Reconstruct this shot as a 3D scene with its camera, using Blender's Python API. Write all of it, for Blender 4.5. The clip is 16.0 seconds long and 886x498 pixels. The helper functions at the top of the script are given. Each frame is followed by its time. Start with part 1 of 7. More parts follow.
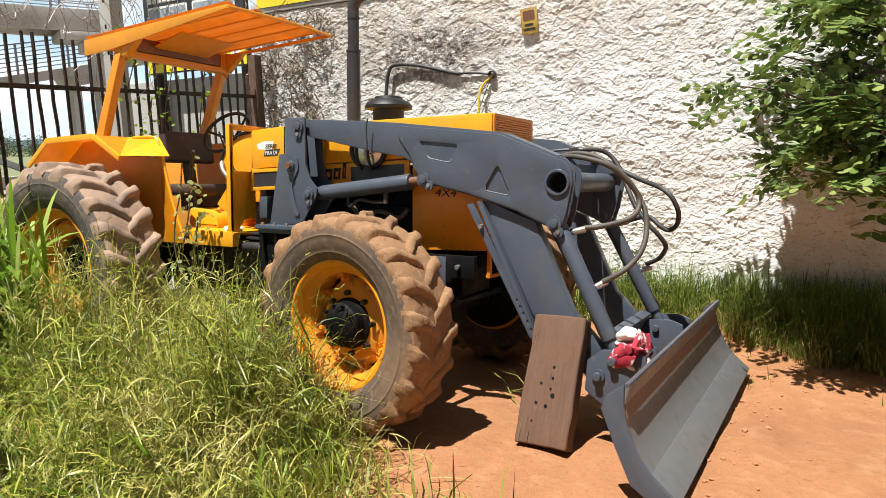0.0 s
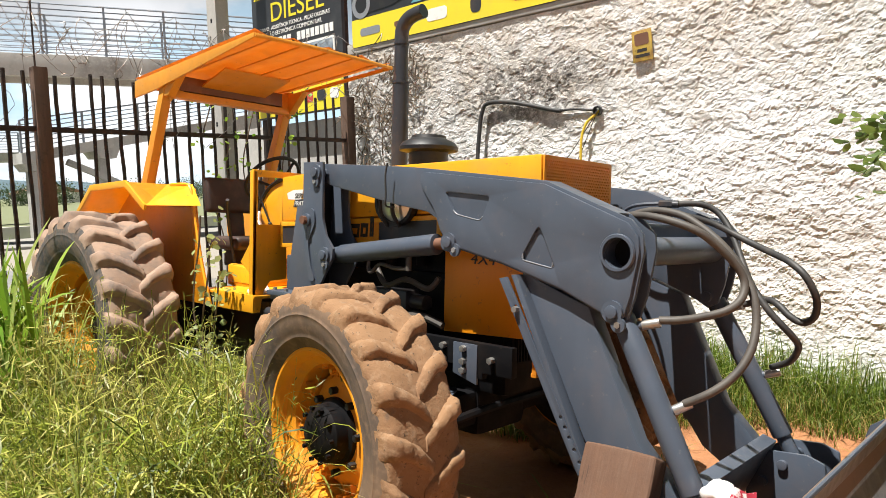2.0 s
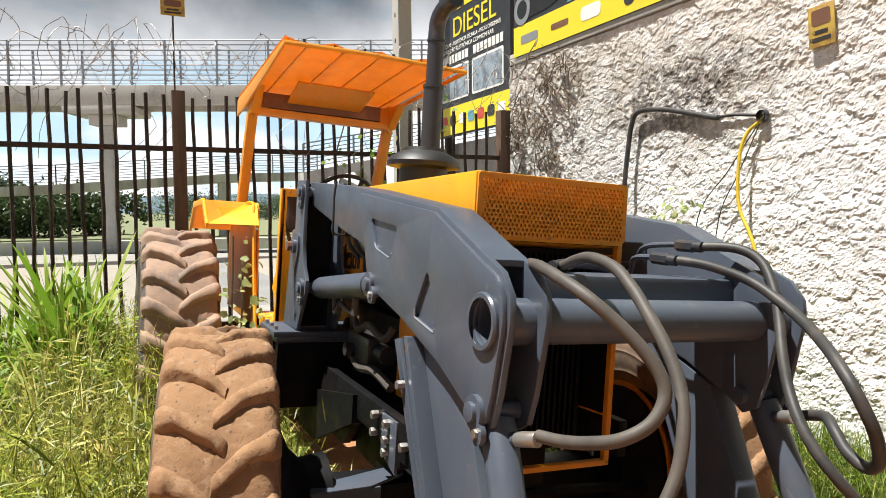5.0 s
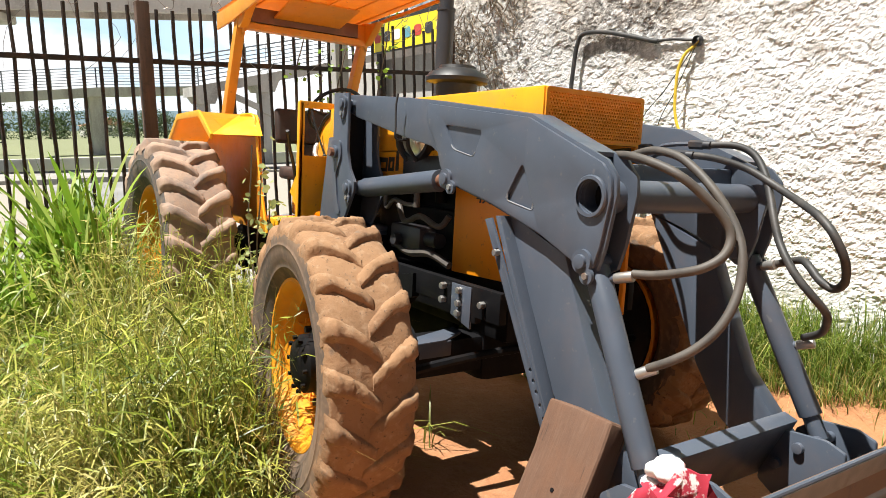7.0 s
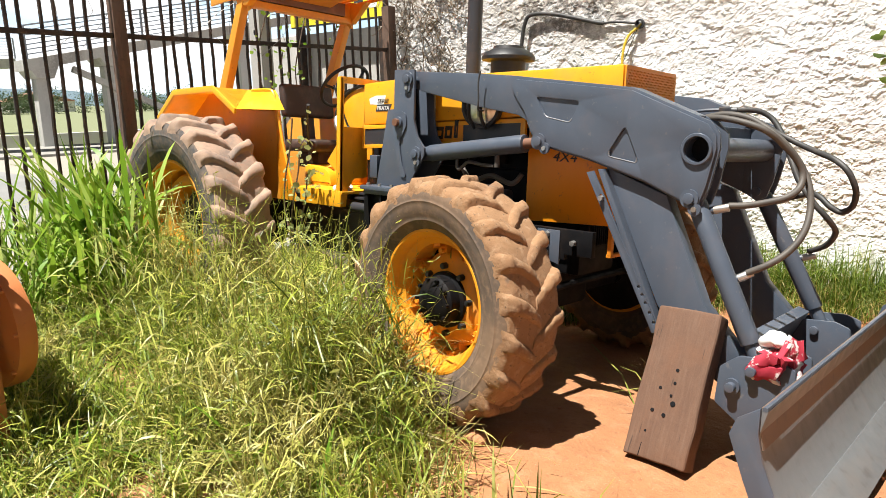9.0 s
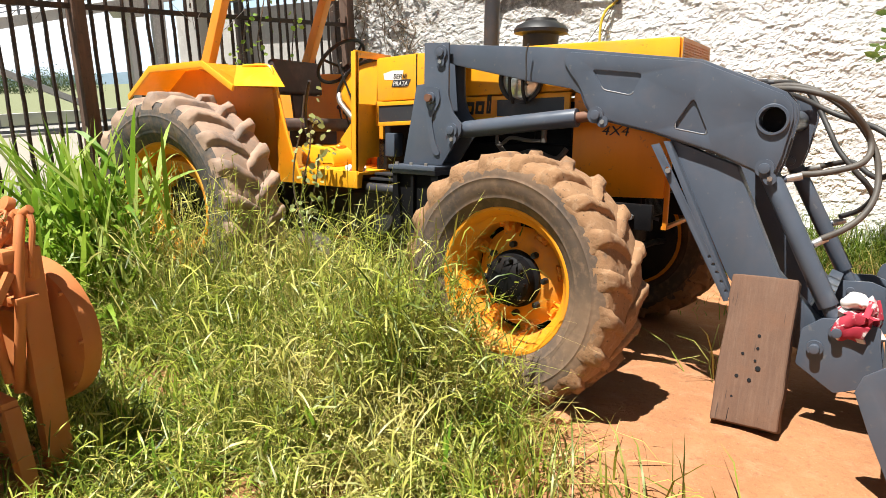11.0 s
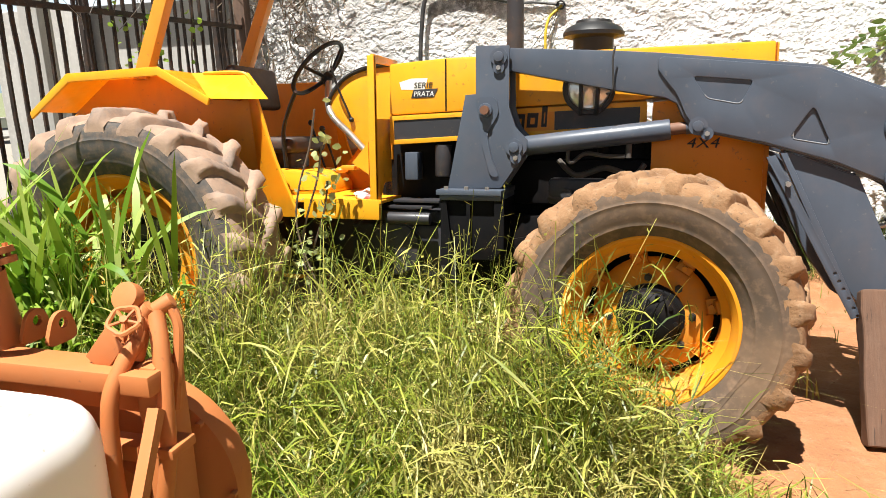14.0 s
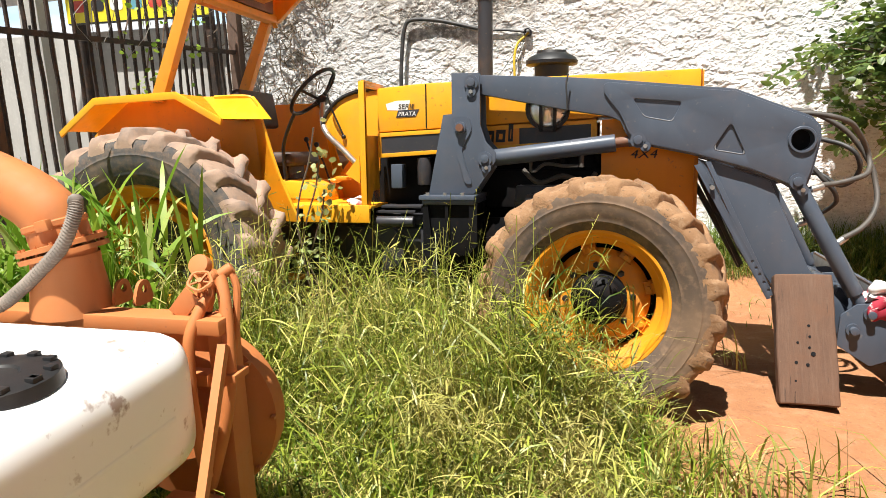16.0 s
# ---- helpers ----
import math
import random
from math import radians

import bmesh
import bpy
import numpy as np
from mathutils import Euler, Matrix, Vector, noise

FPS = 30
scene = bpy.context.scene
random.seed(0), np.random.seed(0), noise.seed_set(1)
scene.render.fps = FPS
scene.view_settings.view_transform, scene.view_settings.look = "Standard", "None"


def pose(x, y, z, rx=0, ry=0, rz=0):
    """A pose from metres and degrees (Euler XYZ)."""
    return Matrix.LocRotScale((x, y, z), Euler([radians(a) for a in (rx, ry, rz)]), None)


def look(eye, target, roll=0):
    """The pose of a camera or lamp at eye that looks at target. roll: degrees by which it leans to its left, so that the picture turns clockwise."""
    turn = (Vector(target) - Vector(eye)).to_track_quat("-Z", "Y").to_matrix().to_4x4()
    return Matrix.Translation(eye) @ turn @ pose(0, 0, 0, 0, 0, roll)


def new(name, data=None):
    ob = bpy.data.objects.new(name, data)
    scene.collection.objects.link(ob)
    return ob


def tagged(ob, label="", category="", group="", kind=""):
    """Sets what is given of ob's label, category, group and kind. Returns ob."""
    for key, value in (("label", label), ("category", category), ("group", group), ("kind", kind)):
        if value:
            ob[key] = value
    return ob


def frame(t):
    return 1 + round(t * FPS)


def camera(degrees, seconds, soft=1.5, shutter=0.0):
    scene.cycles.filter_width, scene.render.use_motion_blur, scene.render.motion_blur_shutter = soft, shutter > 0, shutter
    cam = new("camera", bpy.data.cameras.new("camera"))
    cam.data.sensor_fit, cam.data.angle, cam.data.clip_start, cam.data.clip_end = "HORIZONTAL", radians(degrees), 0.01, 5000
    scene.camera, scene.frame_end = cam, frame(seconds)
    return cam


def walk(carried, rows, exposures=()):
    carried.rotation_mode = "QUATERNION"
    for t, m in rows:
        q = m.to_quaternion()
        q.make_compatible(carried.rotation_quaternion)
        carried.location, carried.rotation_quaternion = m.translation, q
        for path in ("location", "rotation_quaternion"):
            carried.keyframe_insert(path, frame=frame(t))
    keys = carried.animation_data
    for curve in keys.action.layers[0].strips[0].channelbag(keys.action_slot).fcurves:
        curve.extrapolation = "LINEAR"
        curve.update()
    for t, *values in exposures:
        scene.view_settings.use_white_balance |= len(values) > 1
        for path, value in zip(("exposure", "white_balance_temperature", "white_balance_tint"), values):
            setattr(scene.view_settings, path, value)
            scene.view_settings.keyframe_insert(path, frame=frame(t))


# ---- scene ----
cam = camera(64.9, 16.0, soft=0.6)
METRES, EYE, TILT, LEAN, TURN = 9.0, 1.69, 0.0, 0.0, 30.0
ROWS = [
    (0.0, 0.0, 0.0, 0.0, -0.28, -9.18, 1.76),
    (0.5, 0.0154, 0.0271, -0.0023, 3.58, -10.33, 1.46),
    (1.0, 0.026, 0.0627, 0.0028, 3.98, -13.42, 1.35),
    (1.5, 0.0415, 0.0917, 0.003, 5.36, -6.78, 1.7),
    (2.0, 0.0638, 0.1271, 0.0004, 12.44, -5.18, 1.62),
    (2.5, 0.0773, 0.1668, 0.0026, 12.83, -5.29, 1.51),
    (3.0, 0.0963, 0.1969, 0.0004, 17.81, -4.01, 1.75),
    (5.5, 0.1846, 0.2698, 0.0006, 36.86, -4.47, 0.4),
    (6.0, 0.1758, 0.2361, 0.0016, 36.37, -6.75, 0.46),
    (6.5, 0.161, 0.2019, -0.0019, 31.55, -7.83, 0.55),
    (7.0, 0.1353, 0.1678, -0.0037, 25.41, -9.93, 0.42),
    (7.5, 0.1051, 0.1285, -0.0018, 20.06, -10.29, 0.82),
    (8.0, 0.0809, 0.0944, -0.001, 18.37, -10.75, 0.98),
    (8.5, 0.0539, 0.071, -0.0015, 15.43, -10.67, 0.84),
    (9.0, 0.0204, 0.0549, -0.0026, 12.03, -12.19, 1.03),
    (11.5, -0.1106, 0.0641, -0.005, 2.43, -13.9, 1.2),
    (12.0, -0.1446, 0.0765, -0.0081, 1.84, -13.83, 1.08),
    (12.5, -0.1656, 0.0916, -0.0098, -0.89, -13.91, 1.47),
    (13.0, -0.1912, 0.1191, -0.0071, -5.25, -14.21, 1.43),
    (13.5, -0.2179, 0.138, -0.0055, -9.89, -14.35, 1.29),
    (14.0, -0.2362, 0.144, -0.0007, -13.87, -13.66, 1.59),
    (14.5, -0.2421, 0.1371, 0.0001, -14.95, -13.47, 1.84),
    (15.0, -0.2454, 0.118, 0.001, -15.47, -13.36, 1.9),
    (15.5, -0.2502, 0.0959, 0.003, -15.04, -12.79, 1.78),
    (16.0, -0.2554, 0.0779, 0.0028, -15.76, -12.38, 1.84),
]
walk(cam, [(t, pose(0, 0, EYE, TILT, LEAN, TURN) @ pose(METRES * x, METRES * y, METRES * z, 90 + pitch, roll, yaw)) for t, x, y, z, yaw, pitch, roll in ROWS],
     [(0.0, 0.77), (1.0, 0.93), (1.6, 0.90), (2.5, 0.86), (3.2, 0.86), (5.5, 0.98), (7.0, 1.08), (9.0, 1.12), (11.5, 1.10), (13.5, 1.14), (16.0, 1.02)])

# ---- sky, sun ----
world = bpy.data.worlds.new("sky")
scene.world = world
world.use_nodes = True
wn, wl = world.node_tree.nodes, world.node_tree.links
SUN_TO = Vector((-0.09, -0.345, 1.0)).normalized()
sky = wn.new("ShaderNodeTexSky")
sky.sky_type, sky.sun_disc = "NISHITA", False
sky.sun_elevation = math.asin(SUN_TO.z)
sky.sun_rotation = math.atan2(SUN_TO.x, SUN_TO.y)
sky.dust_density, sky.air_density = 2.0, 1.0
wbg = wn["Background"]
wbg.inputs[1].default_value = 0.0110
# bright haze towards the horizon, thin broken cloud above
wtc, wno, wra, wmi = wn.new("ShaderNodeTexCoord"), wn.new("ShaderNodeTexNoise"), wn.new("ShaderNodeMapRange"), wn.new("ShaderNodeMixRGB")
wse, wha, wad = wn.new("ShaderNodeSeparateXYZ"), wn.new("ShaderNodeMapRange"), wn.new("ShaderNodeMath")
wno.inputs["Scale"].default_value, wno.inputs["Detail"].default_value = 3.4, 8.0
wra.inputs["From Min"].default_value, wra.inputs["From Max"].default_value = 0.42, 0.66
wra.inputs["To Min"].default_value, wra.inputs["To Max"].default_value = -0.20, 0.14
wha.inputs["From Min"].default_value, wha.inputs["From Max"].default_value = 0.16, 0.36
wha.inputs["To Min"].default_value, wha.inputs["To Max"].default_value = 0.92, -0.05
wad.operation, wad.use_clamp = "ADD", True
wl.new(wtc.outputs["Generated"], wno.inputs["Vector"])
wl.new(wtc.outputs["Generated"], wse.inputs["Vector"])
wl.new(wse.outputs["Z"], wha.inputs["Value"])
wl.new(wno.outputs["Fac"], wra.inputs["Value"])
wl.new(wra.outputs["Result"], wad.inputs[0])
wl.new(wha.outputs["Result"], wad.inputs[1])
wl.new(wad.outputs["Value"], wmi.inputs["Fac"])
wl.new(sky.outputs["Color"], wmi.inputs["Color1"])
wcl, wcr, wcm, wcs = wn.new("ShaderNodeTexNoise"), wn.new("ShaderNodeMapRange"), wn.new("ShaderNodeMixRGB"), wn.new("ShaderNodeMapping")
wcs.inputs["Scale"].default_value = (1.0, 1.0, 3.2)
wcl.inputs["Scale"].default_value, wcl.inputs["Detail"].default_value = 3.6, 7.0
wcr.inputs["From Min"].default_value, wcr.inputs["From Max"].default_value = 0.44, 0.58
wl.new(wtc.outputs["Generated"], wcs.inputs["Vector"])
wl.new(wcs.outputs["Vector"], wcl.inputs["Vector"])
wl.new(wcl.outputs["Fac"], wcr.inputs["Value"])
wl.new(wcr.outputs["Result"], wcm.inputs["Fac"])
wcm.inputs["Color1"].default_value = (38.0, 52.0, 63.0, 1)
wcm.inputs["Color2"].default_value = (66.0, 66.6, 68.0, 1)
wl.new(wcm.outputs["Color"], wmi.inputs["Color2"])
wl.new(wmi.outputs["Color"], wbg.inputs["Color"])

sun_data = bpy.data.lights.new("sun", "SUN")
sun_data.energy, sun_data.angle, sun_data.color = 5.0, radians(0.55), (1.0, 0.975, 0.915)
sun = new("sun", sun_data)
sun.matrix_world = look(SUN_TO * 60, (0, 0, 0))

# ---- materials ----


def rgb(c):
    return (c[0], c[1], c[2], 1.0)


class Mat:
    """A small builder round one Principled material."""

    def __init__(self, name, color=(0.5, 0.5, 0.5), rough=0.6, metal=0.0):
        self.m = bpy.data.materials.new(name)
        self.m.use_nodes = True
        self.n, self.l = self.m.node_tree.nodes, self.m.node_tree.links
        self.p = self.n["Principled BSDF"]
        self.p.inputs["Base Color"].default_value = rgb(color)
        self.p.inputs["Roughness"].default_value = rough
        self.p.inputs["Metallic"].default_value = metal
        self.co = self.n.new("ShaderNodeTexCoord").outputs["Object"]
        self.col = None
        self.base = rgb(color)

    def noise(self, scale, detail=5.0, rough=0.6, stretch=None, distort=0.0):
        t = self.n.new("ShaderNodeTexNoise")
        t.inputs["Scale"].default_value, t.inputs["Detail"].default_value = scale, detail
        t.inputs["Roughness"].default_value, t.inputs["Distortion"].default_value = rough, distort
        src = self.co
        if stretch:
            mp = self.n.new("ShaderNodeMapping")
            mp.inputs["Scale"].default_value = stretch
            self.l.new(self.co, mp.inputs["Vector"])
            src = mp.outputs["Vector"]
        self.l.new(src, t.inputs["Vector"])
        return t.outputs["Fac"]

    def ramp(self, fac, a, b, lo=0.0, hi=1.0):
        r = self.n.new("ShaderNodeMapRange")
        r.inputs["From Min"].default_value, r.inputs["From Max"].default_value = a, b
        r.inputs["To Min"].default_value, r.inputs["To Max"].default_value = lo, hi
        self.l.new(fac, r.inputs["Value"])
        return r.outputs["Result"]

    def times(self, a, b, op="MULTIPLY"):
        r = self.n.new("ShaderNodeMath")
        r.operation = op
        for i, v in enumerate((a, b)):
            if isinstance(v, (int, float)):
                r.inputs[i].default_value = v
            else:
                self.l.new(v, r.inputs[i])
        return r.outputs[0]

    def mix(self, fac, color, amount=1.0):
        """Lay a colour over what is there, where fac is high."""
        x = self.n.new("ShaderNodeMixRGB")
        if amount != 1.0:
            fac = self.times(fac, amount)
        self.l.new(fac, x.inputs["Fac"])
        if self.col is None:
            x.inputs["Color1"].default_value = self.base
        else:
            self.l.new(self.col, x.inputs["Color1"])
        x.inputs["Color2"].default_value = rgb(color)
        self.col = x.outputs["Color"]
        self.l.new(self.col, self.p.inputs["Base Color"])
        return self

    def spots(self, scale, a, b, color, amount=1.0, detail=5.0, stretch=None, rough=0.6, distort=0.0):
        return self.mix(self.ramp(self.noise(scale, detail, rough, stretch, distort), a, b), color, amount)

    def island(self, color, amount=1.0, a=0.0, b=1.0):
        g = self.n.new("ShaderNodeNewGeometry")
        return self.mix(self.ramp(g.outputs["Random Per Island"], a, b), color, amount)

    def each(self, color, amount=1.0, a=0.0, b=1.0):
        g = self.n.new("ShaderNodeObjectInfo")
        return self.mix(self.ramp(g.outputs["Random"], a, b), color, amount)

    def bump(self, scale, strength, dist=0.01, detail=5.0, stretch=None):
        b = self.n.new("ShaderNodeBump")
        b.inputs["Strength"].default_value, b.inputs["Distance"].default_value = strength, dist
        self.l.new(self.noise(scale, detail, 0.65, stretch), b.inputs["Height"])
        prev = self.p.inputs["Normal"]
        if prev.is_linked:
            self.l.new(prev.links[0].from_socket, b.inputs["Normal"])
        self.l.new(b.outputs["Normal"], prev)
        return self

    def gloss(self, scale, lo, hi, detail=4.0):
        self.l.new(self.ramp(self.noise(scale, detail), 0.3, 0.7, lo, hi), self.p.inputs["Roughness"])
        return self

    def done(self):
        return self.m


def paint(name, color, worn, dust=0.35, rough=(0.3, 0.5)):
    return (Mat(name, color).spots(2.3, 0.42, 0.75, [c * 0.8 for c in color], 0.7)
            .spots(5.5, 0.52, 0.75, (0.36, 0.2, 0.1), dust).spots(30, 0.66, 0.72, worn, 0.55, 3.0)
            .spots(9, 0.5, 0.8, [min(1, c * 1.12) for c in color], 0.5, 3.0, (1, 1, 0.15))
            .gloss(7, *rough).bump(55, 0.12, 0.002).bump(6, 0.10, 0.004).done())


M_YELLOW = paint("yellow_paint", (0.88, 0.395, 0.014), (0.32, 0.13, 0.04), 0.22)
M_ORANGE = paint("orange_paint", (0.85, 0.292, 0.014), (0.35, 0.12, 0.04), 0.20)
# orange raised so the side panel looks lit in the arm's shadow
M_PANEL = paint("brightened_panel_paint", (0.93, 0.31, 0.008), (0.45, 0.15, 0.04), 0.08, (0.3, 0.45))
M_FADED = paint("sun_faded_ochre_paint", (0.74, 0.308, 0.028), (0.35, 0.13, 0.05), 0.25, (0.4, 0.6))
M_POST = Mat("rusty_brown_post", (0.105, 0.062, 0.042), 0.75, 0.1).spots(6, 0.45, 0.7, (0.17, 0.095, 0.06), 0.7, 6.0, (3, 3, 0.5)).spots(25, 0.55, 0.7, (0.05, 0.035, 0.028), 0.6).bump(40, 0.4, 0.006).done()
M_RIM = paint("rim_paint", (0.80, 0.31, 0.012), (0.26, 0.11, 0.05), 0.5, (0.45, 0.7))
M_GREY = paint("slate_grey_paint", (0.074, 0.090, 0.119), (0.14, 0.14, 0.14), 0.07, (0.28, 0.44))
M_GREYLITE = paint("pale_grey_paint", (0.24, 0.255, 0.275), (0.12, 0.12, 0.12), 0.12)
M_BLACK = paint("black_chassis", (0.006, 0.006, 0.007), (0.025, 0.02, 0.016), 0.03, (0.4, 0.7))
M_BLACK.node_tree.nodes["Principled BSDF"].inputs["Specular IOR Level"].default_value = 0.15
M_STRIPE = paint("dark_stripe", (0.035, 0.035, 0.04), (0.10, 0.08, 0.05), 0.12)
M_RUST = paint("rust_brown_rod", (0.17, 0.078, 0.045), (0.12, 0.05, 0.03), 0.4, (0.4, 0.7))
M_STEEL = Mat("bare_steel", (0.46, 0.45, 0.43), 0.42, 0.8).spots(12, 0.5, 0.7, (0.28, 0.18, 0.1), 0.6).bump(60, 0.15, 0.002).done()
M_BLADE = (Mat("scoured_blade_steel", (0.155, 0.16, 0.165), 0.45, 0.25).spots(3.0, 0.54, 0.72, (0.25, 0.19, 0.145), 0.35, 7.0, (1, 0.4, 1))
           .spots(16, 0.55, 0.72, (0.1, 0.09, 0.09), 0.6).gloss(9, 0.35, 0.6).bump(40, 0.2, 0.003).done())
M_BLADEBAND = Mat("rust_and_shade_blade_steel", (0.17, 0.115, 0.085), 0.6, 0.15).spots(4, 0.45, 0.68, (0.22, 0.14, 0.095), 0.7, 7.0, (1, 0.3, 1)).spots(18, 0.55, 0.7, (0.10, 0.085, 0.08), 0.6).bump(40, 0.2, 0.003).done()
M_RUBBER = (Mat("dusty_rubber", (0.055, 0.053, 0.052), 0.85).spots(4.5, 0.48, 0.72, (0.22, 0.155, 0.11), 0.7).spots(2.0, 0.45, 0.65, (0.12, 0.11, 0.10), 0.6)
            .spots(22, 0.45, 0.7, (0.33, 0.2, 0.12), 0.35).bump(45, 0.3, 0.004).bump(170, 0.15, 0.002).done())
M_RUBBERMUD = (Mat("muddy_rubber", (0.098, 0.070, 0.051), 0.88).spots(3.0, 0.42, 0.66, (0.205, 0.128, 0.077), 0.85).spots(2.0, 0.5, 0.68, (0.065, 0.058, 0.054), 0.7)
               .spots(24, 0.5, 0.7, (0.30, 0.19, 0.12), 0.4).bump(45, 0.25, 0.004).done())
M_TREAD = (Mat("tread_with_dried_mud", (0.285, 0.158, 0.078), 0.92).spots(5, 0.46, 0.66, (0.19, 0.100, 0.05), 0.8)
           .spots(26, 0.52, 0.7, (0.38, 0.25, 0.15), 0.6).spots(13, 0.62, 0.72, (0.10, 0.068, 0.05), 0.7).spots(60, 0.62, 0.68, (0.07, 0.045, 0.03), 0.8).bump(20, 0.5, 0.014).bump(60, 0.22, 0.006).done())
M_TREADR = (Mat("rear_tread_with_dust", (0.36, 0.245, 0.175), 0.9).spots(5, 0.46, 0.66, (0.17, 0.135, 0.115), 0.8)
            .spots(22, 0.5, 0.7, (0.36, 0.23, 0.15), 0.5).bump(40, 0.4, 0.008).bump(130, 0.3, 0.004).done())
M_HOSE = Mat("black_hose_rubber", (0.035, 0.034, 0.033), 0.55).spots(7, 0.5, 0.7, (0.12, 0.10, 0.085), 0.6).bump(160, 0.2, 0.002).done()
M_HOSEDUST = Mat("dusty_hose_rubber", (0.085, 0.072, 0.06), 0.6).spots(9, 0.45, 0.65, (0.045, 0.042, 0.04), 0.7).bump(160, 0.2, 0.002).done()
M_RIBBED = Mat("sun_bleached_hose", (0.22, 0.18, 0.145), 0.65).spots(9, 0.45, 0.65, (0.14, 0.115, 0.095), 0.7).bump(120, 0.2, 0.002).done()
M_SEAT = Mat("brown_seat_vinyl", (0.045, 0.028, 0.022), 0.6).spots(8, 0.5, 0.7, (0.12, 0.07, 0.05), 0.5).bump(50, 0.3, 0.004).done()
M_PLASTIC = Mat("black_plastic", (0.013, 0.013, 0.014), 0.5).spots(9, 0.5, 0.75, (0.05, 0.042, 0.034), 0.5).bump(60, 0.15, 0.003).done()
M_LAMP = Mat("lamp_reflector", (0.75, 0.75, 0.72), 0.2, 0.6).spots(10, 0.55, 0.7, (0.35, 0.3, 0.25), 0.5).done()
M_LETTER = Mat("black_lettering", (0.03, 0.025, 0.02), 0.6).spots(30, 0.6, 0.7, (0.2, 0.1, 0.03), 0.4).done()
M_WHITE = Mat("white_lettering", (0.8, 0.79, 0.76), 0.6).spots(20, 0.55, 0.75, (0.55, 0.5, 0.42), 0.4).done()
M_WOOD = (Mat("weathered_plank", (0.128, 0.068, 0.041), 0.85).spots(3.5, 0.42, 0.62, (0.085, 0.042, 0.026), 0.6, 8.0, (4, 4, 0.6), 0.9)
          .spots(14, 0.5, 0.7, (0.17, 0.105, 0.07), 0.4, 6.0, (5, 5, 0.4)).spots(5, 0.5, 0.7, (0.14, 0.065, 0.034), 0.7).spots(9, 0.64, 0.68, (0.03, 0.02, 0.015), 0.7, 6.0, (6, 6, 0.5)).bump(30, 0.35, 0.005, 6.0, (4, 4, 0.4)).bump(14, 0.4, 0.008).done())
M_SOIL = (Mat("red_soil", (0.36, 0.160, 0.068), 0.95).spots(1.6, 0.42, 0.66, (0.28, 0.118, 0.05), 0.8).spots(7, 0.5, 0.72, (0.43, 0.225, 0.115), 0.6)
          .spots(34, 0.55, 0.7, (0.22, 0.09, 0.045), 0.6).spots(90, 0.62, 0.7, (0.46, 0.30, 0.2), 0.5).bump(14, 0.5, 0.03).bump(55, 0.45, 0.012).bump(200, 0.3, 0.004))
_x = M_SOIL.n.new("ShaderNodeSeparateXYZ")
M_SOIL.l.new(M_SOIL.co, _x.inputs["Vector"])
M_SOIL = M_SOIL.mix(M_SOIL.ramp(_x.outputs["X"], -6.55, -6.85), (0.30, 0.285, 0.245), 0.9).mix(M_SOIL.ramp(_x.outputs["X"], -27.0, -31.0), (0.17, 0.19, 0.09), 0.9).done()
M_CLOD = (Mat("soil_clod", (0.42, 0.18, 0.09), 0.95).island((0.44, 0.21, 0.105), 0.7).spots(20, 0.4, 0.7, (0.3, 0.13, 0.065), 0.6).bump(60, 0.4, 0.01).done())
# the finer dark flecks stand for shade in the wall's small crevices
M_WALL = (Mat("whitewashed_stone", (0.885, 0.88, 0.87), 0.92).spots(0.9, 0.52, 0.70, (0.60, 0.54, 0.46), 0.55, 8.0)
          .spots(17, 0.55, 0.66, (0.54, 0.49, 0.43), 0.38, 8.0, (1, 1, 2.4)).spots(30, 0.60, 0.66, (0.26, 0.23, 0.20), 0.55, 6.0, (1, 1, 2.6)))
# old damp stains: by the corner and round the pipe
_x = M_WALL.n.new("ShaderNodeSeparateXYZ")
M_WALL.l.new(M_WALL.co, _x.inputs["Vector"])
_c = M_WALL.ramp(M_WALL.times(_x.outputs["X"], M_WALL.ramp(M_WALL.noise(2.2, 6), 0.2, 0.8, -1.3, 1.3), "ADD"), -4.0, -5.9)
_p = M_WALL.times(M_WALL.ramp(M_WALL.times(M_WALL.times(_x.outputs["X"], 4.55, "ADD"), 0.0, "ADD"), 1.7, 0.3), M_WALL.ramp(M_WALL.times(_x.outputs["Z"], M_WALL.ramp(M_WALL.noise(3.0, 6), 0.2, 0.8, -0.6, 0.6), "ADD"), 2.0, 2.6))
_s = M_WALL.times(M_WALL.times(M_WALL.times(_c, 0.75), M_WALL.times(_p, 0.28), "MAXIMUM"), M_WALL.ramp(M_WALL.noise(11, 8, 0.7), 0.36, 0.58))
_u = M_WALL.times(M_WALL.ramp(M_WALL.times(_x.outputs["X"], M_WALL.ramp(M_WALL.noise(1.3, 4), 0.2, 0.8, -1.6, 1.6), "ADD"), 0.9, -1.2), M_WALL.ramp(M_WALL.times(_x.outputs["Z"], M_WALL.ramp(M_WALL.noise(1.7, 5), 0.2, 0.8, -0.5, 0.5), "ADD"), 2.0, 2.7))
_s = M_WALL.times(_s, M_WALL.times(_u, M_WALL.ramp(M_WALL.noise(15, 8, 0.75), 0.44, 0.64, 0.0, 0.4)), "MAXIMUM")
_dx = M_WALL.times(M_WALL.times(M_WALL.times(_x.outputs["X"], 4.15, "ADD"), 1.05), 2.0, "POWER")
_dz = M_WALL.times(M_WALL.times(M_WALL.times(_x.outputs["Z"], -2.58, "ADD"), 2.4), 2.0, "POWER")
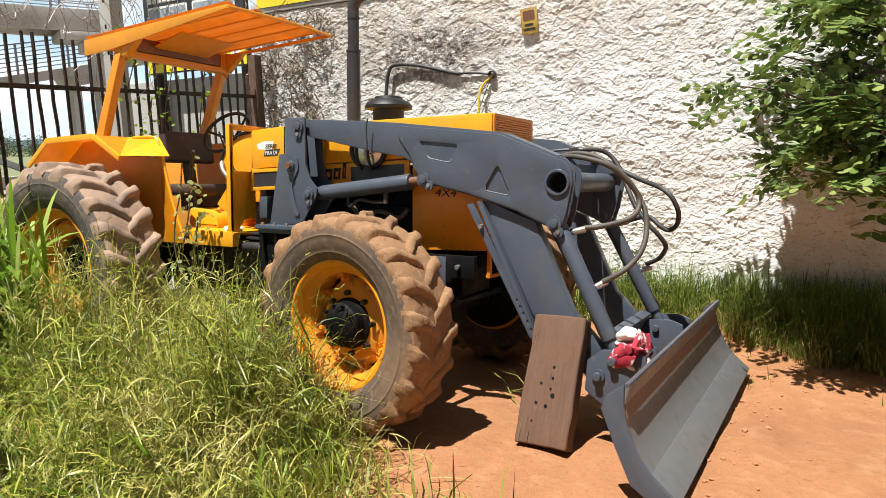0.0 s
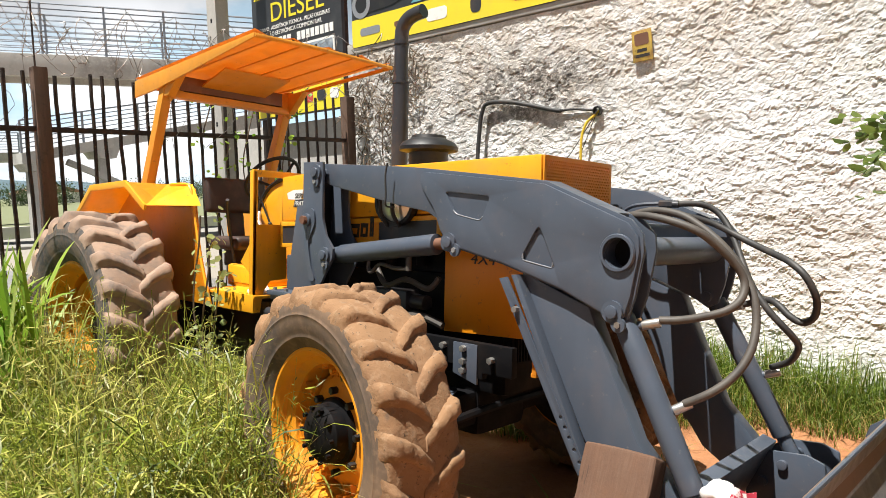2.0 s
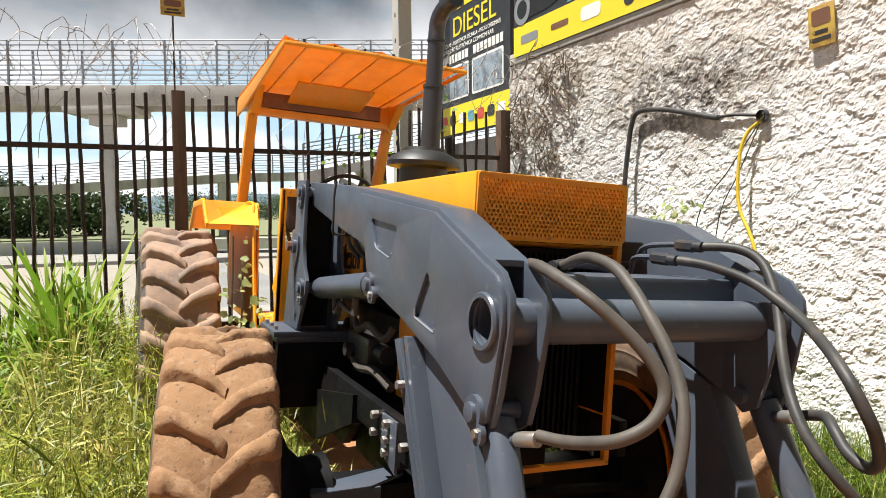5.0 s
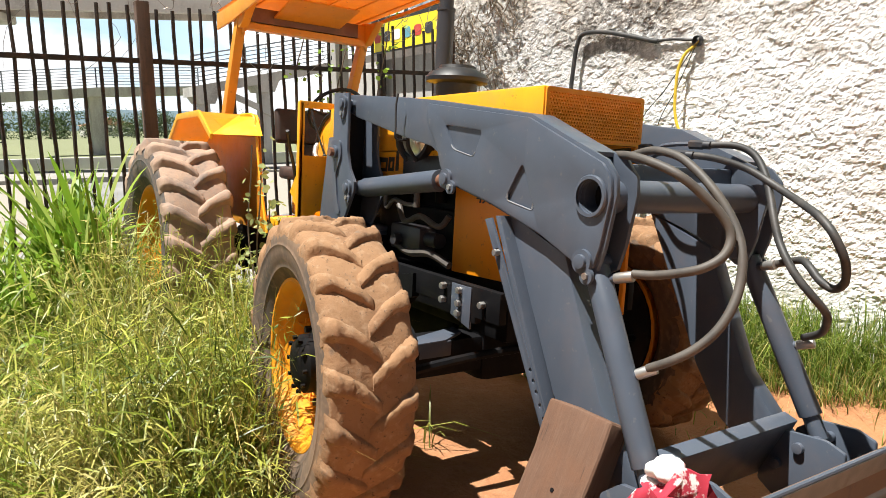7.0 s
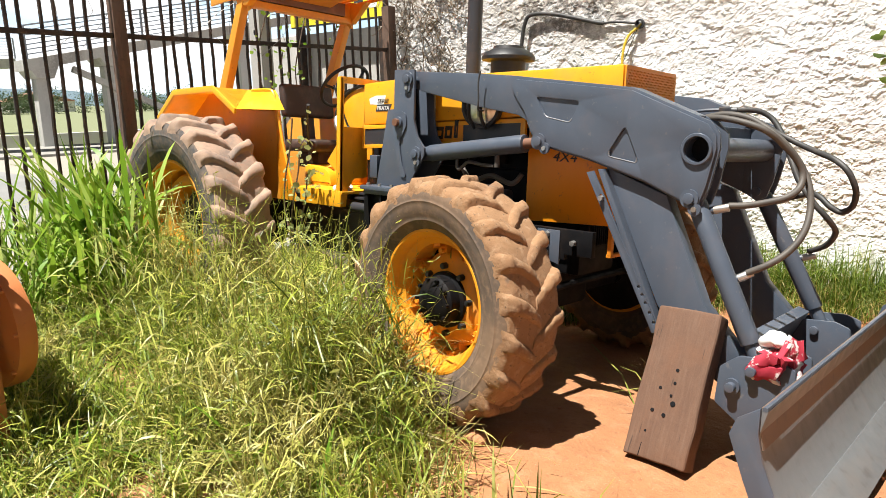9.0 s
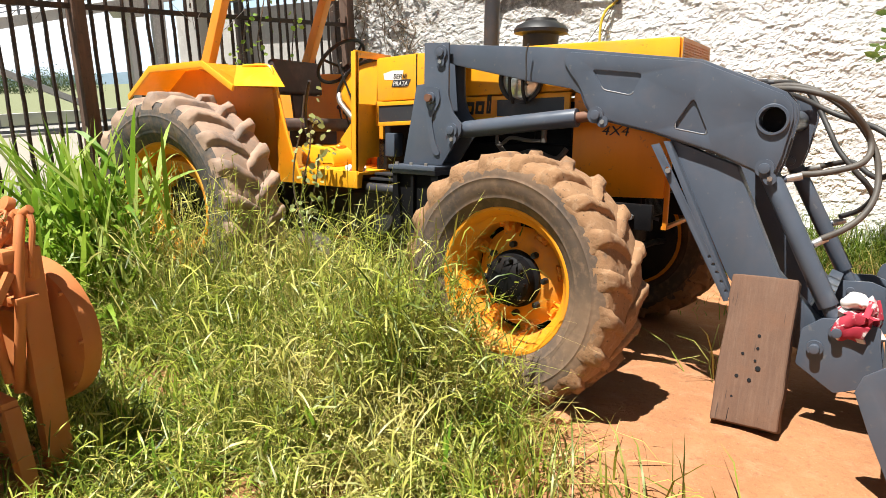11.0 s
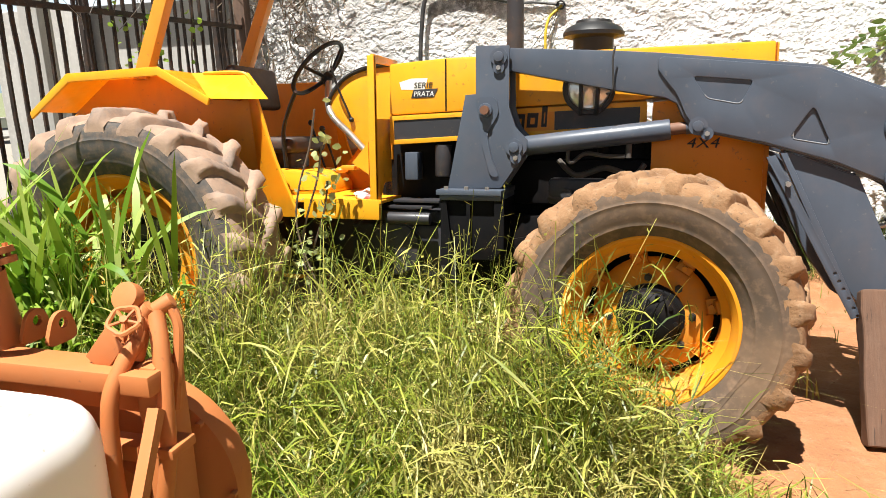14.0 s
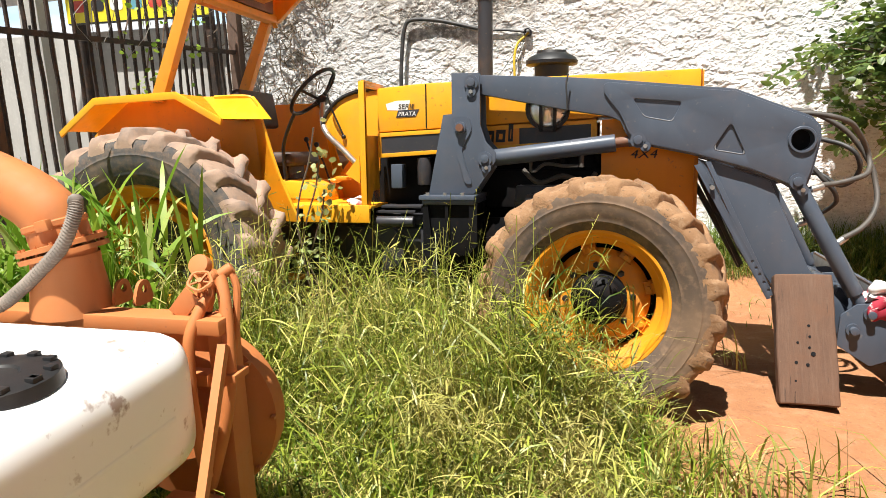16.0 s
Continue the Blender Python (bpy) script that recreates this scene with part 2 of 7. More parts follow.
_d = M_WALL.times(M_WALL.times(M_WALL.times(_dx, _dz, "ADD"), 0.5, "POWER"), M_WALL.ramp(M_WALL.noise(4.5, 7, 0.7), 0.3, 0.7, -0.5, 0.5), "ADD")
_k = M_WALL.times(M_WALL.ramp(_d, 1.2, 0.40), M_WALL.ramp(M_WALL.noise(13, 9, 0.75), 0.41, 0.53))
# stains laid on, then more dark flecks painted as crevice shade
M_WALL = M_WALL.mix(M_WALL.times(_u, M_WALL.ramp(M_WALL.noise(5, 8, 0.7), 0.36, 0.56)), (0.56, 0.47, 0.37), 0.55).mix(_s, (0.17, 0.145, 0.12), 0.80).mix(_k, (0.12, 0.105, 0.09), 0.88).spots(9, 0.60, 0.70, (0.40, 0.35, 0.30), 0.55, 9.0, (0.7, 1, 1.4)).spots(34, 0.63, 0.70, (0.30, 0.26, 0.23), 0.6, 6.0).bump(18, 0.35, 0.02, 9.0).bump(40, 0.30, 0.012, 9.0).bump(110, 0.35, 0.006, 6.0).done()
M_CONC = (Mat("weathered_concrete", (0.42, 0.40, 0.37), 0.9).spots(1.2, 0.45, 0.7, (0.22, 0.205, 0.19), 0.8, 8.0, (1, 1, 0.3)).spots(25, 0.5, 0.7, (0.5, 0.47, 0.43), 0.5)
          .bump(35, 0.3, 0.008).done())
M_BRIDGE = (Mat("pale_bridge_concrete", (0.46, 0.445, 0.42), 0.9).spots(0.8, 0.44, 0.64, (0.22, 0.205, 0.19), 0.8, 8.0, (1, 1, 0.3)).spots(12, 0.5, 0.7, (0.55, 0.53, 0.49), 0.5).done())
M_FENCE = (Mat("rusty_dark_steel", (0.035, 0.024, 0.019), 0.7, 0.2).spots(9, 0.48, 0.7, (0.10, 0.05, 0.028), 0.8).spots(40, 0.6, 0.7, (0.2, 0.17, 0.15), 0.4).bump(50, 0.4, 0.006).done())
M_WIRE = Mat("galvanised_wire", (0.33, 0.31, 0.29), 0.5, 0.6).spots(8, 0.45, 0.6, (0.16, 0.09, 0.05), 0.8).done()
M_RAIL = Mat("grey_painted_rail", (0.22, 0.25, 0.29), 0.5, 0.3).spots(5, 0.5, 0.7, (0.3, 0.24, 0.2), 0.5).done()
M_BARK = Mat("bark", (0.17, 0.12, 0.085), 0.9).spots(12, 0.45, 0.65, (0.09, 0.065, 0.05), 0.8, 5.0, (1, 1, 0.3)).bump(40, 0.5, 0.01).done()


def leafy(name, a, b, dry, trans=0.35, amount=0.5, patch=0.0):
    k = Mat(name, a, 0.45).island(b, 1.0).island(dry, amount, 0.78, 1.0).spots(1.7, 0.5, 0.68, dry, 0.6 * patch)
    tr, mx = k.n.new("ShaderNodeBsdfTranslucent"), k.n.new("ShaderNodeMixShader")
    k.l.new(k.col, tr.inputs["Color"])
    mx.inputs["Fac"].default_value = trans
    k.l.new(k.p.outputs["BSDF"], mx.inputs[1])
    k.l.new(tr.outputs["BSDF"], mx.inputs[2])
    k.l.new(mx.outputs["Shader"], k.n["Material Output"].inputs["Surface"])
    return k.m


M_GRASS = leafy("grass_blades", (0.046, 0.082, 0.008), (0.415, 0.47, 0.052), (0.66, 0.53, 0.20), 0.24, 0.75, 0.9)
M_WEED = leafy("pale_weed_leaves", (0.30, 0.38, 0.13), (0.50, 0.55, 0.26), (0.6, 0.58, 0.3), 0.4)
# darker, greener copy of the grass, with wall-foot shade in its colour
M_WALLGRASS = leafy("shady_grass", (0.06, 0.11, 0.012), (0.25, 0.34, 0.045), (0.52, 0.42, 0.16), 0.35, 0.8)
M_STRAW = leafy("dry_grass", (0.42, 0.32, 0.10), (0.58, 0.46, 0.17), (0.36, 0.23, 0.08), 0.3)
M_BROAD = leafy("broad_grass_leaves", (0.13, 0.27, 0.02), (0.38, 0.52, 0.06), (0.62, 0.66, 0.30), 0.42, 0.7)
M_LEAF = leafy("tree_leaves", (0.060, 0.110, 0.028), (0.25, 0.34, 0.08), (0.48, 0.55, 0.22), 0.36)
M_FARLEAF = leafy("far_foliage", (0.035, 0.065, 0.02), (0.075, 0.11, 0.035), (0.1, 0.1, 0.05), 0.2)
M_DRYVINE = leafy("dry_vine", (0.17, 0.125, 0.085), (0.26, 0.2, 0.14), (0.1, 0.075, 0.05), 0.1)
M_SIGNBLACK = Mat("printed_dark_vinyl", (0.03, 0.032, 0.036), 0.45).spots(4, 0.5, 0.75, (0.07, 0.07, 0.07), 0.6).done()
M_SIGNYELLOW = Mat("printed_yellow_vinyl", (0.80, 0.66, 0.03), 0.5).spots(3, 0.5, 0.75, (0.62, 0.52, 0.08), 0.5).done()
M_SIGNFADED = Mat("faded_yellow_tin", (0.50, 0.34, 0.06), 0.6).spots(14, 0.45, 0.65, (0.30, 0.15, 0.05), 0.8).done()
M_SIGNBLUE = Mat("printed_blue_vinyl", (0.10, 0.30, 0.38), 0.5).spots(2, 0.4, 0.7, (0.2, 0.42, 0.5), 0.6).done()
M_SIGNRED = Mat("printed_red_vinyl", (0.55, 0.06, 0.04), 0.5).spots(9, 0.5, 0.7, (0.6, 0.3, 0.2), 0.3).done()
M_PHOTO = Mat("printed_photograph", (0.30, 0.36, 0.42), 0.5).spots(5, 0.45, 0.6, (0.12, 0.14, 0.16), 0.9).spots(11, 0.55, 0.65, (0.6, 0.6, 0.58), 0.7).done()
M_TANK = (Mat("white_polyethylene", (0.90, 0.895, 0.875), 0.34).spots(3, 0.55, 0.8, (0.70, 0.66, 0.58), 0.4).spots(7, 0.62, 0.68, (0.26, 0.15, 0.10), 0.8)
          .spots(30, 0.66, 0.72, (0.4, 0.32, 0.24), 0.5).gloss(6, 0.3, 0.5).bump(30, 0.08, 0.003).done())
M_SPRAY = paint("faded_orange_paint", (0.50, 0.168, 0.048), (0.25, 0.1, 0.05), 0.35, (0.55, 0.8))
M_CLOTHR = Mat("red_cloth", (0.38, 0.022, 0.045), 0.8).spots(8, 0.5, 0.54, (0.75, 0.7, 0.68), 0.95).bump(60, 0.3, 0.004).done()
M_CLOTHW = Mat("white_plastic_bag", (0.78, 0.77, 0.75), 0.5).spots(9, 0.56, 0.62, (0.6, 0.05, 0.05), 0.9).bump(60, 0.3, 0.004).done()
M_YHOSE = Mat("yellow_hose_plastic", (0.66, 0.45, 0.03), 0.5).spots(9, 0.5, 0.7, (0.4, 0.3, 0.08), 0.6).done()
M_ROAD = Mat("sunbleached_asphalt", (0.20, 0.195, 0.19), 0.9).spots(0.4, 0.4, 0.7, (0.30, 0.285, 0.27), 0.7).spots(20, 0.5, 0.7, (0.19, 0.24, 0.23), 0.5).bump(90, 0.3, 0.006).done()
M_PAVE = Mat("pale_concrete_pavement", (0.30, 0.285, 0.26), 0.9).spots(1.5, 0.45, 0.7, (0.20, 0.185, 0.16), 0.7).bump(60, 0.3, 0.006).done()
M_RENDER = Mat("far_painted_wall", (0.62, 0.6, 0.56), 0.9).spots(0.6, 0.45, 0.7, (0.46, 0.43, 0.38), 0.7).done()
M_TILE = Mat("far_clay_roof", (0.42, 0.22, 0.15), 0.9).spots(2, 0.45, 0.7, (0.30, 0.15, 0.1), 0.7).done()
# distance haze is mixed into the hills' blue colour
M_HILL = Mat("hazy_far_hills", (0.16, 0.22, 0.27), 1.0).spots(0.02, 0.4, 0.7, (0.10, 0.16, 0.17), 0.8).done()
M_GLASS = Mat("dark_car_glass", (0.02, 0.025, 0.03), 0.08).spots(3, 0.5, 0.8, (0.08, 0.09, 0.1), 0.4).done()

# ---- mesh helpers ----


def box(x0, x1, y0, y1, z0, z1, bevel=0.0, seg=2):
    bm = bmesh.new()
    bmesh.ops.create_cube(bm, size=1.0)
    for v in bm.verts:
        v.co = Vector(((x0, x1)[v.co.x > 0], (y0, y1)[v.co.y > 0], (z0, z1)[v.co.z > 0]))
    if bevel:
        bmesh.ops.bevel(bm, geom=bm.edges[:], offset=bevel, segments=seg, affect="EDGES", profile=0.6)
    return bm


def plate(outer, lo, hi, holes=(), bevel=0.0, axis="y"):
    """A plate cut to an outline of (x, z) points, between lo and hi of the other axis, with holes."""
    bm = bmesh.new()
    put = {"y": lambda a, b, c: (a, c, b), "x": lambda a, b, c: (c, a, b), "z": lambda a, b, c: (a, b, c)}[axis]
    for loop in (outer, *holes):
        vs = [bm.verts.new(put(a, b, lo)) for a, b in loop]
        for i in range(len(vs)):
            bm.edges.new((vs[i - 1], vs[i]))
    bmesh.ops.triangle_fill(bm, use_beauty=True, use_dissolve=False, edges=bm.edges[:])
    bmesh.ops.dissolve_limit(bm, angle_limit=0.001, verts=[], edges=bm.edges[:]) if not holes else None
    rim = [e for e in bm.edges if e.is_boundary]
    r = bmesh.ops.extrude_face_region(bm, geom=bm.faces[:])
    step = Vector(put(0, 0, hi - lo))
    moved = [g for g in r["geom"] if isinstance(g, bmesh.types.BMVert)]
    for v in moved:
        v.co += step
    bmesh.ops.recalc_face_normals(bm, faces=bm.faces[:])
    if bevel:
        sharp = [e for e in bm.edges if len(e.link_faces) == 2 and e.calc_face_angle(0) > 1.2]
        bmesh.ops.bevel(bm, geom=sharp, offset=bevel, segments=2, affect="EDGES", profile=0.6)
    return bm


def rounded(points, r, n=4):
    """The outline with its corners rounded to about r."""
    out = []
    k = len(points)
    for i in range(k):
        a, b, c = Vector(points[i - 1]), Vector(points[i]), Vector(points[(i + 1) % k])
        ra = min(r, (a - b).length * 0.45)
        rc = min(r, (c - b).length * 0.45)
        p, q = b + (a - b).normalized() * ra, b + (c - b).normalized() * rc
        for j in range(n + 1):
            t = j / n
            out.append(tuple(p * (1 - t) ** 2 + b * 2 * t * (1 - t) + q * t * t))
    return out


def circle(cx, cz, r, n=20):
    return [(cx + r * math.cos(2 * math.pi * i / n), cz + r * math.sin(2 * math.pi * i / n)) for i in range(n)]


def cyl(p, q, r, r2=None, seg=16, bevel=0.0, caps=True):
    bm = bmesh.new()
    p, q = Vector(p), Vector(q)
    d = q - p
    bmesh.ops.create_cone(bm, cap_ends=caps, segments=seg, radius1=r, radius2=r if r2 is None else r2, depth=d.length)
    if bevel:
        rimz = [e for e in bm.edges if abs(e.verts[0].co.z - e.verts[1].co.z) < 1e-6]
        bmesh.ops.bevel(bm, geom=rimz, offset=bevel, segments=2, affect="EDGES", profile=0.6)
    m = Matrix.Translation((p + q) / 2) @ d.to_track_quat("Z", "Y").to_matrix().to_4x4()
    bmesh.ops.transform(bm, matrix=m, verts=bm.verts[:])
    return bm


def smooth_path(points, n=6):
    pts = [Vector(p) for p in points]
    out = []
    for i in range(len(pts) - 1):
        a, b, c, d = pts[max(i - 1, 0)], pts[i], pts[i + 1], pts[min(i + 2, len(pts) - 1)]
        for j in range(n):
            t = j / n
            out.append(0.5 * ((2 * b) + (c - a) * t + (2 * a - 5 * b + 4 * c - d) * t * t + (3 * b - a - 3 * c + d) * t ** 3))
    return out + [pts[-1]]


def tube(points, r, seg=8, n=6, r_end=None, soft=True):
    """A round bar or hose along a path."""
    pts = smooth_path(points, n) if soft else [Vector(p) for p in points]
    bm = bmesh.new()
    side = None
    last = None
    k = len(pts)
    for i, p in enumerate(pts):
        d = (pts[min(i + 1, k - 1)] - pts[max(i - 1, 0)]).normalized()
        if side is None:
            side = d.orthogonal().normalized()
        side = (side - d * side.dot(d)).normalized()
        up = d.cross(side)
        rr = r if r_end is None else r + (r_end - r) * i / (k - 1)
        ring = [bm.verts.new(p + (side * math.cos(2 * math.pi * j / seg) + up * math.sin(2 * math.pi * j / seg)) * rr) for j in range(seg)]
        if last:
            for j in range(seg):
                bm.faces.new((last[j - 1], last[j], ring[j], ring[j - 1]))
        else:
            bm.faces.new(ring[::-1])
        last = ring
    bm.faces.new(last)
    bmesh.ops.recalc_face_normals(bm, faces=bm.faces[:])
    return bm


def lathe(profile, center, seg=48, axis="y"):
    """A turned body: profile of (radius, along) points, round an axis through center."""
    bm = bmesh.new()
    rings = []
    c = Vector(center)
    for r, a in profile:
        ring = []
        for j in range(seg):
            t = 2 * math.pi * j / seg
            u, v = r * math.cos(t), r * math.sin(t)
            ring.append(bm.verts.new(c + Vector({"y": (u, a, v), "z": (u, v, a), "x": (a, u, v)}[axis])))
        rings.append(ring)
    for a, b in zip(rings, rings[1:]):
        for j in range(seg):
            bm.faces.new((a[j - 1], a[j], b[j], b[j - 1]))
    bmesh.ops.remove_doubles(bm, verts=bm.verts[:], dist=1e-5)
    bmesh.ops.recalc_face_normals(bm, faces=bm.faces[:])
    return bm


def ball(c, r, squash=(1, 1, 1), sub=2):
    bm = bmesh.new()
    bmesh.ops.create_icosphere(bm, subdivisions=sub, radius=r)
    for v in bm.verts:
        v.co = Vector(c) + Vector((v.co.x * squash[0], v.co.y * squash[1], v.co.z * squash[2]))
    return bm


def join(*bms):
    out = bmesh.new()
    for b in bms:
        me = bpy.data.meshes.new("tmp")
        b.to_mesh(me)
        out.from_mesh(me)
        bpy.data.meshes.remove(me)
        b.free()
    return out


def turn(bm, m):
    bmesh.ops.transform(bm, matrix=m, verts=bm.verts[:])
    return bm


def mesh_of(name, bm, mat, angle=38):
    me = bpy.data.meshes.new(name)
    bm.to_mesh(me)
    bm.free()
    me.materials.append(mat)
    me.shade_smooth()
    me.set_sharp_from_angle(angle=radians(angle))
    return me


def thing(name, label, category, at=None, group="", kind=""):
    ob = new(name)
    if at is not None:
        ob.matrix_world = at
    ob.empty_display_size = 0.2
    return tagged(ob, label, category, group, kind)


SHIFT = {}


def part(name, bm, mat, parent, label="", angle=38):
    """Link a bmesh as one mesh object under a thing or a part."""
    ob = new(name, mesh_of(name, bm, mat, angle))
    ob.parent = parent
    if parent.type == "EMPTY" and parent.name in SHIFT:
        ob.matrix_basis = Matrix.Translation(SHIFT[parent.name])
    return tagged(ob, label) if label else ob


def solo(name, bm, mat, label, category, kind="", group="", angle=38):
    """A thing of one mesh, its origin at its own base."""
    lo = Vector((sum(v.co.x for v in bm.verts) / len(bm.verts), sum(v.co.y for v in bm.verts) / len(bm.verts), min(v.co.z for v in bm.verts)))
    turn(bm, Matrix.Translation(-lo))
    ob = new(name, mesh_of(name, bm, mat, angle))
    ob.location = lo
    return tagged(ob, label, category, group, kind)


def raw_mesh(name, verts, faces, mat):
    me = bpy.data.meshes.new(name)
    me.from_pydata(verts, [], faces)
    me.materials.append(mat)
    return me


def lettering(name, text, size, m, mat, parent, extrude=0.002, shear=0.0, label="", wide=1.0):
    """Words cut as a thin mesh; m places the baseline's left end, x along the line, y up."""
    cu = bpy.data.curves.new(name, "FONT")
    cu.body, cu.size, cu.extrude, cu.shear = text, size, extrude, shear
    tmp = bpy.data.objects.new("tmp", cu)
    me = bpy.data.meshes.new_from_object(tmp)
    bpy.data.objects.remove(tmp)
    bpy.data.curves.remove(cu)
    me.transform(m @ Matrix.Diagonal((wide, 1, 1, 1)))
    me.materials.clear()
    me.materials.append(mat)
    ob = new(name, me)
    ob.parent = parent
    if parent.type == "EMPTY" and parent.name in SHIFT:
        ob.matrix_basis = Matrix.Translation(SHIFT[parent.name])
    return tagged(ob, label) if label else ob

# ---- the setting ----


def ground_z(x, y):
    """Height of the ground: it falls a little under the machine, towards the wall."""
    s = min(max((y - 3.0) / 2.6, 0.0), 1.0)
    z = -0.19 * s * s * (3 - 2 * s)
    if -9 < x < 4 and -4 < y < 7.5:
        z += 0.03 * noise.noise((x * 0.9, y * 0.9, 0.3)) + 0.016 * noise.noise((x * 3.1, y * 3.1, 4.0)) + 0.007 * noise.noise((x * 9, y * 9, 7.0))
        # heaps scraped up before the blade and behind the front wheel
        z += 0.05 * math.exp(-(((x + 0.25) / 0.35) ** 2 + ((y - 5.1) / 0.5) ** 2)) + 0.03 * math.exp(-(((x + 0.34) / 0.13) ** 2 + ((y - 4.2) / 1.2) ** 2)) - 0.03 * math.exp(-(((x + 0.62) / 0.09) ** 2 + ((y - 4.4) / 1.2) ** 4))
    if y > 6.0:
        z += 0.22 * min((y - 6.0) / 0.9, 1.0)
    return z


def spread(lo, hi, step, far):
    mid = list(np.arange(lo, hi + 1e-6, step))
    out, d, v = [], step * 3, hi
    while v < far:
        v += d
        d *= 1.45
        out.append(v)
    inn, d, v = [], step * 3, lo
    while v > -far:
        v -= d
        d *= 1.45
        inn.append(v)
    return inn[::-1] + mid + out


gx, gy = spread(-6.6, 1.4, 0.05, 2500), spread(-1.0, 7.2, 0.05, 2500)
gv = [(x, y, ground_z(x, y)) for y in gy for x in gx]
gf = [(j * len(gx) + i, j * len(gx) + i + 1, (j + 1) * len(gx) + i + 1, (j + 1) * len(gx) + i) for j in range(len(gy) - 1) for i in range(len(gx) - 1)]
ground = new("ground", raw_mesh("ground", gv, gf, M_SOIL))
ground.data.shade_smooth()
tagged(ground, "bare red earth, scraped and trodden, under the grass", "ground", kind="structure")

# rough stone wall, whitewashed, along the yard
WALL_Y = 6.93


def stone_field(x, z):
    """How far the wall's face stands out at a place: angular flakes of stone and mortar, at three sizes."""
    def facet(a, b, k, warp, rise, tilt):
        q = Vector((x * a + warp * noise.noise((x * a * 1.3, z * b * 1.3, k)), z * b + warp * noise.noise((x * a * 1.3, z * b * 1.3, k + 4)), k))
        p = noise.voronoi(q)[1][0]
        c = noise.cell_vector(p * 7.3)
        d = q - p
        return rise * c.x + tilt * ((c.y - 0.5) * d.x * 1.2 + (c.z - 0.64) * d.y)

    h = noise.noise((x * 0.7, z * 0.7, 9.0)) * 0.035 + 0.008 * noise.noise((x * 3.2, z * 4.5, 2.0))
    h += facet(5.5, 9.0, 3.0, 0.55, 0.005, 0.006) + facet(12.5, 16.5, 13.0, 0.9, 0.0085, 0.0095) + facet(30.0, 37.0, 23.0, 0.8, 0.0042, 0.0048)
    return h + 0.002 * noise.noise((x * 48, z * 60, 5.0)) - 0.02


wxs, wzs = np.arange(-6.75, 2.6, 0.0105), np.arange(-0.1, 3.30, 0.0105)
wv = [(x, WALL_Y - stone_field(x, z) - 0.02, z) for z in wzs for x in wxs]
nx = len(wxs)
wf = [(j * nx + i, j * nx + i + 1, (j + 1) * nx + i + 1, (j + 1) * nx + i) for j in range(len(wzs) - 1) for i in range(nx - 1)]
# the wall's thickness: top, ends and back
b0 = len(wv)
x0, x1, z0, z1 = wxs[0], wxs[-1], wzs[0], wzs[-1]
top = [(len(wzs) - 1) * nx + i for i in range(nx)]
wv += [(x, WALL_Y + 0.30, z1) for x in wxs]
wf += [(top[i], top[i + 1], b0 + i + 1, b0 + i) for i in range(nx - 1)]
b1 = len(wv)
wv += [(x0, WALL_Y + 0.30, z0), (x1, WALL_Y + 0.30, z0)]
wf += [tuple([b1, b1 + 1] + [b0 + i for i in range(nx - 1, -1, -1)])]
wf += [tuple([j * nx for j in range(len(wzs))] + [b0, b1]), tuple([b1 + 1, b0 + nx - 1] + [j * nx + nx - 1 for j in range(len(wzs) - 1, -1, -1)])]
wall = new("wall_back", raw_mesh("wall_back", wv, wf, M_WALL))
tagged(wall, "rough rubble stone wall, whitewashed and stained grey", "wall", kind="structure")
# the wall goes on, out of view, as a plainer stretch
solo("wall_east", box(2.6, 14, WALL_Y - 0.02, WALL_Y + 0.28, -0.4, 3.3, 0.02), M_WALL, "plainer stretch of the whitewashed wall", "wall", "structure")
# plaster band along the wall's head, under the banner
solo("trim", box(-6.72, 2.6, WALL_Y - 0.035, WALL_Y + 0.26, 3.302, 3.42, 0.012), M_CONC, "bare plaster band along the head of the wall", "trim", "structure")

# ---- beyond the fence: pavement, road, footbridge ----


def slab(name, x0, x1, y0, y1, z, mat, label, category):
    ob = solo(name, box(x0, x1, y0, y1, z - 0.25, z, 0.02), mat, label, category, "structure")
    return ob


slab("pavement", -12.5, -6.75, -60, 60, 0.03, M_PAVE, "pale concrete pavement outside the fence", "pavement")
slab("road", -25.0, -12.55, -60, 60, -0.06, M_ROAD, "sun-bleached asphalt road", "road")
slab("pavement_far", -30.2, -25.05, -60, 60, 0.12, M_PAVE, "pale concrete verge across the road", "pavement")

# unseen plain walls, added to close the yard and cut low sky light
solo("added_wall_south", box(-6.6, 9.0, -7.3, -7.1, -0.3, 3.2, 0.02), M_CONC, "unseen plain grey plastered wall added to close the yard and cut sky light", "wall", "structure")
solo("added_wall_far_east", box(9.0, 9.2, -7.3, 7.0, -0.3, 3.2, 0.02), M_CONC, "unseen plain grey plastered wall added at the yard's end to cut sky light", "wall", "structure")

# ---- the tractor ----
LEAN_T = 4.2
TX = -3.8
YC = 1.07   # the machine's middle line, from the reference plane of its wheels


def mir(y):
    return 2 * YC - y


tractor_at = Matrix.Translation((0, 3.05, 0)) @ Matrix.Rotation(radians(-LEAN_T), 4, "X")
tractor = thing("farm_tractor", "yellow-orange four-wheel-drive farm tractor with a tin canopy, parked in tall grass", "tractor",
                tractor_at @ Matrix.Translation((TX, 0, 0)))
SHIFT[tractor.name] = (-TX, 0, 0)


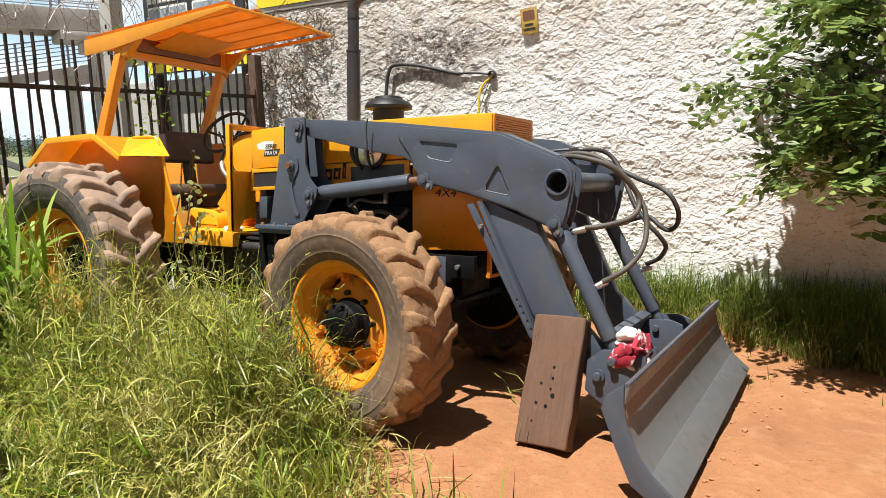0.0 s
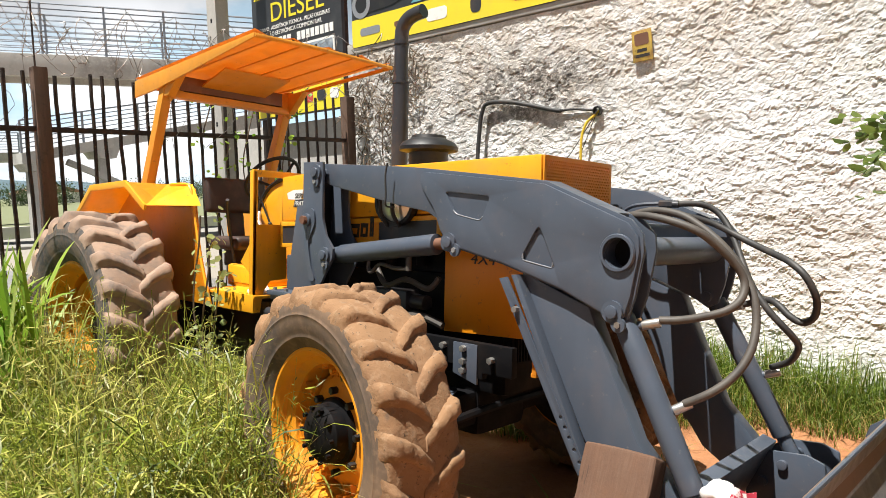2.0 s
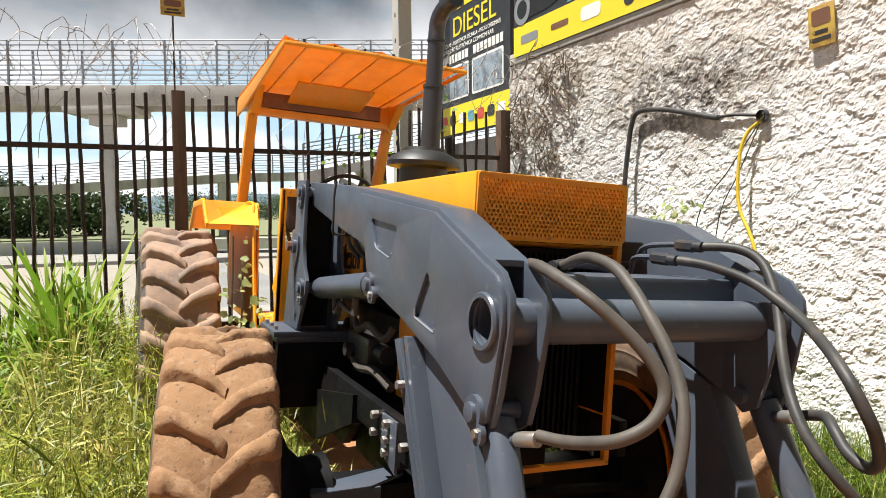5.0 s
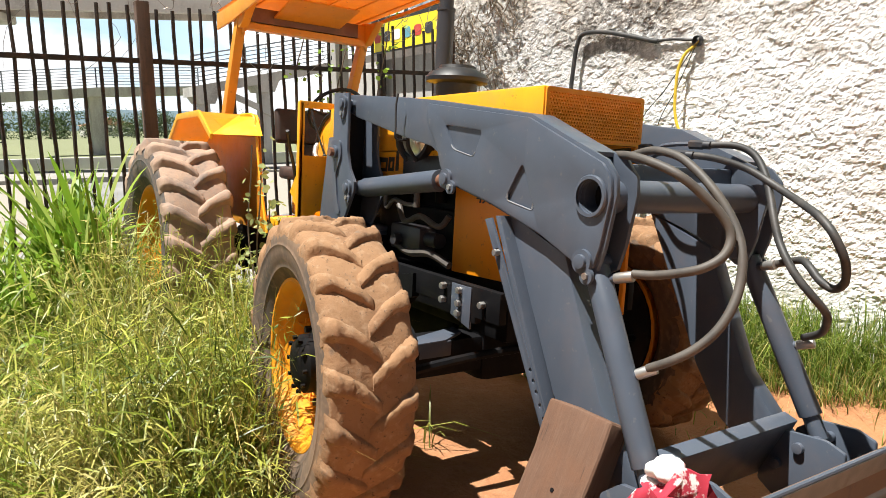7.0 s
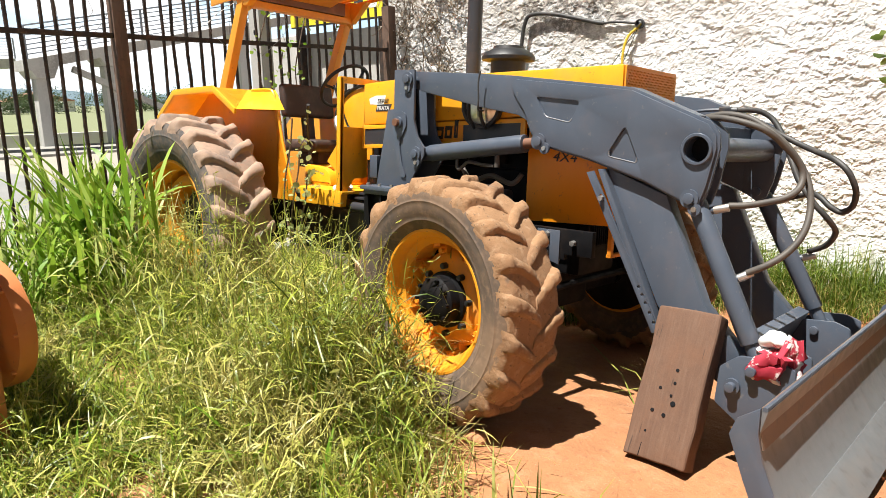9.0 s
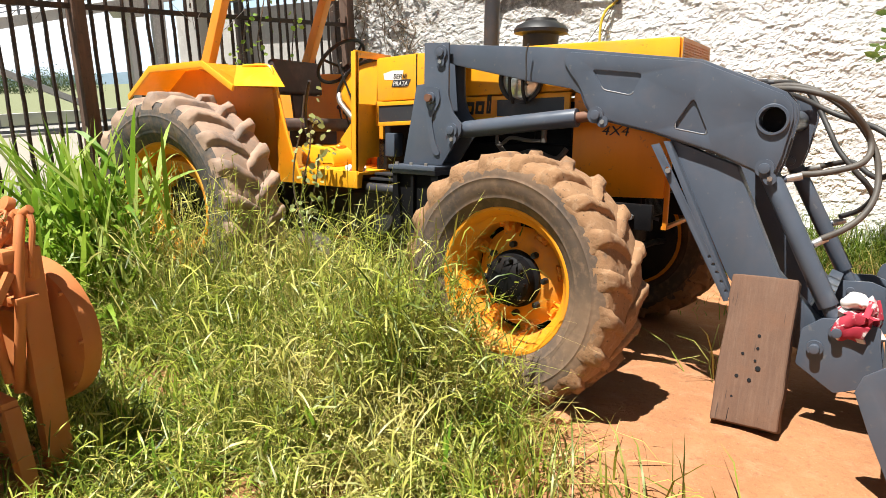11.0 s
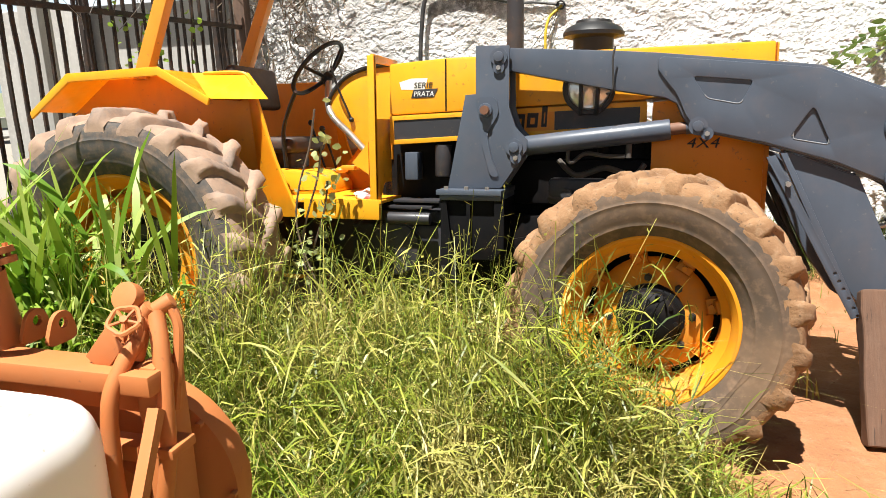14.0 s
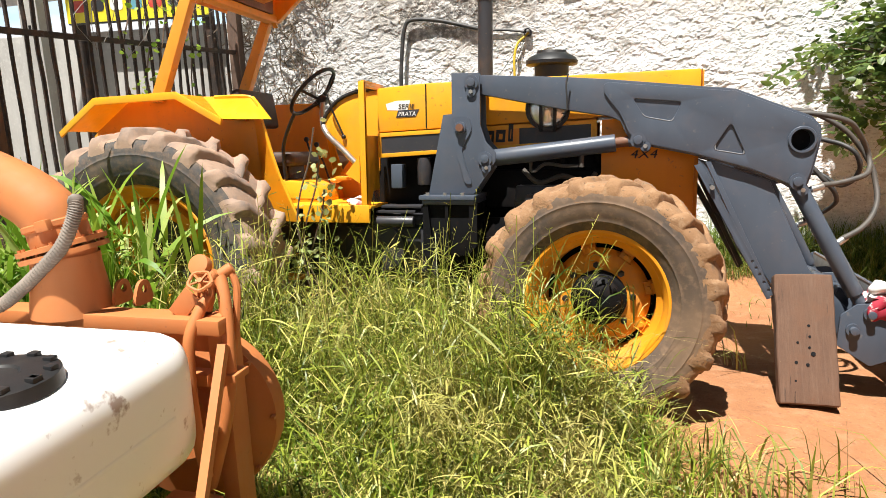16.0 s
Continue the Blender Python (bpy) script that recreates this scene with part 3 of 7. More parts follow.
def lug_tyre(c, R, w, rim_r, lugs, side, lug_h, muddy, slant=0.19):
    """An agricultural tyre: carcass and chevron lugs. side: -1, 1: which way its outer face looks."""
    cx, cy, cz = c
    hw = w / 2
    Rc = R - lug_h + 0.014
    prof = []
    for i in range(111):
        t = -1 + 2 * i / 110
        a = t * 2.55
        # a squarish cross section, from bead to bead
        s, co = math.sin(a), math.cos(a)
        yy = hw * math.copysign(abs(s) ** 0.62, s) if abs(a) < math.pi / 2 else hw * math.copysign(abs(s) ** 0.8, s)
        depth = (1 - co) / 2
        rr = Rc - (Rc - rim_r) * min(1.0, (depth * 1.06) ** 1.7 + 0.03 * abs(t))
        # rings moulded into the sidewall
        for k in (0.28, 0.63):
            if abs(yy) > hw * 0.7:
                yy += math.copysign(0.005 * math.exp(-((rr - rim_r - (Rc - rim_r) * k) / 0.005) ** 2), yy)
        prof.append((rr, yy))
    bm = lathe(prof, (cx, cy, cz), 72)
    lug = bmesh.new()
    rnd = random.Random(int(R * 1000) + side)
    for sgn in (-1, 1):
        for k in range(lugs):
            a0 = 2 * math.pi * (k + (0.5 if sgn > 0 else 0.0)) / lugs
            rings = []
            st = 17
            wide = 0.030 if R > 0.7 else 0.025
            shape = ((-0.1, -1.75), (0.35, -1.28), (0.82, -1.04), (1.0, -0.78), (1.02, 0.0), (1.0, 0.70), (0.80, 0.98), (0.35, 1.30), (-0.1, 1.9))
            worn = rnd.uniform(0.86, 1.08)
            for i in range(st):
                v = i / (st - 1)
                y = sgn * hw * min(-0.10 + 1.16 * v, 0.985)
                # the bar leaves the middle slanting and runs out square over the shoulder
                a = a0 + slant * (1 - (1 - v) ** 1.7)
                over = max(0.0, v - 0.80) / 0.20
                base = Rc - 0.012 - (0.020 + 0.055 * over) * over
                h = lug_h * worn * (0.55 + 0.45 * min(1.0, v * 5)) * (1 - 0.25 * over) + rnd.uniform(-0.003, 0.003)
                da = (wide + 0.010 * v + rnd.uniform(-0.0015, 0.0015)) / R
                ring = []
                for dr, sa in shape:
                    r = base + h * dr
                    ang = a + sa * da
                    ring.append(lug.verts.new((cx + r * math.cos(ang), cy + y, cz + r * math.sin(ang))))
                rings.append(ring)
            for p, q in zip(rings, rings[1:]):
                for j in range(len(shape) - 1):
                    lug.faces.new((p[j], p[j + 1], q[j + 1], q[j]))
            lug.faces.new(rings[0])
            lug.faces.new(rings[-1][::-1])
    bmesh.ops.recalc_face_normals(lug, faces=lug.faces[:])
    for v in lug.verts:
        v.co += Vector(noise.noise_vector(v.co * 14)) * 0.007 + Vector(noise.noise_vector(v.co * 45)) * 0.005
    reach = 0.80 if muddy else 0.10
    crown = lathe([(r_ + 0.003, y_) for r_, y_ in prof if r_ > Rc - (Rc - rim_r) * reach], (cx, cy, cz), 160)
    for v in crown.verts:
        r_ = math.hypot(v.co.x - cx, v.co.z - cz)
        f = min(max((r_ - rim_r) / (Rc - rim_r), 0.0), 1.0)
        v.co += Vector(noise.noise_vector(v.co * 9)) * 0.003 + Vector(noise.noise_vector(v.co * 30)) * 0.003
        # the mud thins out towards the rim, leaving patches of bare rubber
        if muddy and abs(v.co.y - cy) > hw * 0.5:
            n = noise.noise(v.co * 6.5) + 0.5 * noise.noise(v.co * 19)
            v.co.y += (1 if v.co.y > cy else -1) * 0.010 * (0.40 * n + 2.8 * f - 2.32)
    return bm, join(lug, crown)


def wheel(name, c, R, w, rim_r, lugs, side, label, tread, holes, hub_r, set_in, lug_h, muddy):
    cx, cy, cz = c
    o = side * w / 2   # towards the outer face
    rim = lathe([(rim_r + 0.012, o * 0.60), (rim_r + 0.030, o * 0.66), (rim_r + 0.033, o * 0.70), (rim_r + 0.026, o * 0.73), (rim_r + 0.014, o * 0.725), (rim_r + 0.004, o * 0.66), (rim_r - 0.010, o * 0.58), (rim_r - 0.016, o * 0.42),
                 (rim_r - 0.030, o * 0.36), (rim_r - 0.052, o * 0.26), (rim_r - 0.06, -o * 0.35), (rim_r - 0.02, -o * 0.6), (rim_r, -o * 0.9), (rim_r + 0.03, -o * 0.92), (rim_r + 0.025, -o * 0.84)], c, 56)
    w_ob = part(name, rim, M_RIM, tractor, label)
    bm, lug = lug_tyre(c, R, w, rim_r + 0.004, lugs, side, lug_h, muddy)
    part("tyre", bm, M_RUBBERMUD if muddy else M_RUBBER, w_ob, "black farm tyre grey with dried mud")
    part("tread", lug, tread, w_ob, "chevron tread lugs caked with red-brown mud", 62)
    # dished disc with a raised ring and slots between its lugs
    d0 = o * set_in
    ds = rim_r - 0.052
    disc_prof = [(0.02, d0 + o * 0.18), (hub_r + 0.05, d0 + o * 0.16), (hub_r + 0.09, d0), (ds * 0.86, d0 - o * 0.05), (ds * 0.88, d0 - o * 0.12), (hub_r + 0.08, d0 - o * 0.1), (0.02, d0)]
    # the rear disc's dark colour holds dirt and the deep dish's shade
    part("disc", lathe(disc_prof, c, 48), M_RIM if muddy else M_STRIPE, w_ob, "" if muddy else "wheel disc darkened by dirt and painted-in shade")
    for k in range(holes):
        a = 2 * math.pi * (k + 0.3) / holes
        m = Matrix.Translation((cx, cy, cz)) @ Matrix.Rotation(-a, 4, "Y")
        clamp = join(box(ds * 0.80, ds + 0.004, d0 - side * 0.03, d0 + side * 0.012, -0.034, 0.034, 0.008), box(ds * 0.94, ds + 0.006, d0 - side * 0.02, d0 + side * 0.05, -0.028, 0.028, 0.008),
                     cyl((ds * 0.87, d0 + side * 0.01, 0), (ds * 0.87, d0 + side * 0.035, 0), 0.013, seg=6))
        part("clamp", turn(clamp, m), M_RIM, w_ob)
    for k in range(8):
        a = 2 * math.pi * (k + 0.1) / 8
        p = Vector((cx + (hub_r + 0.028) * math.cos(a), cy + d0 + o * 0.16, cz + (hub_r + 0.028) * math.sin(a)))
        part("wheel_nut", cyl(p, p + Vector((0, side * 0.035, 0)), 0.017, seg=6, bevel=0.003), M_PLASTIC, w_ob)
    return w_ob


def hub(w_ob, c, r, y0, y1, side):
    cx, cy, cz = c
    b = lathe([(r * 1.05, y0), (r * 1.05, y0 + (y1 - y0) * 0.35), (r * 0.92, y0 + (y1 - y0) * 0.42), (r * 0.9, y0 + (y1 - y0) * 0.8), (r * 0.7, y1), (r * 0.3, y1 + side * 0.012), (0.001, y1 + side * 0.012)], (cx, 0, cz), 28)
    part("hub", b, M_BLACK, w_ob, "black planetary hub")
    for k in range(10):
        a = 2 * math.pi * k / 10
        p = Vector((cx + r * 0.82 * math.cos(a), y1 - side * 0.012, cz + r * 0.82 * math.sin(a)))
        part("hub_bolt", cyl(p, p + Vector((0, side * 0.018, 0)), 0.010, seg=6), M_BLACK, w_ob)


FH, RH = (-2.447, 0.055, 0.640), (-5.165, 0.09, 0.775)
# the front wheels are turned a little
for side, yf in ((-1, FH[1]), (1, mir(FH[1]))):
    c = (FH[0], yf, FH[2])
    w_ob = wheel("front_wheel", c, 0.645, 0.37, 0.350, 20, side, "orange-yellow front wheel rim, dented and dusty", M_TREAD, 8, 0.15, -0.12, 0.040, True)
    steer = Matrix.Translation(c) @ Matrix.Rotation(radians(-6.5), 4, "Z") @ Matrix.Translation([-v for v in c])
    w_ob.matrix_basis = Matrix.Translation(SHIFT[tractor.name]) @ steer
    # wide black case also paints the shade over the rim's back
    part("drive_case", lathe([(0.05, yf - side * 0.12), (0.33, yf - side * 0.13), (0.355, yf - side * 0.165), (0.36, yf - side * 0.19), (0.20, yf - side * 0.26), (0.12, yf - side * 0.34)], (c[0], 0, c[2]), 28), M_BLACK, w_ob, "dark dirty drive case inside the wheel, with the rim's shade painted in")
    hub(w_ob, c, 0.142, yf - side * 0.02, yf + side * 0.12, side)
for side, yr in ((-1, RH[1]), (1, mir(RH[1]))):
    c = (RH[0], yr, RH[2])
    w_ob = wheel("rear_wheel", c, 0.81, 0.48, 0.445, 22, side, "yellow rear wheel rim half sunk in grass", M_TREADR, 8, 0.17, -0.38, 0.052, False)
    hub(w_ob, c, 0.11, yr - side * 0.12, yr + side * 0.0, side)
    part("disc_ring", lathe([(0.375, yr - side * 0.06), (0.365, yr + side * 0.02), (0.345, yr + side * 0.045), (0.295, yr + side * 0.045), (0.265, yr + side * 0.02), (0.245, yr - side * 0.09)], (c[0], 0, c[2]), 48), M_RIM, w_ob, "raised yellow ring of the wheel disc")

# hood: sheet-metal sides, top, perforated nose
HY0, HY1 = 0.76, mir(0.76)
part("hood_top", plate([(-3.93, 1.84), (-3.6, 1.862), (-2.6, 1.878), (-1.90, 1.888), (-1.895, 1.66), (-2.5, 1.62), (-2.53, 1.612), (-3.935, 1.552)], HY0, HY1, bevel=0.014), M_YELLOW, tractor, "yellow engine hood, dusty, flat-topped")
part("hood_seam", box(-3.597, -3.589, HY0 - 0.003, HY0 + 0.05, 1.57, 1.856), M_BLACK, tractor)
for s, y in ((-1, HY0), (1, HY1)):
    side_frame = plate([(-3.93, 1.545), (-2.50, 1.605), (-2.50, 1.46), (-3.93, 1.382)], y - 0.012 if s < 0 else y - 0.01, y + 0.01 if s < 0 else y + 0.012, [[(-3.905, 1.520), (-2.535, 1.578), (-2.535, 1.485), (-3.905, 1.410)]], 0.003)
    part("side_frame", side_frame, M_YELLOW, tractor, "orange frame round the dark side grille")
    part("side_grille", plate([(-3.905, 1.520), (-2.535, 1.578), (-2.535, 1.485), (-3.905, 1.410)], y - 0.006 if s < 0 else y - 0.004, y + 0.004 if s < 0 else y + 0.006), M_STRIPE, tractor, "dark side stripe")
    part("mid_panel", plate([(-3.47, 1.560), (-2.98, 1.582), (-2.98, 1.44), (-3.47, 1.415)], y - 0.010 if s < 0 else y - 0.004, y + 0.004 if s < 0 else y + 0.010), M_ORANGE, tractor)
    # thin black sheet paints the shade on the panel's inner face
    part("panel_shade", plate([(-2.46, 1.59), (-1.935, 1.62), (-1.935, 1.04), (-2.46, 1.02)], y + (0.013 if s < 0 else -0.017), y + (0.017 if s < 0 else -0.013)), M_BLACK, tractor)
    part("side_panel", plate([(-2.47, 1.60), (-1.925, 1.63), (-1.925, 1.03), (-2.47, 1.01)], y - 0.012 if s < 0 else y - 0.012, y + 0.012, bevel=0.004), M_PANEL, tractor, "orange sheet-metal panel beside the radiator")
# nose: a perforated screen
scr = [circle(HY0 + 0.025 + 0.0165 * i + (0.008 if j % 2 else 0.0), 1.686 + 0.0144 * j, 0.0056, 6) for j in range(13) for i in range(35)]
nose = part("nose_screen", plate(rounded([(HY0 + 0.004, 1.672), (HY1 - 0.004, 1.672), (HY1 - 0.004, 1.884), (HY0 + 0.004, 1.884)], 0.015), -1.893, -1.885, scr, axis="x"), M_ORANGE, tractor, "perforated orange nose screen")
part("nose_back", box(-1.95, -1.90, HY0 + 0.02, HY1 - 0.02, 1.66, 1.87), M_BLACK, tractor)
for y0, y1 in ((HY0, HY0 + 0.03), (HY1 - 0.022, HY1)):
    part("front_post", box(-1.925, -1.90, y0, y1, 0.86, 1.67, 0.004), M_ORANGE, tractor)
part("front_bar", box(-1.93, -1.90, HY0, HY1, 0.855, 0.875, 0.004), M_ORANGE, tractor)
# radiator core behind the posts
core = part("radiator", box(-2.12, -2.06, HY0 + 0.03, HY1 - 0.03, 0.88, 1.64, 0.01), M_BLACK, tractor, "black radiator core")
for i in range(22):
    part("fin", box(-2.065, -2.04, HY0 + 0.05 + 0.024 * i, HY0 + 0.058 + 0.024 * i, 0.9, 1.62), M_BLACK, core)
# engine, gearbox, chassis
part("engine_block", join(box(-3.45, -2.15, 0.86, 1.28, 0.70, 1.42, 0.03), box(-3.30, -2.4, 0.80, 1.34, 1.05, 1.30, 0.02), box(-3.2, -2.5, 0.78, 0.9, 0.78, 0.98, 0.02),
                          *[cyl((-3.2 + 0.24 * i, 0.84, 1.33), (-3.2 + 0.24 * i, 0.84, 1.44), 0.035, seg=10) for i in range(4)]), M_BLACK, tractor, "oily black diesel engine block")
part("gearbox", join(box(-4.95, -3.4, 0.84, 1.30, 0.55, 1.0, 0.05), box(-4.2, -3.6, 0.76, 1.38, 0.6, 0.92, 0.04), cyl((-3.9, 0.7, 0.78), (-3.9, 1.44, 0.78), 0.16, seg=20, bevel=0.02)), M_STRIPE, tractor, "dark grey gearbox housing")
part("oil_pan", join(box(-3.35, -2.62, 0.88, 1.26, 0.50, 0.72, 0.04), box(-3.42, -3.3, 0.80, 1.34, 0.56, 1.2, 0.03)), M_BLACK, tractor, "oily black sump under the engine")
part("rear_axle", join(cyl((RH[0], RH[1], RH[2]), (RH[0], mir(RH[1]), RH[2]), 0.10, seg=20), cyl((RH[0], 0.6, RH[2]), (RH[0], 0.85, RH[2]), 0.17, 0.24, seg=20), cyl((RH[0], 1.54, RH[2]), (RH[0], 1.29, RH[2]), 0.17, 0.24, seg=20)), M_BLACK, tractor)
part("front_axle", join(box(-2.54, -2.34, 0.42, 1.72, 0.52, 0.70, 0.03), box(-2.56, -2.32, 0.86, 1.28, 0.46, 0.76, 0.05), cyl((-2.44, 0.2, 0.645), (-2.44, 0.46, 0.645), 0.12, 0.16, seg=18),
                        cyl((-2.44, 1.94, 0.645), (-2.44, 1.68, 0.645), 0.12, 0.16, seg=18)), M_BLACK, tractor, "black front drive axle")
part("steering_link", tube([(-2.2, 0.3, 0.62), (-2.18, 0.75, 0.66), (-2.18, 1.4, 0.66), (-2.2, 1.84, 0.62)], 0.022), M_BLACK, tractor)
part("axle_guard", join(plate(rounded([(-2.34, 0.385), (-2.26, 0.36), (-2.28, 0.60), (-2.385, 0.77), (-2.485, 0.79)], 0.015), 0.708, 0.722, axis="z", bevel=0.004), box(-2.30, -2.285, 0.38, 0.64, 0.64, 0.712, 0.004)), M_GREY, tractor, "bent grey steel guard over the axle")
for s in (-1, 1):
    yy = 0.66 if s < 0 else mir(0.66)
    rail = plate([(-3.2, 1.0), (-1.95, 1.0), (-1.95, 0.86), (-2.12, 0.86), (-2.12, 0.83), (-2.28, 0.83), (-2.28, 0.88), (-2.62, 0.88), (-2.8, 0.72), (-3.2, 0.72)], yy - 0.02, yy + 0.02, bevel=0.004)
    part("chassis_rail", rail, M_BLACK, tractor, "black bolted chassis rail")
    for bx, bz in ((-2.36, 0.965), (-2.36, 0.90), (-2.23, 0.965), (-2.23, 0.905), (-2.23, 0.86), (-2.06, 0.93)):
        part("bolt", cyl((bx, yy + s * 0.02, bz), (bx, yy + s * 0.05, bz), 0.017, seg=6, bevel=0.003), M_STEEL, tractor, "bare steel bolt")
    part("bracket_plate", plate([(-2.30, 0.99), (-2.15, 0.99), (-2.15, 0.80), (-2.30, 0.84)], yy + s * 0.021 - 0.006, yy + s * 0.021 + 0.006, bevel=0.002), M_GREY, tractor)
# engine plumbing seen under the arm
part("coolant_hose", tube([(-2.95, 0.72, 1.30), (-2.85, 0.70, 1.22), (-2.7, 0.7, 1.26), (-2.56, 0.72, 1.22), (-2.5, 0.74, 1.28)], 0.016), M_HOSEDUST, tractor)
part("fuel_pipe", tube([(-3.0, 0.72, 1.1), (-2.8, 0.7, 1.06), (-2.6, 0.7, 1.08), (-2.45, 0.72, 1.04)], 0.02), M_HOSEDUST, tractor)
part("injector_pump", join(box(-3.0, -2.7, 0.70, 0.82, 1.06, 1.2, 0.02), cyl((-2.7, 0.76, 1.14), (-2.6, 0.76, 1.14), 0.04, seg=12), cyl((-2.9, 0.7, 1.12), (-2.9, 0.66, 1.12), 0.03, seg=12)), M_STRIPE, tractor, "greasy metal injection pump")
part("air_tank", cyl((-3.93, 0.66, 0.965), (-3.66, 0.66, 0.965), 0.036, seg=18, bevel=0.010), M_STRIPE, tractor, "dark grey tank under the step")
part("side_step", join(box(-3.93, -3.66, 0.68, 0.84, 1.018, 1.036, 0.004), box(-3.90, -3.62, 0.70, 0.84, 1.052, 1.068, 0.004)), M_STRIPE, tractor)
part("clutch_housing", box(-4.05, -3.40, 0.90, 1.24, 0.95, 1.42, 0.03), M_BLACK, tractor)
part("battery_box", box(-3.84, -3.76, 0.74, 0.84, 1.18, 1.34, 0.01), M_GREY, tractor)
part("air_canister", cyl((-3.62, 0.8, 1.2), (-3.62, 0.8, 1.38), 0.05, seg=16, bevel=0.008), M_STRIPE, tractor)
# air cleaner on the hood and the exhaust
part("air_cleaner", lathe([(0.11, 1.84), (0.11, 1.955), (0.165, 1.965), (0.168, 1.985), (0.15, 2.01), (0.10, 2.035), (0.095, 2.05), (0.001, 2.055)], (-2.80, 0.955, 0), 36, "z"), M_PLASTIC, tractor, "black mushroom-shaped air cleaner cap")
EX = (-3.28, 1.19)
part("exhaust_pipe", join(tube([(EX[0], EX[1], 1.8), (EX[0], EX[1], 2.60), (EX[0], EX[1], 2.74), (EX[0] + 0.02, EX[1], 2.80), (EX[0] + 0.07, EX[1] + 0.01, 2.845), (EX[0] + 0.17, EX[1] + 0.02, 2.865)], 0.044, 16, 5),
                          cyl((EX[0], EX[1], 1.85), (EX[0], EX[1], 2.44), 0.052, seg=18), cyl((EX[0], EX[1], 2.435), (EX[0], EX[1], 2.45), 0.056, seg=18), cyl((EX[0], EX[1], 2.68), (EX[0], EX[1], 2.692), 0.049, seg=18)), M_STRIPE, tractor, "tall dark exhaust pipe with a bent tip")
# headlamp on the side of the hood
hl = (-2.80, 0.735, 1.675)
lamp_turn = Matrix.Translation(hl) @ Matrix.Rotation(radians(-84), 4, "Z") @ Matrix.Translation((-hl[0], -hl[1], -hl[2]))
lamp_ob = part("headlamp", turn(lathe([(0.001, -0.04), (0.08, -0.04), (0.125, -0.02), (0.138, 0.03), (0.136, 0.05), (0.118, 0.05), (0.110, 0.03)], (hl[0], hl[1], hl[2]), 28, "x"), lamp_turn), M_PLASTIC, tractor, "round headlamp with a black guard")
part("reflector", turn(lathe([(0.112, 0.032), (0.08, 0.052), (0.001, 0.062)], hl, 28, "x"), lamp_turn), M_LAMP, lamp_ob, "milky headlamp glass")
part("lamp_guard", turn(join(*[tube([(hl[0] + 0.045, hl[1] + dy, hl[2] + 0.135), (hl[0] + 0.10, hl[1] + dy, hl[2] + 0.06), (hl[0] + 0.105, hl[1] + dy, hl[2] - 0.06), (hl[0] + 0.045, hl[1] + dy, hl[2] - 0.135)], 0.011) for dy in (-0.042, 0.042)]), lamp_turn), M_PLASTIC, lamp_ob)

# platform, guard frame, dash
PY0, PY1 = 0.555, mir(0.555)
part("platform", join(box(-4.62, -3.92, PY0, PY1, 1.055, 1.075, 0.004), box(-4.40, -3.93, PY0 - 0.004, PY0 + 0.02, 0.965, 1.08, 0.006), box(-4.40, -3.93, PY1 - 0.02, PY1 + 0.004, 0.965, 1.08, 0.006)), M_YELLOW, tractor, "yellow sheet-metal footplate, chipped")
for s in (-1, 1):
    def yy(a):
        return a if s < 0 else mir(a)
    lo, hi = sorted((yy(PY0), yy(0.83)))
    edge_g = [(0.557, 0.965), (0.615, 0.965), (0.635, 1.09), (0.69, 1.165), (0.812, 1.17), (0.812, 1.53), (0.592, 1.53), (0.592, 1.832), (0.945, 1.836), (0.945, 1.874), (0.557, 1.878)]
    g = plate([(yy(a), b) for a, b in edge_g][::-s], -3.965, -3.945, bevel=0.003, axis="x")
    part("guard_frame", join(g, box(-3.985, -3.945, min(yy(PY0), yy(PY0 + 0.03)), max(yy(PY0), yy(PY0 + 0.03)), 0.965, 1.872, 0.006)), M_YELLOW, tractor, "yellow guard frame with an open window")
part("dash_panel", plate([(-3.965, 1.29), (-4.07, 1.30), (-4.35, 1.57), (-4.372, 1.61), (-4.345, 1.69), (-4.265, 1.77), (-4.16, 1.815), (-4.03, 1.838), (-3.965, 1.84)], 0.88, 1.26, bevel=0.012), M_YELLOW, tractor, "yellow dash and scuttle")
part("dash_edge", tube([(-4.375, 0.875, 1.57), (-4.372, 0.875, 1.64), (-4.33, 0.875, 1.71), (-4.255, 0.875, 1.78), (-4.15, 0.875, 1.825), (-4.03, 0.875, 1.845), (-3.96, 0.875, 1.848)], 0.013), M_PLASTIC, tractor)
part("scuttle", join(box(-4.03, -3.966, 0.90, 1.24, 1.07, 1.31, 0.012), plate([(-4.6, 1.06), (-4.1, 1.06), (-4.1, 1.55), (-4.2, 1.55)], 1.30, 1.33)), M_ORANGE, tractor)
hump_line = rounded([(-4.74, 1.07), (-4.39, 1.07), (-4.41, 1.16), (-4.47, 1.215), (-4.74, 1.235)], 0.035)
part("seat_tunnel", plate(hump_line, 0.84, 1.28, bevel=0.03), M_YELLOW, tractor, "rounded yellow hump over the gearbox")
part("post_gusset", plate([(-4.09, 1.285), (-3.99, 1.40), (-3.99, 1.22)], PY0 + 0.004, PY0 + 0.012), M_YELLOW, tractor)
sw = Vector((-4.545, 1.10, 1.862))
swm = Matrix.Translation(sw) @ Matrix.Rotation(radians(-47), 4, "Y")
ring = [(0.21 * math.cos(2 * math.pi * i / 32), 0.21 * math.sin(2 * math.pi * i / 32), 0) for i in range(33)]
sw_ob = part("steering_wheel", turn(tube(ring, 0.014, 10, soft=False), swm), M_PLASTIC, tractor, "black three-spoke steering wheel")
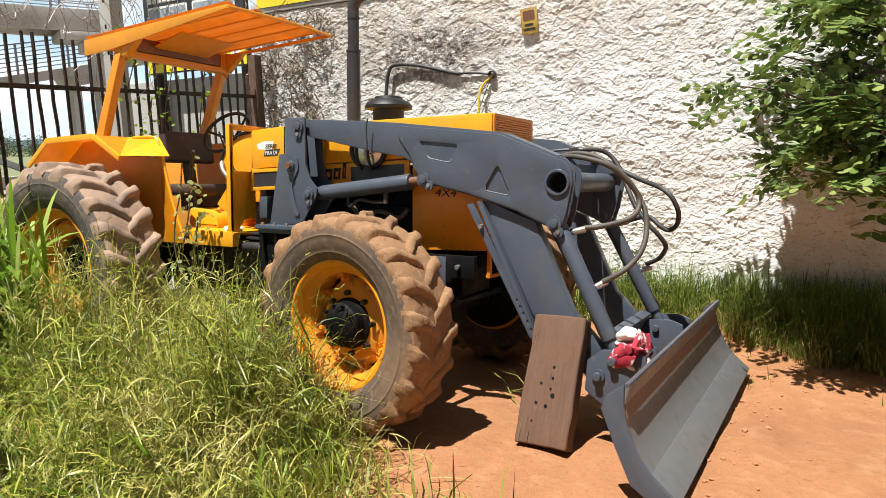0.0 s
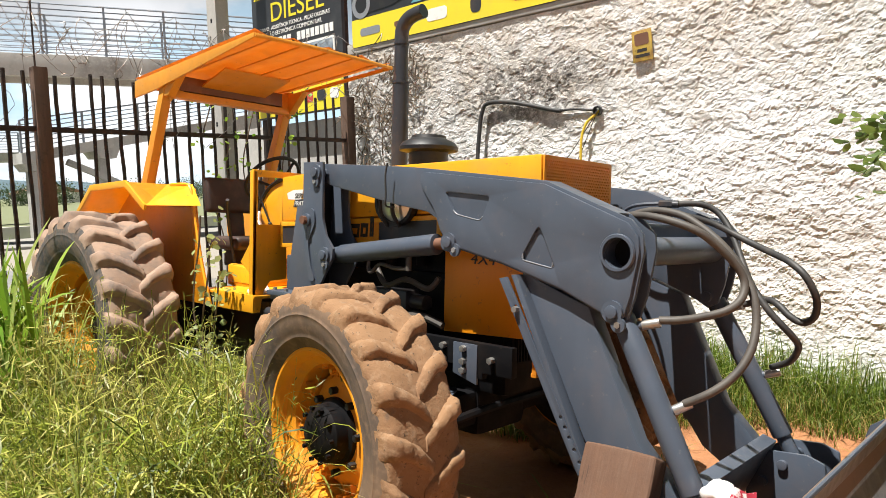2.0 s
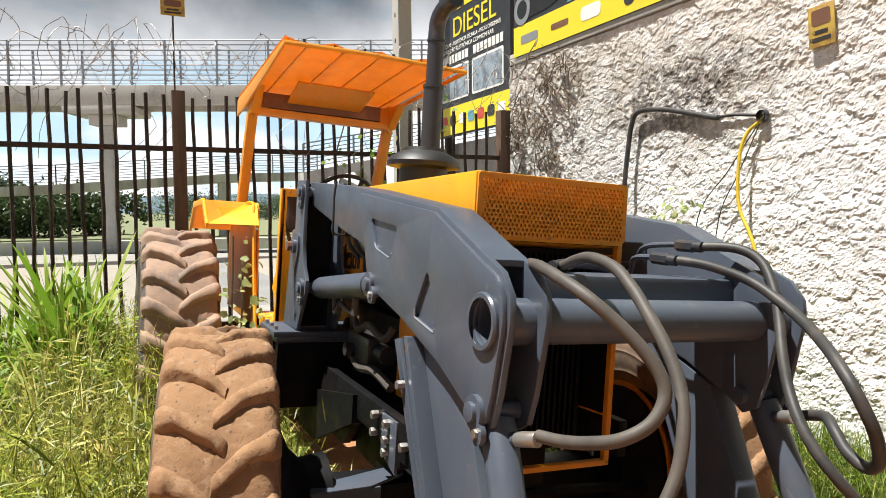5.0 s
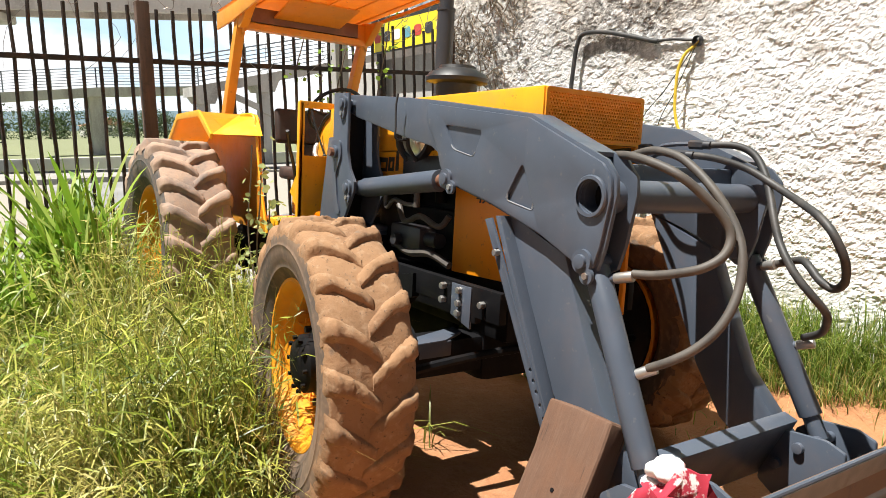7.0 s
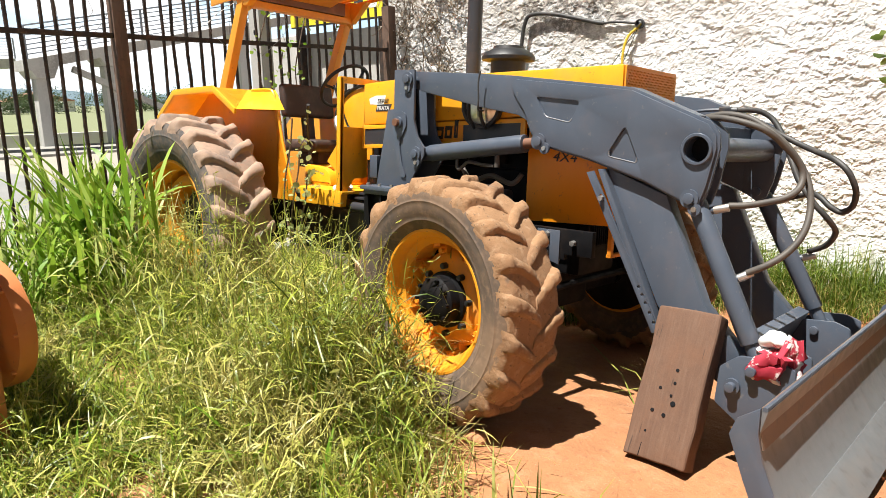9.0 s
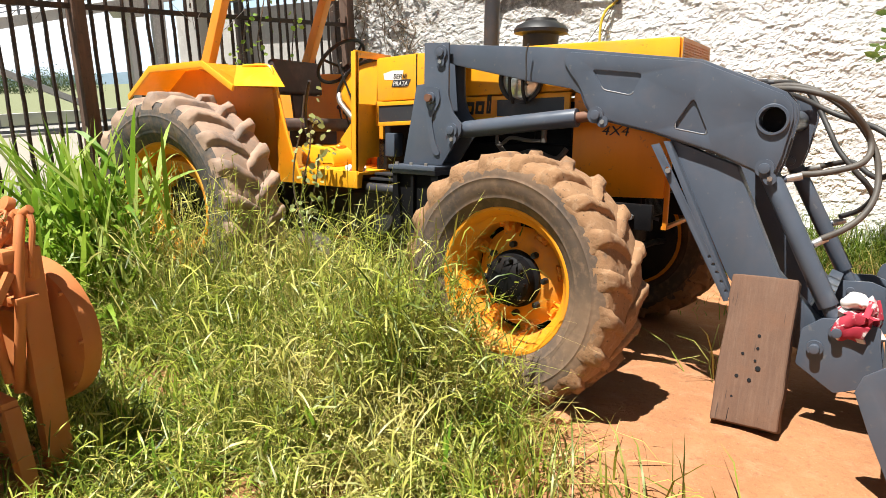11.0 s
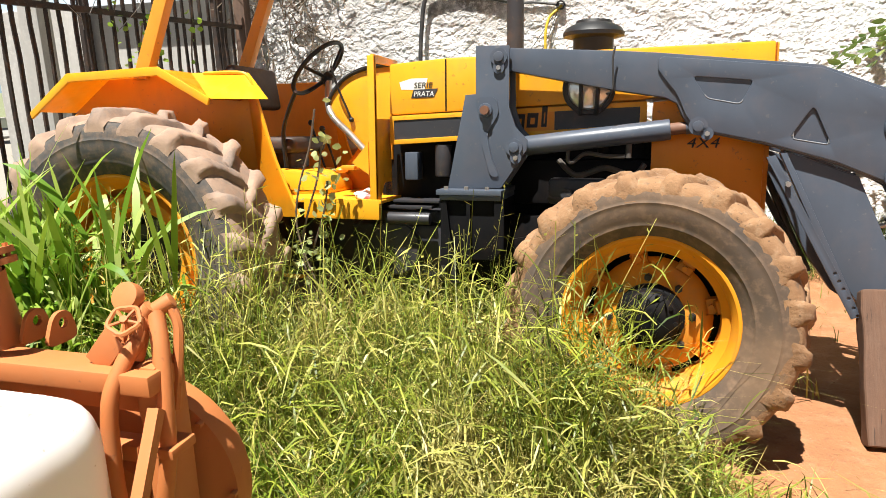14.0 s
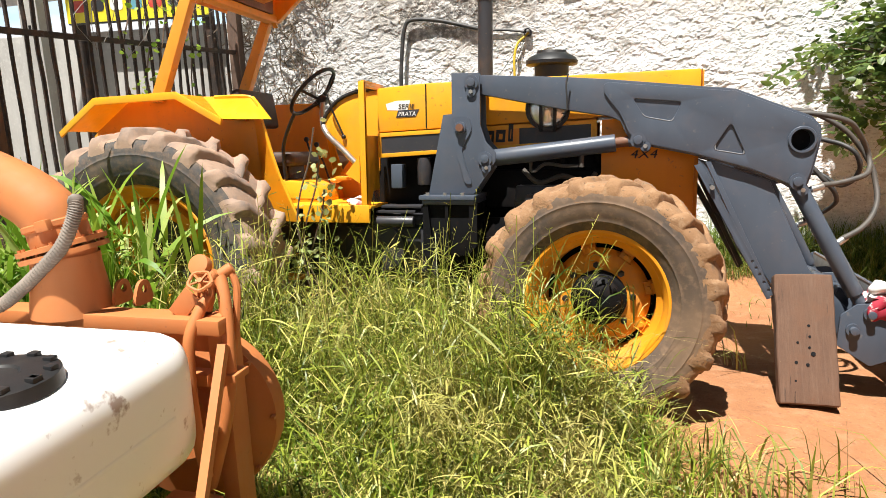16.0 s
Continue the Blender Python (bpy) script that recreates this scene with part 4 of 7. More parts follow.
part("spoke", turn(join(*[tube([(0.03 * math.cos(a), 0.03 * math.sin(a), -0.085), (0.205 * math.cos(a), 0.205 * math.sin(a), 0)], 0.011, 8, soft=False) for a in (0.5, 2.6, 4.7)], cyl((0, 0, -0.125), (0, 0, -0.065), 0.048, 0.036, 16, 0.006)), swm), M_PLASTIC, sw_ob)
part("steering_column", tube([swm @ Vector((0, 0, -0.10)), (-4.36, 0.86, 1.585), (-4.22, 0.845, 1.44), (-4.085, 0.845, 1.305)], 0.020, 12, 4), M_STEEL, tractor, "worn steering column, paint rubbed off")
part("gear_lever", tube([(-4.50, 0.70, 1.695), (-4.585, 0.755, 1.58), (-4.66, 0.82, 1.45), (-4.67, 0.86, 1.24)], 0.013, 8, 4), M_PLASTIC, tractor)
part("throttle_lever", join(tube([(-4.315, 0.80, 1.845), (-4.285, 0.825, 1.72), (-4.22, 0.865, 1.535)], 0.007), ball((-4.22, 0.865, 1.53), 0.016)), M_PLASTIC, tractor)
for lx, ly, lz in ((-4.66, 1.20, 1.52), (-4.56, 1.16, 1.48)):
    part("lever", join(tube([(lx + 0.1, ly, 1.2), (lx + 0.05, ly, 1.35), (lx, ly, lz)], 0.008), ball((lx, ly, lz), 0.02)), M_PLASTIC, tractor)
part("pedal", join(ball((-4.235, 0.735, 1.235), 0.034, (1.15, 1.3, 0.55), 2), box(-4.23, -4.14, 0.70, 0.79, 1.235, 1.262, 0.010), tube([(-4.15, 0.75, 1.245), (-4.11, 0.79, 1.30), (-4.07, 0.83, 1.40)], 0.016)), M_ORANGE, tractor, "orange foot pedal")
part("clutch_pedal", join(box(-4.24, -4.16, 1.40, 1.5, 1.22, 1.24, 0.006), tube([(-4.2, 1.45, 1.22), (-4.12, 1.42, 1.3), (-4.08, 1.38, 1.42)], 0.012)), M_ORANGE, tractor)
# seat
seat_ob = part("seat", join(box(-5.02, -4.60, 0.84, 1.30, 1.33, 1.43, 0.04, 3), box(-4.96, -4.68, 0.94, 1.20, 1.2, 1.34, 0.02)), M_SEAT, tractor, "worn brown seat cushion")
back = turn(join(box(-0.035, 0.035, 0.80, 1.32, 0.15, 0.42, 0.03, 3), box(-0.03, -0.005, 1.0, 1.12, -0.06, 0.2, 0.006)), Matrix.Translation((-4.945, 0, 1.46)) @ Matrix.Rotation(radians(-9), 4, "Y"))
part("backrest", back, M_SEAT, seat_ob, "dark brown backrest")

# fenders
for s in (-1, 1):
    def yy(a):
        return a if s < 0 else mir(a)
    fo, fi = yy(0.235), yy(0.56)
    top_line = [(-5.97, 1.575), (-5.70, 1.772), (-5.10, 1.795), (-4.79, 1.628)]
    bm = bmesh.new()
    rows = []
    for x, z in top_line:
        rows.append([bm.verts.new((x, fo, z)), bm.verts.new((x, yy(0.25), z + 0.012)), bm.verts.new((x if x < -4.9 else x + 0.02, fi, z + 0.012 if x < -4.9 else 1.64))])
    for p, q in zip(rows, rows[1:]):
        for j in range(2):
            bm.faces.new((p[j], p[j + 1], q[j + 1], q[j]))
    r = bmesh.ops.solidify(bm, geom=bm.faces[:], thickness=0.008)
    bmesh.ops.recalc_face_normals(bm, faces=bm.faces[:])
    lip = plate([(-5.99, 1.545), (-5.70, 1.752), (-5.10, 1.772), (-4.79, 1.605), (-4.775, 1.645), (-5.095, 1.82), (-5.71, 1.80), (-6.0, 1.585)], *sorted((fo, yy(0.255))), bevel=0.006)
    fen = part("fender", join(bm, lip), M_YELLOW, tractor, "yellow angular rear mudguard")
    wall_f = plate([(-6.0, 1.56), (-5.71, 1.80), (-5.1, 1.81), (-4.76, 1.80), (-4.70, 1.76), (-4.62, 1.30), (-4.62, 0.965), (-5.9, 0.965)], *sorted((fi, yy(0.572))), bevel=0.003)
    part("fender_wall", wall_f, M_FADED, fen, "orange inner wall of the mudguard")
    gb = bmesh.new()
    gvs = [gb.verts.new(p) for p in ((-5.10, yy(0.25), 1.809), (-4.785, yy(0.25), 1.642), (-4.60, yy(0.555), 1.648), (-4.72, yy(0.555), 1.80), (-5.10, yy(0.555), 1.809))]
    gb.faces.new(gvs)
    bmesh.ops.solidify(gb, geom=gb.faces[:], thickness=0.006)
    bmesh.ops.recalc_face_normals(gb, faces=gb.faces[:])
    part("fender_gusset", gb, M_YELLOW, fen)
    fl = bmesh.new()
    edge = [(-5.0, 1.80), (-4.78, 1.80), (-4.71, 1.77), (-4.66, 1.64), (-4.56, 1.30), (-4.42, 0.97)]
    inner = [(-5.0, 1.79), (-4.78, 1.78), (-4.75, 1.74), (-4.72, 1.62), (-4.69, 1.30), (-4.655, 0.97)]
    a_v = [fl.verts.new((x, yy(0.535), z)) for x, z in edge]
    b_v = [fl.verts.new((x, yy(0.548), z)) for x, z in inner]
    for i in range(len(edge) - 1):
        fl.faces.new((a_v[i], a_v[i + 1], b_v[i + 1], b_v[i]))
    bmesh.ops.solidify(fl, geom=fl.faces[:], thickness=0.006)
    bmesh.ops.recalc_face_normals(fl, faces=fl.faces[:])
    part("fender_flange", join(fl, tube([(x, yy(0.533), z) for x, z in edge], 0.012, 6, 3)), M_YELLOW, fen, "bright yellow front flange with a rolled edge")

# canopy on two posts
CX0, CX1, CY0, CY1 = -5.56, -3.885, 0.515, mir(0.515) + 0.05


def canopy_z(x):
    return 2.615 + (x - CX0) / (CX1 - CX0) * 0.10


bm = bmesh.new()
n_r = 13
rows = []
for i in range(n_r):
    y = CY0 + (CY1 - CY0) * i / (n_r - 1)
    up = 0.026 if i % 3 == 0 else 0.0
    rows.append([bm.verts.new((x, y, canopy_z(x) + up)) for x in (CX0, -5.0, -4.4, CX1)])
for p, q in zip(rows, rows[1:]):
    for j in range(3):
        bm.faces.new((p[j], p[j + 1], q[j + 1], q[j]))
bmesh.ops.solidify(bm, geom=bm.faces[:], thickness=0.006)
bmesh.ops.recalc_face_normals(bm, faces=bm.faces[:])
can = part("canopy", bm, M_FADED, tractor, "orange ribbed sheet-metal canopy, edges bent")
part("canopy_edge", plate([(CX0, 2.617), (CX1, 2.717), (CX1, 2.690), (-5.2, 2.515), (CX0, 2.49)], CY0 - 0.004, CY0 + 0.012, bevel=0.003), M_FADED, can)
part("canopy_edge", plate([(CX0, 2.617), (CX1, 2.717), (CX1, 2.690), (CX0, 2.590)], CY1 - 0.012, CY1 + 0.004, bevel=0.003), M_FADED, can)
for i in range(5):
    yb_ = CY0 + 0.14 + i * (CY1 - CY0 - 0.28) / 4
    part("batten", plate([(CX0 + 0.02, 2.598), (CX1 - 0.02, 2.698), (CX1 - 0.02, 2.708), (CX0 + 0.02, 2.610)], yb_ - 0.005, yb_ + 0.005), M_FADED, can)
part("canopy_back", box(CX0, CX0 + 0.012, CY0, CY1, 2.57, 2.615, 0.003), M_FADED, can)
part("canopy_front_edge", tube([(CX1, CY0, 2.70), (CX1, YC, 2.712), (CX1, CY1, 2.70)], 0.014, 8, 4), M_FADED, can)
part("canopy_box", plate([(-5.04, 2.555), (-4.70, 2.648), (-4.70, 2.66), (-5.04, 2.570)], 0.79, 1.35, bevel=0.003), M_FADED, can, "flat tray under the canopy")
# brown block stands for the shade between tray and beam
part("canopy_shade_box", box(-5.15, -5.05, 0.62, 1.52, 2.51, 2.615), M_RUST, can)
for i in range(6):
    yb_ = CY0 + 0.12 + i * (CY1 - CY0 - 0.24) / 5
    part("roof_bolt", join(cyl((CX1 - 0.03, yb_, 2.71), (CX1 - 0.03, yb_, 2.745), 0.009, seg=6), cyl((CX1 - 0.03, yb_, 2.718), (CX1 - 0.03, yb_, 2.724), 0.02, seg=10)), M_STRIPE, can)
for y in (CY0 + 0.05, CY1 - 0.05):
    s = -1 if y < YC else 1
    post = plate([(-5.505, 1.78), (-5.405, 1.78), (-5.055, 2.64), (-5.135, 2.64)], y - 0.035, y + 0.035, bevel=0.006)
    gus = plate([(-5.14, 2.62), (-4.86, 2.63), (-5.06, 2.46), (-5.12, 2.46)], y - 0.03, y + 0.03, bevel=0.004)
    gus2 = plate([(y + s * 0.0, 2.62), (y - s * 0.22, 2.62), (y, 2.42)], -5.11, -5.07, axis="x", bevel=0.003)
    part("canopy_post", join(post, gus, gus2), M_FADED, can, "square-section orange canopy post")
part("canopy_beam", box(-5.16, -5.06, CY0 + 0.04, CY1 - 0.04, 2.455, 2.505, 0.006), M_FADED, can)

# markings: words, stripe blocks
side_m = Matrix.Rotation(radians(90), 4, "X")
lettering("marking", "4X4", 0.075, Matrix.Translation((-2.30, HY0 - 0.0155, 1.365)) @ side_m, M_LETTER, tractor, 0.001, 0.2, "black four-wheel-drive marking", 1.25)
lettering("series_marking", "SERIE", 0.044, Matrix.Translation((-3.785, HY0 - 0.003, 1.702)) @ side_m, M_LETTER, tractor, 0.001, 0.15, "", 1.1)
part("series_plate", plate([(-3.785, 1.692), (-3.64, 1.697), (-3.665, 1.650), (-3.80, 1.645)], HY0 - 0.003, HY0 + 0.002), M_STRIPE, tractor)
part("series_swash", plate([(-3.87, 1.735), (-3.80, 1.755), (-3.70, 1.755), (-3.72, 1.69), (-3.86, 1.695)], HY0 - 0.0015, HY0 + 0.002), M_WHITE, tractor)
lettering("series_word", "PRATA", 0.040, Matrix.Translation((-3.785, HY0 - 0.0055, 1.655)) @ side_m, M_WHITE, tractor, 0.001, 0.15, "", 1.0)
# maker's mark as plain strokes
for i, (mx, mw, mh) in enumerate(((-3.425, 0.075, 0.11), (-3.335, 0.052, 0.078), (-3.272, 0.020, 0.118), (-3.240, 0.095, 0.078), (-3.132, 0.060, 0.078), (-3.052, 0.030, 0.112))):
    z0 = 1.462 + 0.045 * (mx + 3.40)
    hole_n = [] if mw < 0.03 else [[(mx + 0.019, z0 + 0.018), (mx + mw - 0.016, z0 + 0.018), (mx + mw - 0.012, z0 + mh * 0.68), (mx + 0.023, z0 + mh * 0.68)]]
    part("maker_mark", plate([(mx, z0), (mx + mw, z0), (mx + mw + 0.006, z0 + mh), (mx + 0.006, z0 + mh)], HY0 - 0.0135, HY0 - 0.0105, hole_n), M_LETTER, tractor)

# ---- the front loader ----
loader = thing("front_loader", "slate-grey hydraulic front loader arms bolted to the tractor", "loader", tractor_at @ Matrix.Translation((-2.2, 0, 0)))
SHIFT[loader.name] = (2.2, 0, 0)
AY0, AY1 = 0.556, 0.676
ARM = [(-3.27, 1.885), (-2.65, 1.846), (-2.46, 1.830), (-1.735, 1.750), (-1.34, 1.590), (-1.292, 1.535), (-1.285, 1.47), (-1.318, 1.29), (-1.345, 1.205), (-1.395, 1.178), (-1.45, 1.212), (-1.64, 1.292),
       (-1.95, 1.383), (-2.20, 1.437), (-2.30, 1.475), (-2.335, 1.53), (-2.36, 1.585), (-2.42, 1.615), (-2.67, 1.656), (-3.165, 1.758), (-3.26, 1.79)]
SIDE = [(-2.455, 1.795), (-2.43, 1.808), (-1.735, 1.735), (-1.35, 1.578), (-1.305, 1.53), (-1.297, 1.47), (-1.33, 1.295), (-1.355, 1.215), (-1.395, 1.19), (-1.445, 1.222), (-1.64, 1.304), (-1.95, 1.395),
        (-2.20, 1.449), (-2.285, 1.483), (-2.32, 1.535), (-2.345, 1.595), (-2.37, 1.64), (-2.42, 1.70), (-2.455, 1.75)]
HOLE = (-1.385, 1.461)
trap = rounded([(-2.293, 1.712), (-2.020, 1.686), (-2.072, 1.576), (-2.225, 1.606)], 0.022)
tri_h = rounded([(-1.755, 1.566), (-1.850, 1.414), (-1.668, 1.382)], 0.03)


def cut(outline, x, keep_left):
    """The part of an outline on one side of x."""
    out = []
    for i in range(len(outline)):
        (ax, az), (bx, bz) = outline[i - 1], outline[i]
        ia, ib = (ax < x) == keep_left, (bx < x) == keep_left
        if ia != ib:
            t = (x - ax) / (bx - ax)
            out.append((x, az + (bz - az) * t))
        if ib:
            out.append((bx, bz))
    return out


for s in (-1, 1):
    def yy(a):
        return a if s < 0 else mir(a)
    arm = part("arm", plate(cut(ARM, -1.475, True), *sorted((yy(AY0), yy(AY1))), bevel=0.008), M_GREY, loader, "slate-grey boxed lift arm")
    for ya, yb in ((AY0, AY0 + 0.018), (AY1 - 0.018, AY1)):
        part("arm_cheek", plate(cut(ARM, -1.478, False), *sorted((yy(ya), yy(yb))), [circle(*HOLE, 0.060, 24)], 0.003), M_GREY, arm, "grey cheek plate at the arm's end")
    part("arm_lid", plate([(-1.478, 1.628), (-1.405, 1.600), (-1.405, 1.616), (-1.478, 1.646)], *sorted((yy(AY0 + 0.01), yy(AY1 - 0.01)))), M_GREY, arm)
    part("side_plate", plate(SIDE, *sorted((yy(AY0 - 0.014), yy(AY0 + 0.001))), [circle(*HOLE, 0.061, 24), trap, tri_h], 0.004), M_GREY, arm, "welded side plate with two cut recesses")
    part("recess_back", plate([(p[0], p[1]) for p in trap], *sorted((yy(AY0 - 0.003), yy(AY0 + 0.002)))), M_GREY, arm)
    for loop in (trap, tri_h):
        z_lo, z_hi = min(p[1] for p in loop), max(p[1] for p in loop)
        sill = sorted(p for p in loop if p[1] < z_lo + 0.42 * (z_hi - z_lo))
        # pale sill tube paints the sunlit glint along the lower edge
        part("recess_edge", tube([(p[0], yy(AY0 - 0.0135), p[1]) for p in sill], 0.0028, 6, soft=False), M_GREYLITE, arm, "lower edge of the recess in pale grey, a painted sun glint")
    part("hole_ring", turn(lathe([(0.060, -0.006), (0.071, -0.006), (0.075, 0.0), (0.073, 0.016), (0.060, 0.016)], (0, 0, 0), 28), Matrix.Translation((HOLE[0], yy(AY0 - 0.022), HOLE[1]))), M_GREY, arm)
    # lower arm with its bolted strip
    low = plate([(-1.87, 1.36), (-1.53, 1.235), (-1.30, 0.73), (-1.05, 0.47), (-1.04, 0.385), (-1.10, 0.36), (-1.20, 0.37), (-1.40, 0.50), (-1.54, 0.70)], *sorted((yy(0.582), yy(0.672))), bevel=0.01)
    lob = part("lower_arm", low, M_GREY, loader, "tapering grey lower arm")
    part("arm_flange", plate([(-1.885, 1.345), (-1.855, 1.345), (-1.495, 0.60), (-1.525, 0.585)], *sorted((yy(0.53), yy(0.59))), bevel=0.003), M_GREY, lob, "grey bolted edge strip")
    strip = plate([(-1.945, 1.325), (-1.905, 1.335), (-1.485, 0.575), (-1.525, 0.56)], *sorted((yy(0.525), yy(0.537))), [circle(-1.905 + 0.42 * t, 1.30 - 0.745 * t, 0.009, 8) for t in (0.12, 0.70, 0.75, 0.80, 0.86, 0.92, 0.97)], 0.001)
    part("hole_strip", strip, M_GREY, lob, "perforated grey flat bar")
    part("strip_bolt", cyl((-1.845, yy(0.53), 1.20), (-1.845, yy(0.50), 1.20), 0.014, seg=6), M_STEEL, lob)
    # pivot plates and pins
    for px, pz, tilt in ((-3.238, 1.832, 90), (-2.258, 1.473, 40), (-1.398, 1.232, 60), (-3.155, 1.373, 80)):
        d = Vector((math.cos(radians(tilt)), 0, -math.sin(radians(tilt)))) * 0.055
        y_o = AY0 - 0.014 if px > -3 else 0.512
        tab = join(cyl((px, yy(y_o - 0.014), pz), (px, yy(y_o), pz), 0.044, seg=20), cyl((px + d.x, yy(y_o - 0.014), pz + d.z), (px + d.x, yy(y_o), pz + d.z), 0.030, seg=18),
                   plate([(px - d.z * 0.55, pz + d.x * 0.55), (px + d.z * 0.55, pz - d.x * 0.55), (px + d.x + d.z * 0.45, pz + d.z - d.x * 0.45), (px + d.x - d.z * 0.45, pz + d.z + d.x * 0.45)], *sorted((yy(y_o - 0.013), yy(y_o - 0.001)))))
        pin = part("pin_tab", tab, M_GREY, loader)
        part("pin", cyl((px, yy(y_o - 0.026), pz), (px, yy(0.70), pz), 0.026, seg=16, bevel=0.004), M_GREY, pin, "worn pivot pin")
        part("tab_bolt", cyl((px + d.x, yy(y_o - 0.022), pz + d.z), (px + d.x, yy(y_o), pz + d.z), 0.013, seg=6), M_STEEL, pin)
    # lift cylinder
    p0, p1 = Vector((-3.155, yy(0.60), 1.373)), Vector((-2.258, yy(0.595), 1.473))
    ax = p1 - p0
    lc = part("lift_cylinder", join(cyl(p0 + ax * 0.05, p0 + ax * 0.86, 0.052, seg=24, bevel=0.006), cyl(p0 - ax * 0.02, p0 + ax * 0.07, 0.045, seg=16)), M_GREY, loader, "grey hydraulic lift cylinder")
    part("piston_rod", cyl(p0 + ax * 0.86, p0 + ax * 0.95, 0.030, seg=16), M_RUST, lc, "rusty end of the piston rod")
    part("rod_end", cyl(p0 + ax * 0.94, p0 + ax, 0.034, seg=16), M_GREY, lc)
    part("port_pipe", join(tube([p0 + ax * 0.30 + Vector((0, 0, -0.05)), p0 + ax * 0.30 + Vector((0, 0, -0.10)), p0 + ax * 0.33 + Vector((0, 0, -0.11)), p0 + ax * 0.40 + Vector((0, 0, -0.075)), p0 + ax * 0.52 + Vector((0, 0, -0.10)), p0 + ax * 0.62 + Vector((0, 0, -0.11))], 0.011),
                           cyl(p0 + ax * 0.64 + Vector((0, 0, -0.12)), p0 + ax * 0.64 + Vector((0, 0, -0.04)), 0.016, seg=10)), M_HOSEDUST, lc)
    # tower
    tw_out = [(-3.417, 1.644), (-3.361, 1.648), (-3.362, 1.892), (-3.187, 1.888), (-3.184, 1.58), (-3.152, 1.48), (-3.088, 1.41), (-3.09, 1.36), (-3.14, 1.285), (-3.225, 1.16), (-3.515, 1.155)]
    tower = part("tower", join(plate(tw_out, *sorted((yy(0.512), yy(0.53))), bevel=0.003), plate(tw_out, *sorted((yy(0.70), yy(0.715))), bevel=0.003)), M_GREY, loader, "grey loader tower of two cut plates")
    # black on the web paints the shade between the tower plates
    part("tower_web", plate([(-3.37, 1.16), (-3.352, 1.16), (-3.335, 1.88), (-3.352, 1.88)], *sorted((yy(0.531), yy(0.699)))), M_BLACK, tower, "web plate inside the tower, coloured black for the shade there")
    part("tower_boss", join(plate(rounded([(-3.36, 1.63), (-3.25, 1.63), (-3.235, 1.55), (-3.30, 1.44), (-3.27, 1.30), (-3.23, 1.22), (-3.28, 1.22), (-3.33, 1.40)], 0.03), *sorted((yy(0.502), yy(0.513)))), cyl((-3.305, yy(0.485), 1.564), (-3.305, yy(0.512), 1.564), 0.036, seg=18, bevel=0.004)), M_GREY, tower)
    part("tower_pin", cyl((-3.305, yy(0.462), 1.564), (-3.305, yy(0.545), 1.564), 0.024, seg=8), M_RUST, tower, "rusty pin through the tower")
    base_p = part("base_plate", join(box(-3.55, -3.20, *sorted((yy(0.40), yy(0.86))), 1.128, 1.155, 0.004), box(-3.535, -3.205, *sorted((yy(0.415), yy(0.86))), 1.10, 1.127, 0.004)), M_GREY, loader, "double steel base plate of the tower")
    for bx in (-3.50, -3.39, -3.28):
        part("base_bolt", cyl((bx, yy(0.425), 1.155), (bx, yy(0.425), 1.172), 0.012, seg=6), M_STEEL, base_p)
    mount = part("mount_box", box(-3.53, -3.21, *sorted((yy(0.45), yy(0.90))), 0.78, 1.10, 0.008), M_BLACK, loader, "black welded mounting box")
    for rib_p in ([(-3.53, 1.1), (-3.50, 1.1), (-3.46, 0.75), (-3.53, 0.75)], [(-3.24, 1.1), (-3.19, 1.1), (-3.19, 0.85), (-3.24, 0.8)], [(-3.39, 1.1), (-3.37, 1.1), (-3.37, 0.75), (-3.39, 0.75)]):
        part("rib", plate(rib_p, *sorted((yy(0.42), yy(0.449)))), M_BLACK, mount)
    part("side_arm", plate([(-3.3, 0.85), (-2.62, 0.98), (-2.62, 0.86), (-3.2, 0.62), (-3.5, 0.62), (-3.5, 0.85)], *sorted((yy(0.62), yy(0.66)))), M_BLACK, mount, "black welded arm to the chassis")
    # tilt cylinder
    q0, q1 = Vector((-1.398, yy(0.60), 1.232)), Vector((-1.02, yy(0.55), 0.515))
    ax = q1 - q0
    tc = part("tilt_cylinder", join(cyl(q0 + ax * 0.03, q0 + ax * 0.88, 0.046, seg=22, bevel=0.006), cyl(q0 + ax * 0.85, q0 + ax, 0.034, seg=16)), M_GREY, loader, "grey hydraulic tilt cylinder")
    up_p, lo_p = (Vector((-1.36, yy(0.60), 1.17)), Vector((-1.20, yy(0.575), 0.86)))
    up_d, lo_d = (Vector((0.05, 0.012, 0.013)), Vector((0.035, 0.018, 0.022))) if s < 0 else (Vector((0.055, -0.018, 0.015)), Vector((0.045, 0.012, 0.015)))
    for p_, d_ in ((up_p, up_d), (lo_p, lo_d)):
        port = part("port", cyl(p_, p_ + d_, 0.018, seg=12), M_GREY, tc)
        d_n = d_.normalized()
        part("ferrule", cyl(p_ + d_, p_ + d_ + d_n * 0.07, 0.0195, seg=12, bevel=0.003), M_STEEL, tc, "bright hose ferrule")
    # links at the blade
    lk = part("link_bracket", plate(rounded([(-1.17, 0.33), (-1.16, 0.50), (-1.08, 0.565), (-0.92, 0.578), (-0.846, 0.552), (-0.838, 0.46), (-0.818, 0.36), (-0.80, 0.30), (-1.0, 0.22)], 0.012), *sorted((yy(0.455), yy(0.475))), bevel=0.003), M_GREY, loader, "grey hitch bracket behind the blade")
